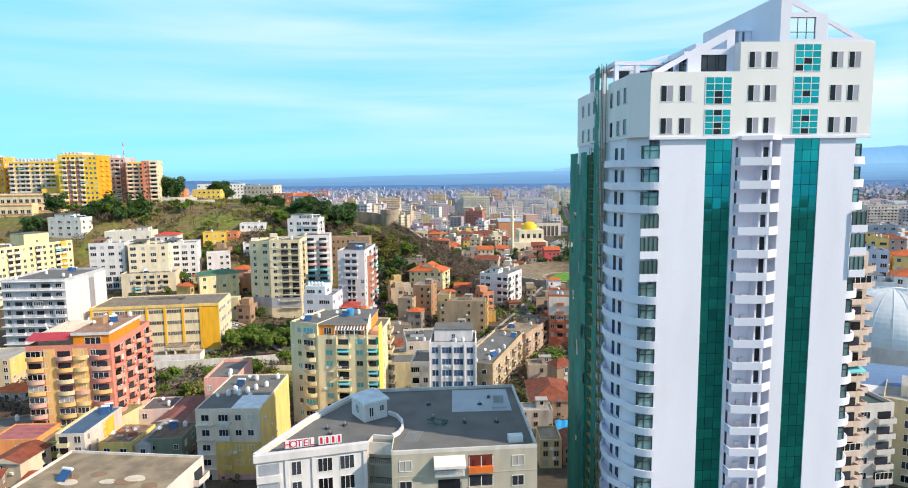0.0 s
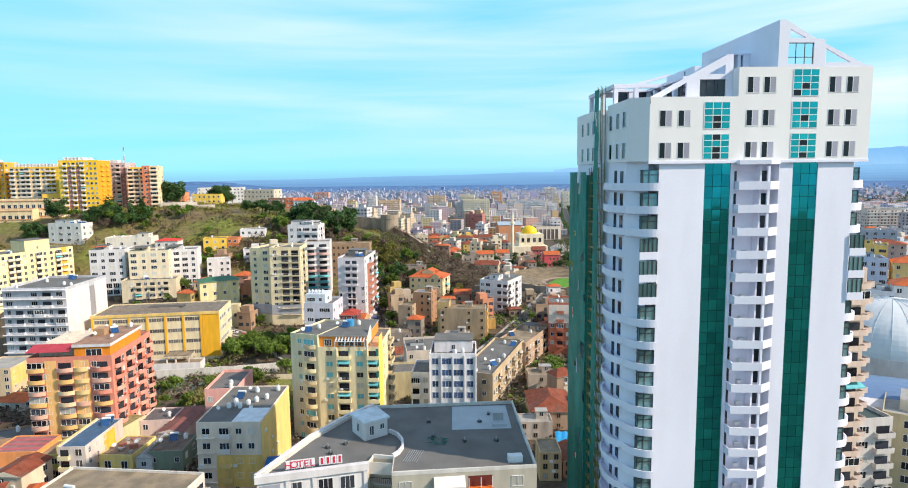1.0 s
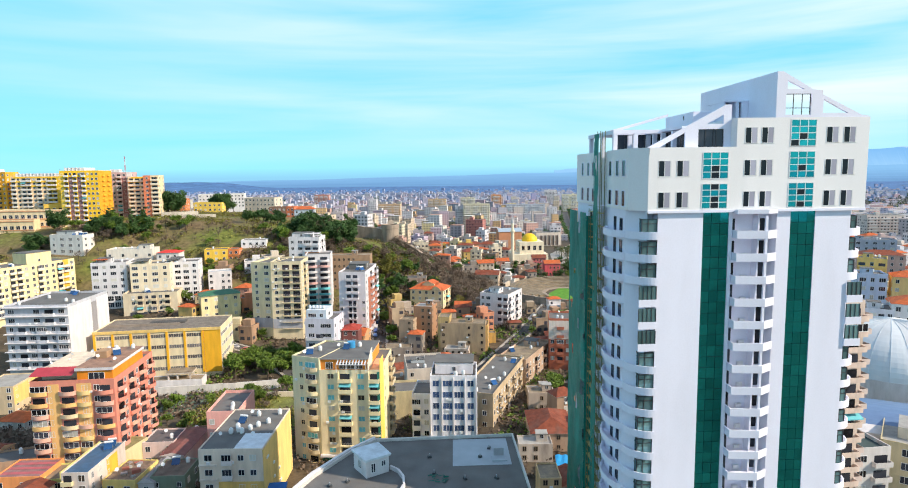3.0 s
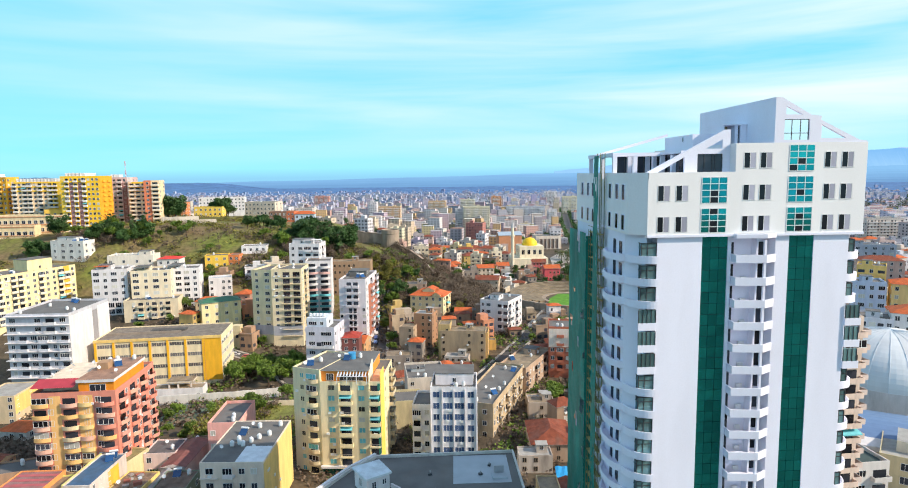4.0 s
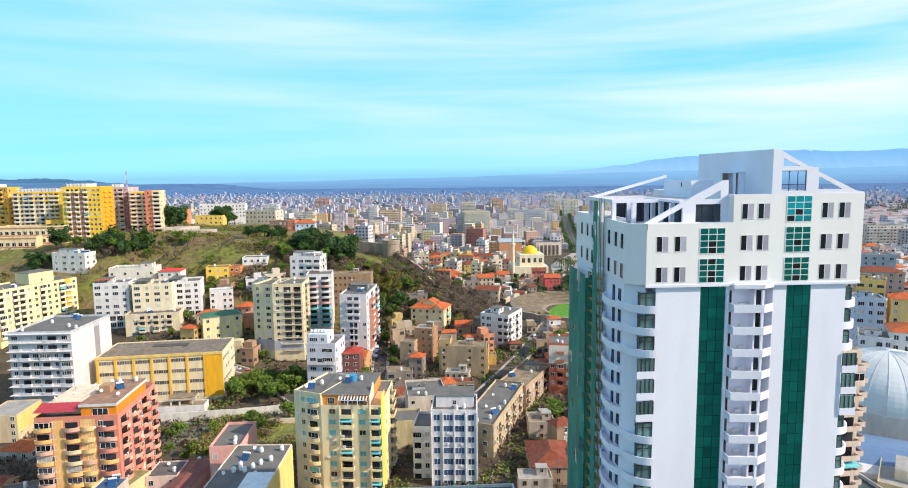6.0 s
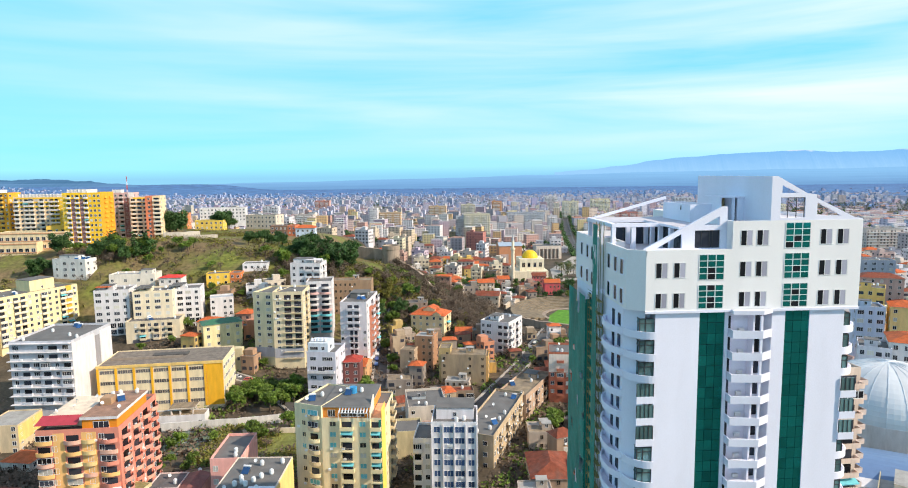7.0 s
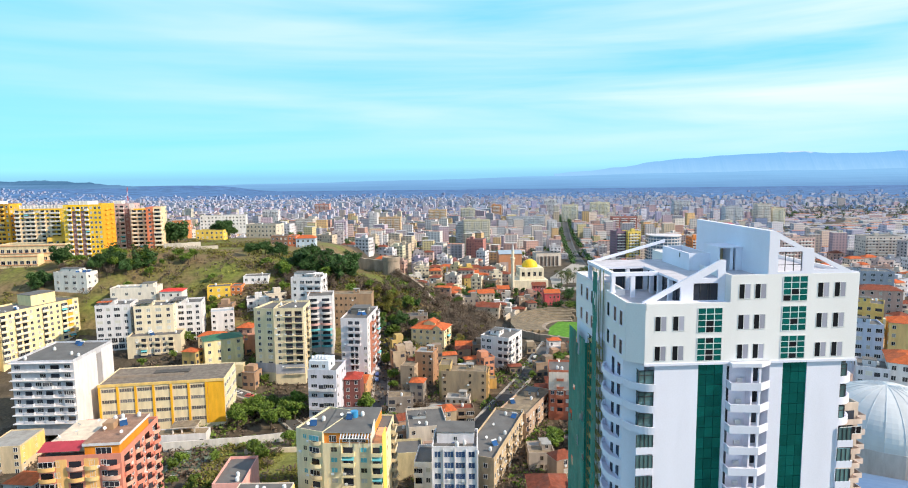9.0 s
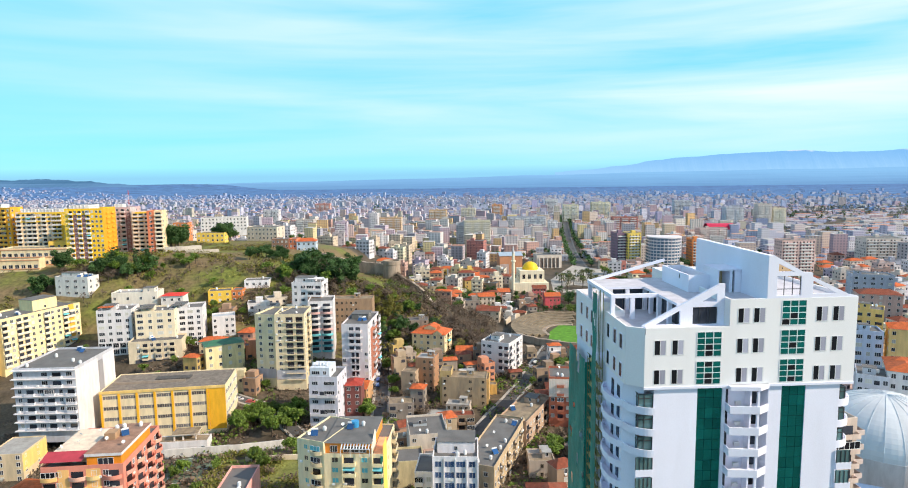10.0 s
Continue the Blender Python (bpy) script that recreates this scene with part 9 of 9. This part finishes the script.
# rows of town buildings out to the plain
y = 470.0
while y < 3300:
    pitch = 18 if y < 950 else 17 if y < 1700 else 25 if y < 2800 else 44
    x = -0.9 * y - 60
    while x < 0.78 * y + 80:
        px, py = x + crng.uniform(-0.4, 0.4) * pitch, y + crng.uniform(-0.4, 0.4) * pitch
        x += pitch
        if crng.random() < (0.1 if y < 1700 else 0.2 if y < 2600 else (0.5 if px > -0.4 * y else 0.25) if y < 3250 else 1.1 if px < 0.05 * y else 0.7) or not clear(px, py, 9) or any((px - a) ** 2 + (py - b) ** 2 < (c + 8) ** 2 for a, b, c in ROADS if abs(py - b) < 40):
            continue
        if y < 640 and (px < -150 or -10 < px < 100) or y < 480 or (px < -100 and y < 560):
            continue
        yard = px > 0.415 * y and 980 < y < 1830           # flat rail yards and sheds by the river
        if yard and crng.random() < 0.72:
            continue
        if y > 2300 and px > 0.3 * y and crng.random() < 0.7:
            continue
        w, d = (crng.uniform(8, 16), crng.uniform(8, 13)) if y < 950 else (crng.uniform(7, 14), crng.uniform(7, 12))
        quarter = 0.5 + 0.9 * noise.noise((px / 260, py / 330, 4))          # taller quarters and low ones
        tallish = crng.random() + 0.22 * (quarter - 0.5) - (0.12 if px < -0.3 * y and y > 1300 else 0)
        floors = crng.randint(1, 3) if tallish < 0.6 else crng.randint(3, 6) if tallish < 0.88 else crng.randint(6, 10)
        if floors > 4:
            w = crng.uniform(12, 20) if crng.random() < 0.5 else w
        if y < 620:
            floors = min(floors, 4)
        if y > 1500:
            floors = max(1, min(6 if y > 1900 else 8, round(floors * (0.75 if y < 2200 else 0.5))))
        yaw = crng.uniform(-0.25, 0.25) + (0.1 if px > 0 else -0.1)
        if yard:
            w, d, floors, yaw = crng.uniform(16, 46), crng.uniform(9, 14), crng.choice((1, 1, 1, 2)), 0.15
        if y < 960 and near_count < 190 and in_view(px, py):
            near_count += 1
            tiled = floors < 4 and crng.random() < 0.45
            city_house(px, py, w, d, floors, yaw, FARWALL[crng.choice(COMMON)], crng.choice((TILE, TILE_OLD)) if tiled else None, "far town houses",
                       "apartment_block", "painted town house with a tiled roof" if tiled else "painted flat-roofed town building", floors < 4)
        else:
            m = mid if y < 1900 else far
            # walls take the bluer haze tones row by row outwards
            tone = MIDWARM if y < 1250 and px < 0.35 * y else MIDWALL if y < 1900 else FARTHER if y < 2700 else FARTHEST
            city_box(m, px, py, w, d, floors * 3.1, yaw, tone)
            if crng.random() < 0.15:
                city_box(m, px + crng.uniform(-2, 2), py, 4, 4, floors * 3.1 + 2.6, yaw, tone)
    y += pitch
solid("town_houses", LESSER, "small painted houses with tiled or flat roofs in the far town", "houses", kind="stuff")
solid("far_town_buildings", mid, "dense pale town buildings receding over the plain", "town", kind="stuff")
solid("distant_town_buildings", far, "town buildings along the horizon with haze painted into their tones", "town", kind="stuff")

# red-roofed hall
m = Mesh()
hall = thing("market_hall", pose(340, 985, 3), "hall with a red barrel roof in the far town", "building")
m.box(-20, 20, -12, 12, -4, 14, FARWALL[3])
part("wall", m, hall)
m = Mesh()
for i in range(10):
    a, b = math.pi * i / 10, math.pi * (i + 1) / 10
    for q in (((-20, -12 * math.cos(a), 14 + 9 * math.sin(a)), (20, -12 * math.cos(a), 14 + 9 * math.sin(a)), (20, -12 * math.cos(b), 14 + 9 * math.sin(b)), (-20, -12 * math.cos(b), 14 + 9 * math.sin(b))),):
        m.face(q, material("crimson_roof_sheet", (0.55, 0.03, 0.08), rough=0.5, bump=0))
part("roof", m, hall)
# round white tower block
rt = thing("apartment_tower", pose(171, 650, height(171, 650), 0, 0, 0), "white round-fronted tower block with blue glass", "tower")
m = Mesh()
ring = arc(0, 4, 17, 14, 180, 360, 14) + [(17, 16), (-17, 16)]
for k in range(9):
    m = Mesh()
    m.prism(ring, k * 3.3 - (4 if k == 0 else 0), k * 3.3 + 1.15, FARWALL[3])
    part("floor_band", m, rt)
m = Mesh()
m.prism([(x * 0.97, y * 0.97) for x, y in ring], 0, 29.7, material("blue_band_glass", (0.10, 0.16, 0.24), rough=0.2, bump=0))
part("glazing", m, rt)
for i, (x, y) in enumerate(ring[1:-3]):
    m = Mesh()
    m.box(x - 0.28, x + 0.28, y - 0.1, y + 0.5, -2, 29, FARWALL[3])
    part("pier", m, rt)
m = Mesh()
m.prism([(x * 1.02, y * 1.02) for x, y in ring], 29.7, 30.8, FARWALL[3])
part("roof", m, rt)
# ---------------------------------------------------------------- trees and scrub


def leaf_cloud(seed, blobs, leaf, count, mat, flat=0.8):
    """Many small leaf faces scattered through overlapping clumps."""
    r = random.Random(seed)
    m = Mesh()
    for cx, cy, cz, rad in blobs:
        n = int(count * rad * rad)
        for _ in range(n):
            while True:
                p = Vector((r.uniform(-1, 1), r.uniform(-1, 1), r.uniform(-1, 1)))
                if 0.35 < p.length < 1:
                    break
            p *= 0.8 + 0.3 * noise.noise(p * 2.3 + Vector((seed, 0, 0)))
            c = Vector((cx + p.x * rad, cy + p.y * rad, cz + p.z * rad * flat))
            q = Euler((r.uniform(-0.9, 0.9), r.uniform(-0.9, 0.9), r.uniform(0, 6.3))).to_matrix()
            s = leaf * r.uniform(0.6, 1.4)
            m.face([tuple(c + q @ Vector(v)) for v in ((-s, -s * 0.6, 0), (s, -s * 0.5, 0.1 * s), (s * 0.8, s * 0.6, 0), (-s * 0.7, s * 0.7, 0.15 * s))], mat)
    return m.data("crown")


def trunk_mesh(hgt, r0, limbs, seed):
    r = random.Random(seed)
    m = Mesh()
    z, p, k = 0, Vector((0, 0, -0.6)), 5
    for i in range(k):
        n = Vector((r.uniform(-0.15, 0.15), r.uniform(-0.15, 0.15), hgt * (i + 1) / k))
        m.tube(p, n, r0 * (1 - 0.15 * i), BARK, 7)
        p = n
    for i in range(limbs):
        a = r.uniform(0, 6.3)
        s = Vector((0, 0, hgt * r.uniform(0.5, 0.95)))
        m.tube(s, s + Vector((math.cos(a), math.sin(a), 0.8)) * hgt * r.uniform(0.25, 0.45), r0 * 0.35, BARK, 5)
    return m.data("trunk")


TREES = {}


def tree_kind(key):
    if key in TREES:
        return TREES[key]
    if key.startswith("broad"):
        s = int(key[-1])
        r = random.Random(s)
        blobs = [(0, 0, 5.0, 2.6)] + [(r.uniform(-2, 2), r.uniform(-2, 2), r.uniform(3.6, 6.4), r.uniform(1.3, 2.1)) for _ in range(7)]
        TREES[key] = (trunk_mesh(4.2, 0.28, 5, s), leaf_cloud(s, blobs, 0.26, 75, LEAF), "leafy green tree with a rounded uneven crown")
    elif key.startswith("dark"):
        s = int(key[-1])
        r = random.Random(s + 60)
        blobs = [(0, 0, 4.6, 2.8)] + [(r.uniform(-2.4, 2.4), r.uniform(-2.4, 2.4), r.uniform(2.6, 6.4), r.uniform(1.4, 2.2)) for _ in range(9)]
        TREES[key] = (trunk_mesh(4.2, 0.28, 5, s), leaf_cloud(s + 9, blobs, 0.2, 110, PINE), "large dark green evergreen tree")
    elif key.startswith("gold"):
        s = int(key[-1])
        r = random.Random(s + 80)
        blobs = [(r.uniform(-1.8, 1.8), r.uniform(-1.8, 1.8), r.uniform(2.6, 6.0), r.uniform(1.0, 1.8)) for _ in range(8)]
        TREES[key] = (trunk_mesh(3.8, 0.2, 7, s), leaf_cloud(s + 5, blobs, 0.16, 80, OLIVE), "tawny half-bare tree with thin yellowing leaves")
    elif key.startswith("pine"):
        s = int(key[-1])
        r = random.Random(s + 20)
        blobs = [(r.uniform(-0.8, 0.8), r.uniform(-0.8, 0.8), 2.5 + i * 1.3, 2.7 - i * 0.32) for i in range(7)] + [(r.uniform(-2, 2), r.uniform(-2, 2), r.uniform(3, 7), 1.4) for _ in range(4)]
        TREES[key] = (trunk_mesh(9, 0.3, 6, s), leaf_cloud(s + 3, blobs, 0.28, 60, PINE, 0.7), "dark green pine tree")
    elif key.startswith("bare"):
        s = int(key[-1])
        r = random.Random(s + 40)
        blobs = [(r.uniform(-1.6, 1.6), r.uniform(-1.6, 1.6), r.uniform(2.4, 4.6), r.uniform(1.0, 1.7)) for _ in range(7)]
        TREES[key] = (trunk_mesh(3.2, 0.16, 8, s), leaf_cloud(s + 7, blobs, 0.13, 60, SCRUB), "bare brown winter tree")
    elif key == "palm":
        m = Mesh()
        for i in range(22):
            a, rise = i * 2.4, 0.9 - 0.055 * i
            d = Vector((math.cos(a), math.sin(a), 0))
            n = Vector((-math.sin(a), math.cos(a), 0))
            p = Vector((0, 0, 5))
            for j in range(4):
                q = Vector((0, 0, 5)) + d * 0.6 * (j + 1) + Vector((0, 0, rise * (j + 1) * 0.5 - 0.12 * (j + 1) ** 2))
                w0, w1 = 0.28 * (1 - j * 0.15), 0.28 * (1 - (j + 1) * 0.2)
                m.face([tuple(p - n * w0), tuple(p + n * w0), tuple(q + n * w1), tuple(q - n * w1)], PALM)
                p = q
        TREES[key] = (trunk_mesh(5, 0.2, 0, 3), m.data("crown"), "small palm tree with arching fronds")
    return TREES[key]


def tree(key, x, y, size=1.0, z=None, group="town trees"):
    trunk, crown, label = tree_kind(key)
    t = thing("tree" if key != "palm" else "palm_tree", pose(x, y, height(x, y) if z is None else z, 0, 0, (x * 37 + y * 91) % 360), label, "tree", group)
    t.scale = (size, size, size * (0.9 + 0.2 * ((x * 7) % 1)))
    part("trunk", trunk, t)
    part("crown", crown, t)


trng = random.Random(21)


def grove(keys, x0, x1, y0, y1, n, s0, s1, group):
    for _ in range(n):
        tree(trng.choice(keys), trng.uniform(x0, x1), trng.uniform(y0, y1), trng.uniform(s0, s1), group=group)


def woods(name, label, keys, x0, x1, y0, y1, n, s0, s1, thin=2, gap=1.2):
    """Many trees too close to tell apart, joined into one mesh with thinned crowns."""
    co, li, st, mi, mats, nv, nl = [], [], [], [], [], 0, 0
    for _ in range(n):
        x, y = trng.uniform(x0, x1), trng.uniform(y0, y1)
        if not free(x, y, gap):
            continue
        z, s, a = height(x, y), trng.uniform(s0, s1), trng.uniform(0, 6.28)
        for k, me in enumerate(tree_kind(trng.choice(keys))[:2]):
            v = np.empty(len(me.vertices) * 3)
            me.vertices.foreach_get("co", v)
            v = v.reshape(-1, 3) * s
            polys = list(me.polygons)[::(thin if k else 1)]
            mat = me.materials[0]
            if mat not in mats:
                mats.append(mat)
            ca, sa = math.cos(a), math.sin(a)
            co.append(np.stack([v[:, 0] * ca - v[:, 1] * sa + x, v[:, 0] * sa + v[:, 1] * ca + y, v[:, 2] + z], 1))
            for q in polys:
                st.append(nl)
                idx = [nv + w for w in q.vertices]
                li += idx
                nl += len(idx)
                mi.append(mats.index(mat))
            nv += len(v)
    me = bpy.data.meshes.new(name)
    me.vertices.add(nv)
    me.vertices.foreach_set("co", np.concatenate(co).ravel())
    me.loops.add(nl)
    me.loops.foreach_set("vertex_index", li)
    me.polygons.add(len(st))
    me.polygons.foreach_set("loop_start", st)
    for mat in mats:
        me.materials.append(mat)
    me.polygons.foreach_set("material_index", mi)
    me.update(calc_edges=True)
    tagged(new(name, me), label, "trees", kind="stuff")


B, P, W = ("broad1", "broad2", "broad3"), ("pine1", "pine2"), ("bare1", "bare2", "bare3")
D = ("dark1", "dark2", "dark3")
G = ("gold1", "gold2")
grove(D + B + W, -136, -116, 352, 384, 18, 0.7, 1.15, "evergreens on the castle hill")
grove(D, -124, -92, 358, 386, 24, 1.2, 2.0, "evergreens on the castle hill")
grove(P, -122, -92, 360, 384, 8, 1.1, 1.5, "evergreens on the castle hill")
grove(D, -165, -134, 380, 400, 6, 0.9, 1.4, "evergreens on the castle hill")
grove(D + P + B, -244, -214, 340, 356, 13, 1.0, 1.6, "trees below the hill towers")
grove(W, -262, -226, 332, 350, 14, 1.0, 1.5, "trees below the hill towers")
grove(D, -268, -262, 346, 350, 2, 1.6, 1.9, "trees below the hill towers")
grove(D, -268, -258, 322, 332, 3, 1.1, 1.4, "trees below the hill towers")
grove(D, -234, -226, 410, 420, 5, 2.0, 2.4, "trees on the ridge")
grove(D, -226, -216, 468, 478, 5, 1.7, 2.1, "trees on the ridge")
grove(B, -110, -84, 228, 246, 22, 0.8, 1.3, "trees beside the school")
grove(B, -58, -48, 262, 300, 8, 0.6, 1.0, "garden trees")
grove(B + W, -92, -76, 196, 216, 8, 0.6, 1.0, "garden trees")
grove(B, 14, 36, 214, 226, 9, 0.7, 1.0, "trees by the brick block")
grove(B, -9, -4, 274, 284, 5, 0.6, 0.9, "garden trees")
grove(B, 26, 40, 262, 300, 7, 0.7, 1.1, "garden trees")
grove(B, -120, -98, 172, 200, 7, 0.5, 0.8, "garden trees")
grove(B, -200, -188, 296, 312, 6, 0.7, 1.0, "garden trees")
grove(W, -50, -28, 244, 262, 16, 0.7, 1.1, "bare town trees")
grove(B + D, -68, -56, 244, 254, 7, 0.7, 1.0, "garden trees")
grove(B + D + W, -70, -52, 318, 346, 16, 0.8, 1.3, "trees on the slope")
grove(G, -78, -58, 322, 350, 12, 1.0, 1.6, "tawny trees on the slope")
grove(D + B, -60, -36, 330, 352, 8, 0.7, 1.0, "trees on the slope")
grove(G + W, -30, -8, 318, 350, 10, 0.9, 1.3, "trees on the slope")
tree("palm", -51.5, 134, 0.8)
for i in range(34):
    tree("palm", trng.uniform(48, 84), trng.uniform(500, 575), trng.uniform(1.0, 1.7), group="palms on the square")
woods("bare_woods", "grey-brown bare trees crowding the castle slope", W, -70, -4, 322, 392, 230, 0.9, 1.5)
woods("slope_woods", "mixed bare and green trees on the castle slope", W + W + W + B[:1], -135, -62, 318, 362, 170, 0.8, 1.4)
woods("hill_trees", "bare brown trees and thickets on the hill below the towers", W + W + W + B, -262, -120, 318, 372, 135, 0.6, 1.1)
woods("hillside_trees", "bare and green trees among the hillside houses", W + W + B, -215, -108, 256, 330, 110, 0.6, 1.0)
woods("old_town_trees", "bare brown trees between the old town houses", W + W + W + B, -60, 46, 176, 320, 170, 0.5, 0.95, 2, 0.6)
woods("theatre_trees", "trees among the houses below the castle", W + W + B + D, -45, 60, 384, 480, 150, 0.7, 1.2)
woods("eastern_trees", "trees among the eastern houses", B + W, 90, 300, 220, 480, 90, 0.8, 1.2)
woods("town_trees", "dark trees scattered through the far town", D + B, -330, 330, 480, 900, 160, 0.8, 1.4, 3)


def scrub(name, label, x0, x1, y0, y1, n, mat, keep, leaf=0.42):
    """Low bushes spread over a slope: many small leaf faces in tufts."""
    r = random.Random(name)
    m = Mesh()
    for _ in range(n):
        x, y = r.uniform(x0, x1), r.uniform(y0, y1)
        if noise.noise((x / 17, y / 17, len(name))) < keep:
            continue
        z, s = height(x, y), r.uniform(0.6, 1.9)
        for _ in range(9):
            c = Vector((x + r.gauss(0, s * 0.6), y + r.gauss(0, s * 0.6), z + r.uniform(0.0, s * 1.2)))
            q = Euler((r.uniform(-1, 1), r.uniform(-1, 1), r.uniform(0, 6.3))).to_matrix()
            k = leaf * r.uniform(0.5, 1.4)
            m.face([tuple(c + q @ Vector(v)) for v in ((-k, -k * 0.6, 0), (k, -k * 0.5, 0), (k * 0.8, k * 0.6, 0), (-k * 0.7, k * 0.7, 0))], mat)
    solid(name, m, label, "bushes", kind="stuff")


def street_trees(name, label, spots, mat, r0, r1):
    """Small far trees: each a tuft of leaf faces round a short stem."""
    r = random.Random(name)
    m = Mesh()
    for x, y in spots:
        z, s = height(x, y), r.uniform(r0, r1)
        m.tube((x, y, z - 0.5), (x, y, z + s), 0.15 * s, BARK, 4)
        for _ in range(26):
            p = Vector((r.gauss(0, 0.42), r.gauss(0, 0.42), r.gauss(0, 0.4)))
            c = Vector((x, y, z + s * 1.25)) + p * s
            q = Euler((r.uniform(-1, 1), r.uniform(-1, 1), r.uniform(0, 6.3))).to_matrix()
            k = s * r.uniform(0.18, 0.36)
            m.face([tuple(c + q @ Vector(v)) for v in ((-k, -k * 0.6, 0), (k, -k * 0.5, 0), (k * 0.8, k * 0.6, 0), (-k * 0.7, k * 0.7, 0))], mat)
    solid(name, m, label, "trees", kind="stuff")


srng = random.Random(9)
spots = []
for _ in range(1500):
    y = srng.uniform(700, 2300)
    x = srng.uniform(-0.8, 0.74) * y
    if noise.noise((x / 140, y / 170, 8)) > 0.02 and all((x - a) ** 2 + (y - b) ** 2 > (c * 0.8) ** 2 for a, b, c in ROADS if abs(y - b) < 25):
        spots.append((x, y))
street_trees("far_trees", "dark green trees between the far town buildings", spots, PINE, 3.0, 5.5)
spots = []
for i in range(95):
    y = 640 + i * 9
    x = 82 + (y - 600) * 0.068 + (0.2 * max(0, y - 1060) * 0.1)
    spots += [(x - 9.5, y), (x + 9.5, y + 3)]
street_trees("avenue_trees", "rows of dark street trees along the avenue", spots, PINE, 2.6, 4.0)
spots = [(srng.uniform(640, 1320), srng.uniform(1500, 1800)) for _ in range(560)] + [(srng.uniform(-1500, -560), srng.uniform(900, 1500)) for _ in range(260)]
# twigs painted paler and greyer for the haze over the river
HAZYTWIG = material("haze_pale_bare_twigs", (0.21, 0.21, 0.20), vary=0.3, bump=0)
street_trees("riverside_trees", "belt of bare grey-brown trees by the river", spots[:400], HAZYTWIG, 3.0, 5.0)
street_trees("western_wood", "green trees on the slopes west of the town", spots[560:], PINE, 4.0, 7.0)

scrub("dry_bushes", "dry brown scrub over the castle slope", -150, -26, 305, 372, 2600, SCRUB, -0.1)
scrub("olive_bushes", "olive-green scrub over the castle slope", -150, -36, 300, 372, 3000, OLIVE, 0.0)
scrub("slope_bushes", "green bushes over the castle slope", -150, -20, 300, 385, 1700, PINE, 0.2)
scrub("wall_grass", "bright green grass along the castle wall", -72, -44, 364, 390, 2600, LEAF, -0.3, 0.3)
scrub("hill_bushes", "olive bushes over the hill below the towers", -300, -120, 300, 420, 2600, OLIVE, 0.1)
scrub("hill_grass", "tufts of dry grass on the hilltop", -260, -60, 370, 450, 3600, OLIVE, 0.0, 0.3)
scrub("hill_scrub", "brown scrub on the hilltop", -320, -60, 330, 450, 4200, SCRUB, 0.05, 0.3)
scrub("garden_bushes", "green garden bushes between the houses", -140, 46, 150, 310, 4800, LEAF, 0.05)
scrub("garden_scrub", "bare brown garden scrub between the houses", -210, 46, 150, 330, 7000, SCRUB, -0.1)
scrub("lot_grass", "yellow-green grass tufts over the empty lot", -104, -64, 184, 214, 1500, OLIVE, -0.2, 0.28)
scrub("lower_scrub", "scrub among the front houses", -200, -60, 95, 210, 3000, SCRUB, 0.05)
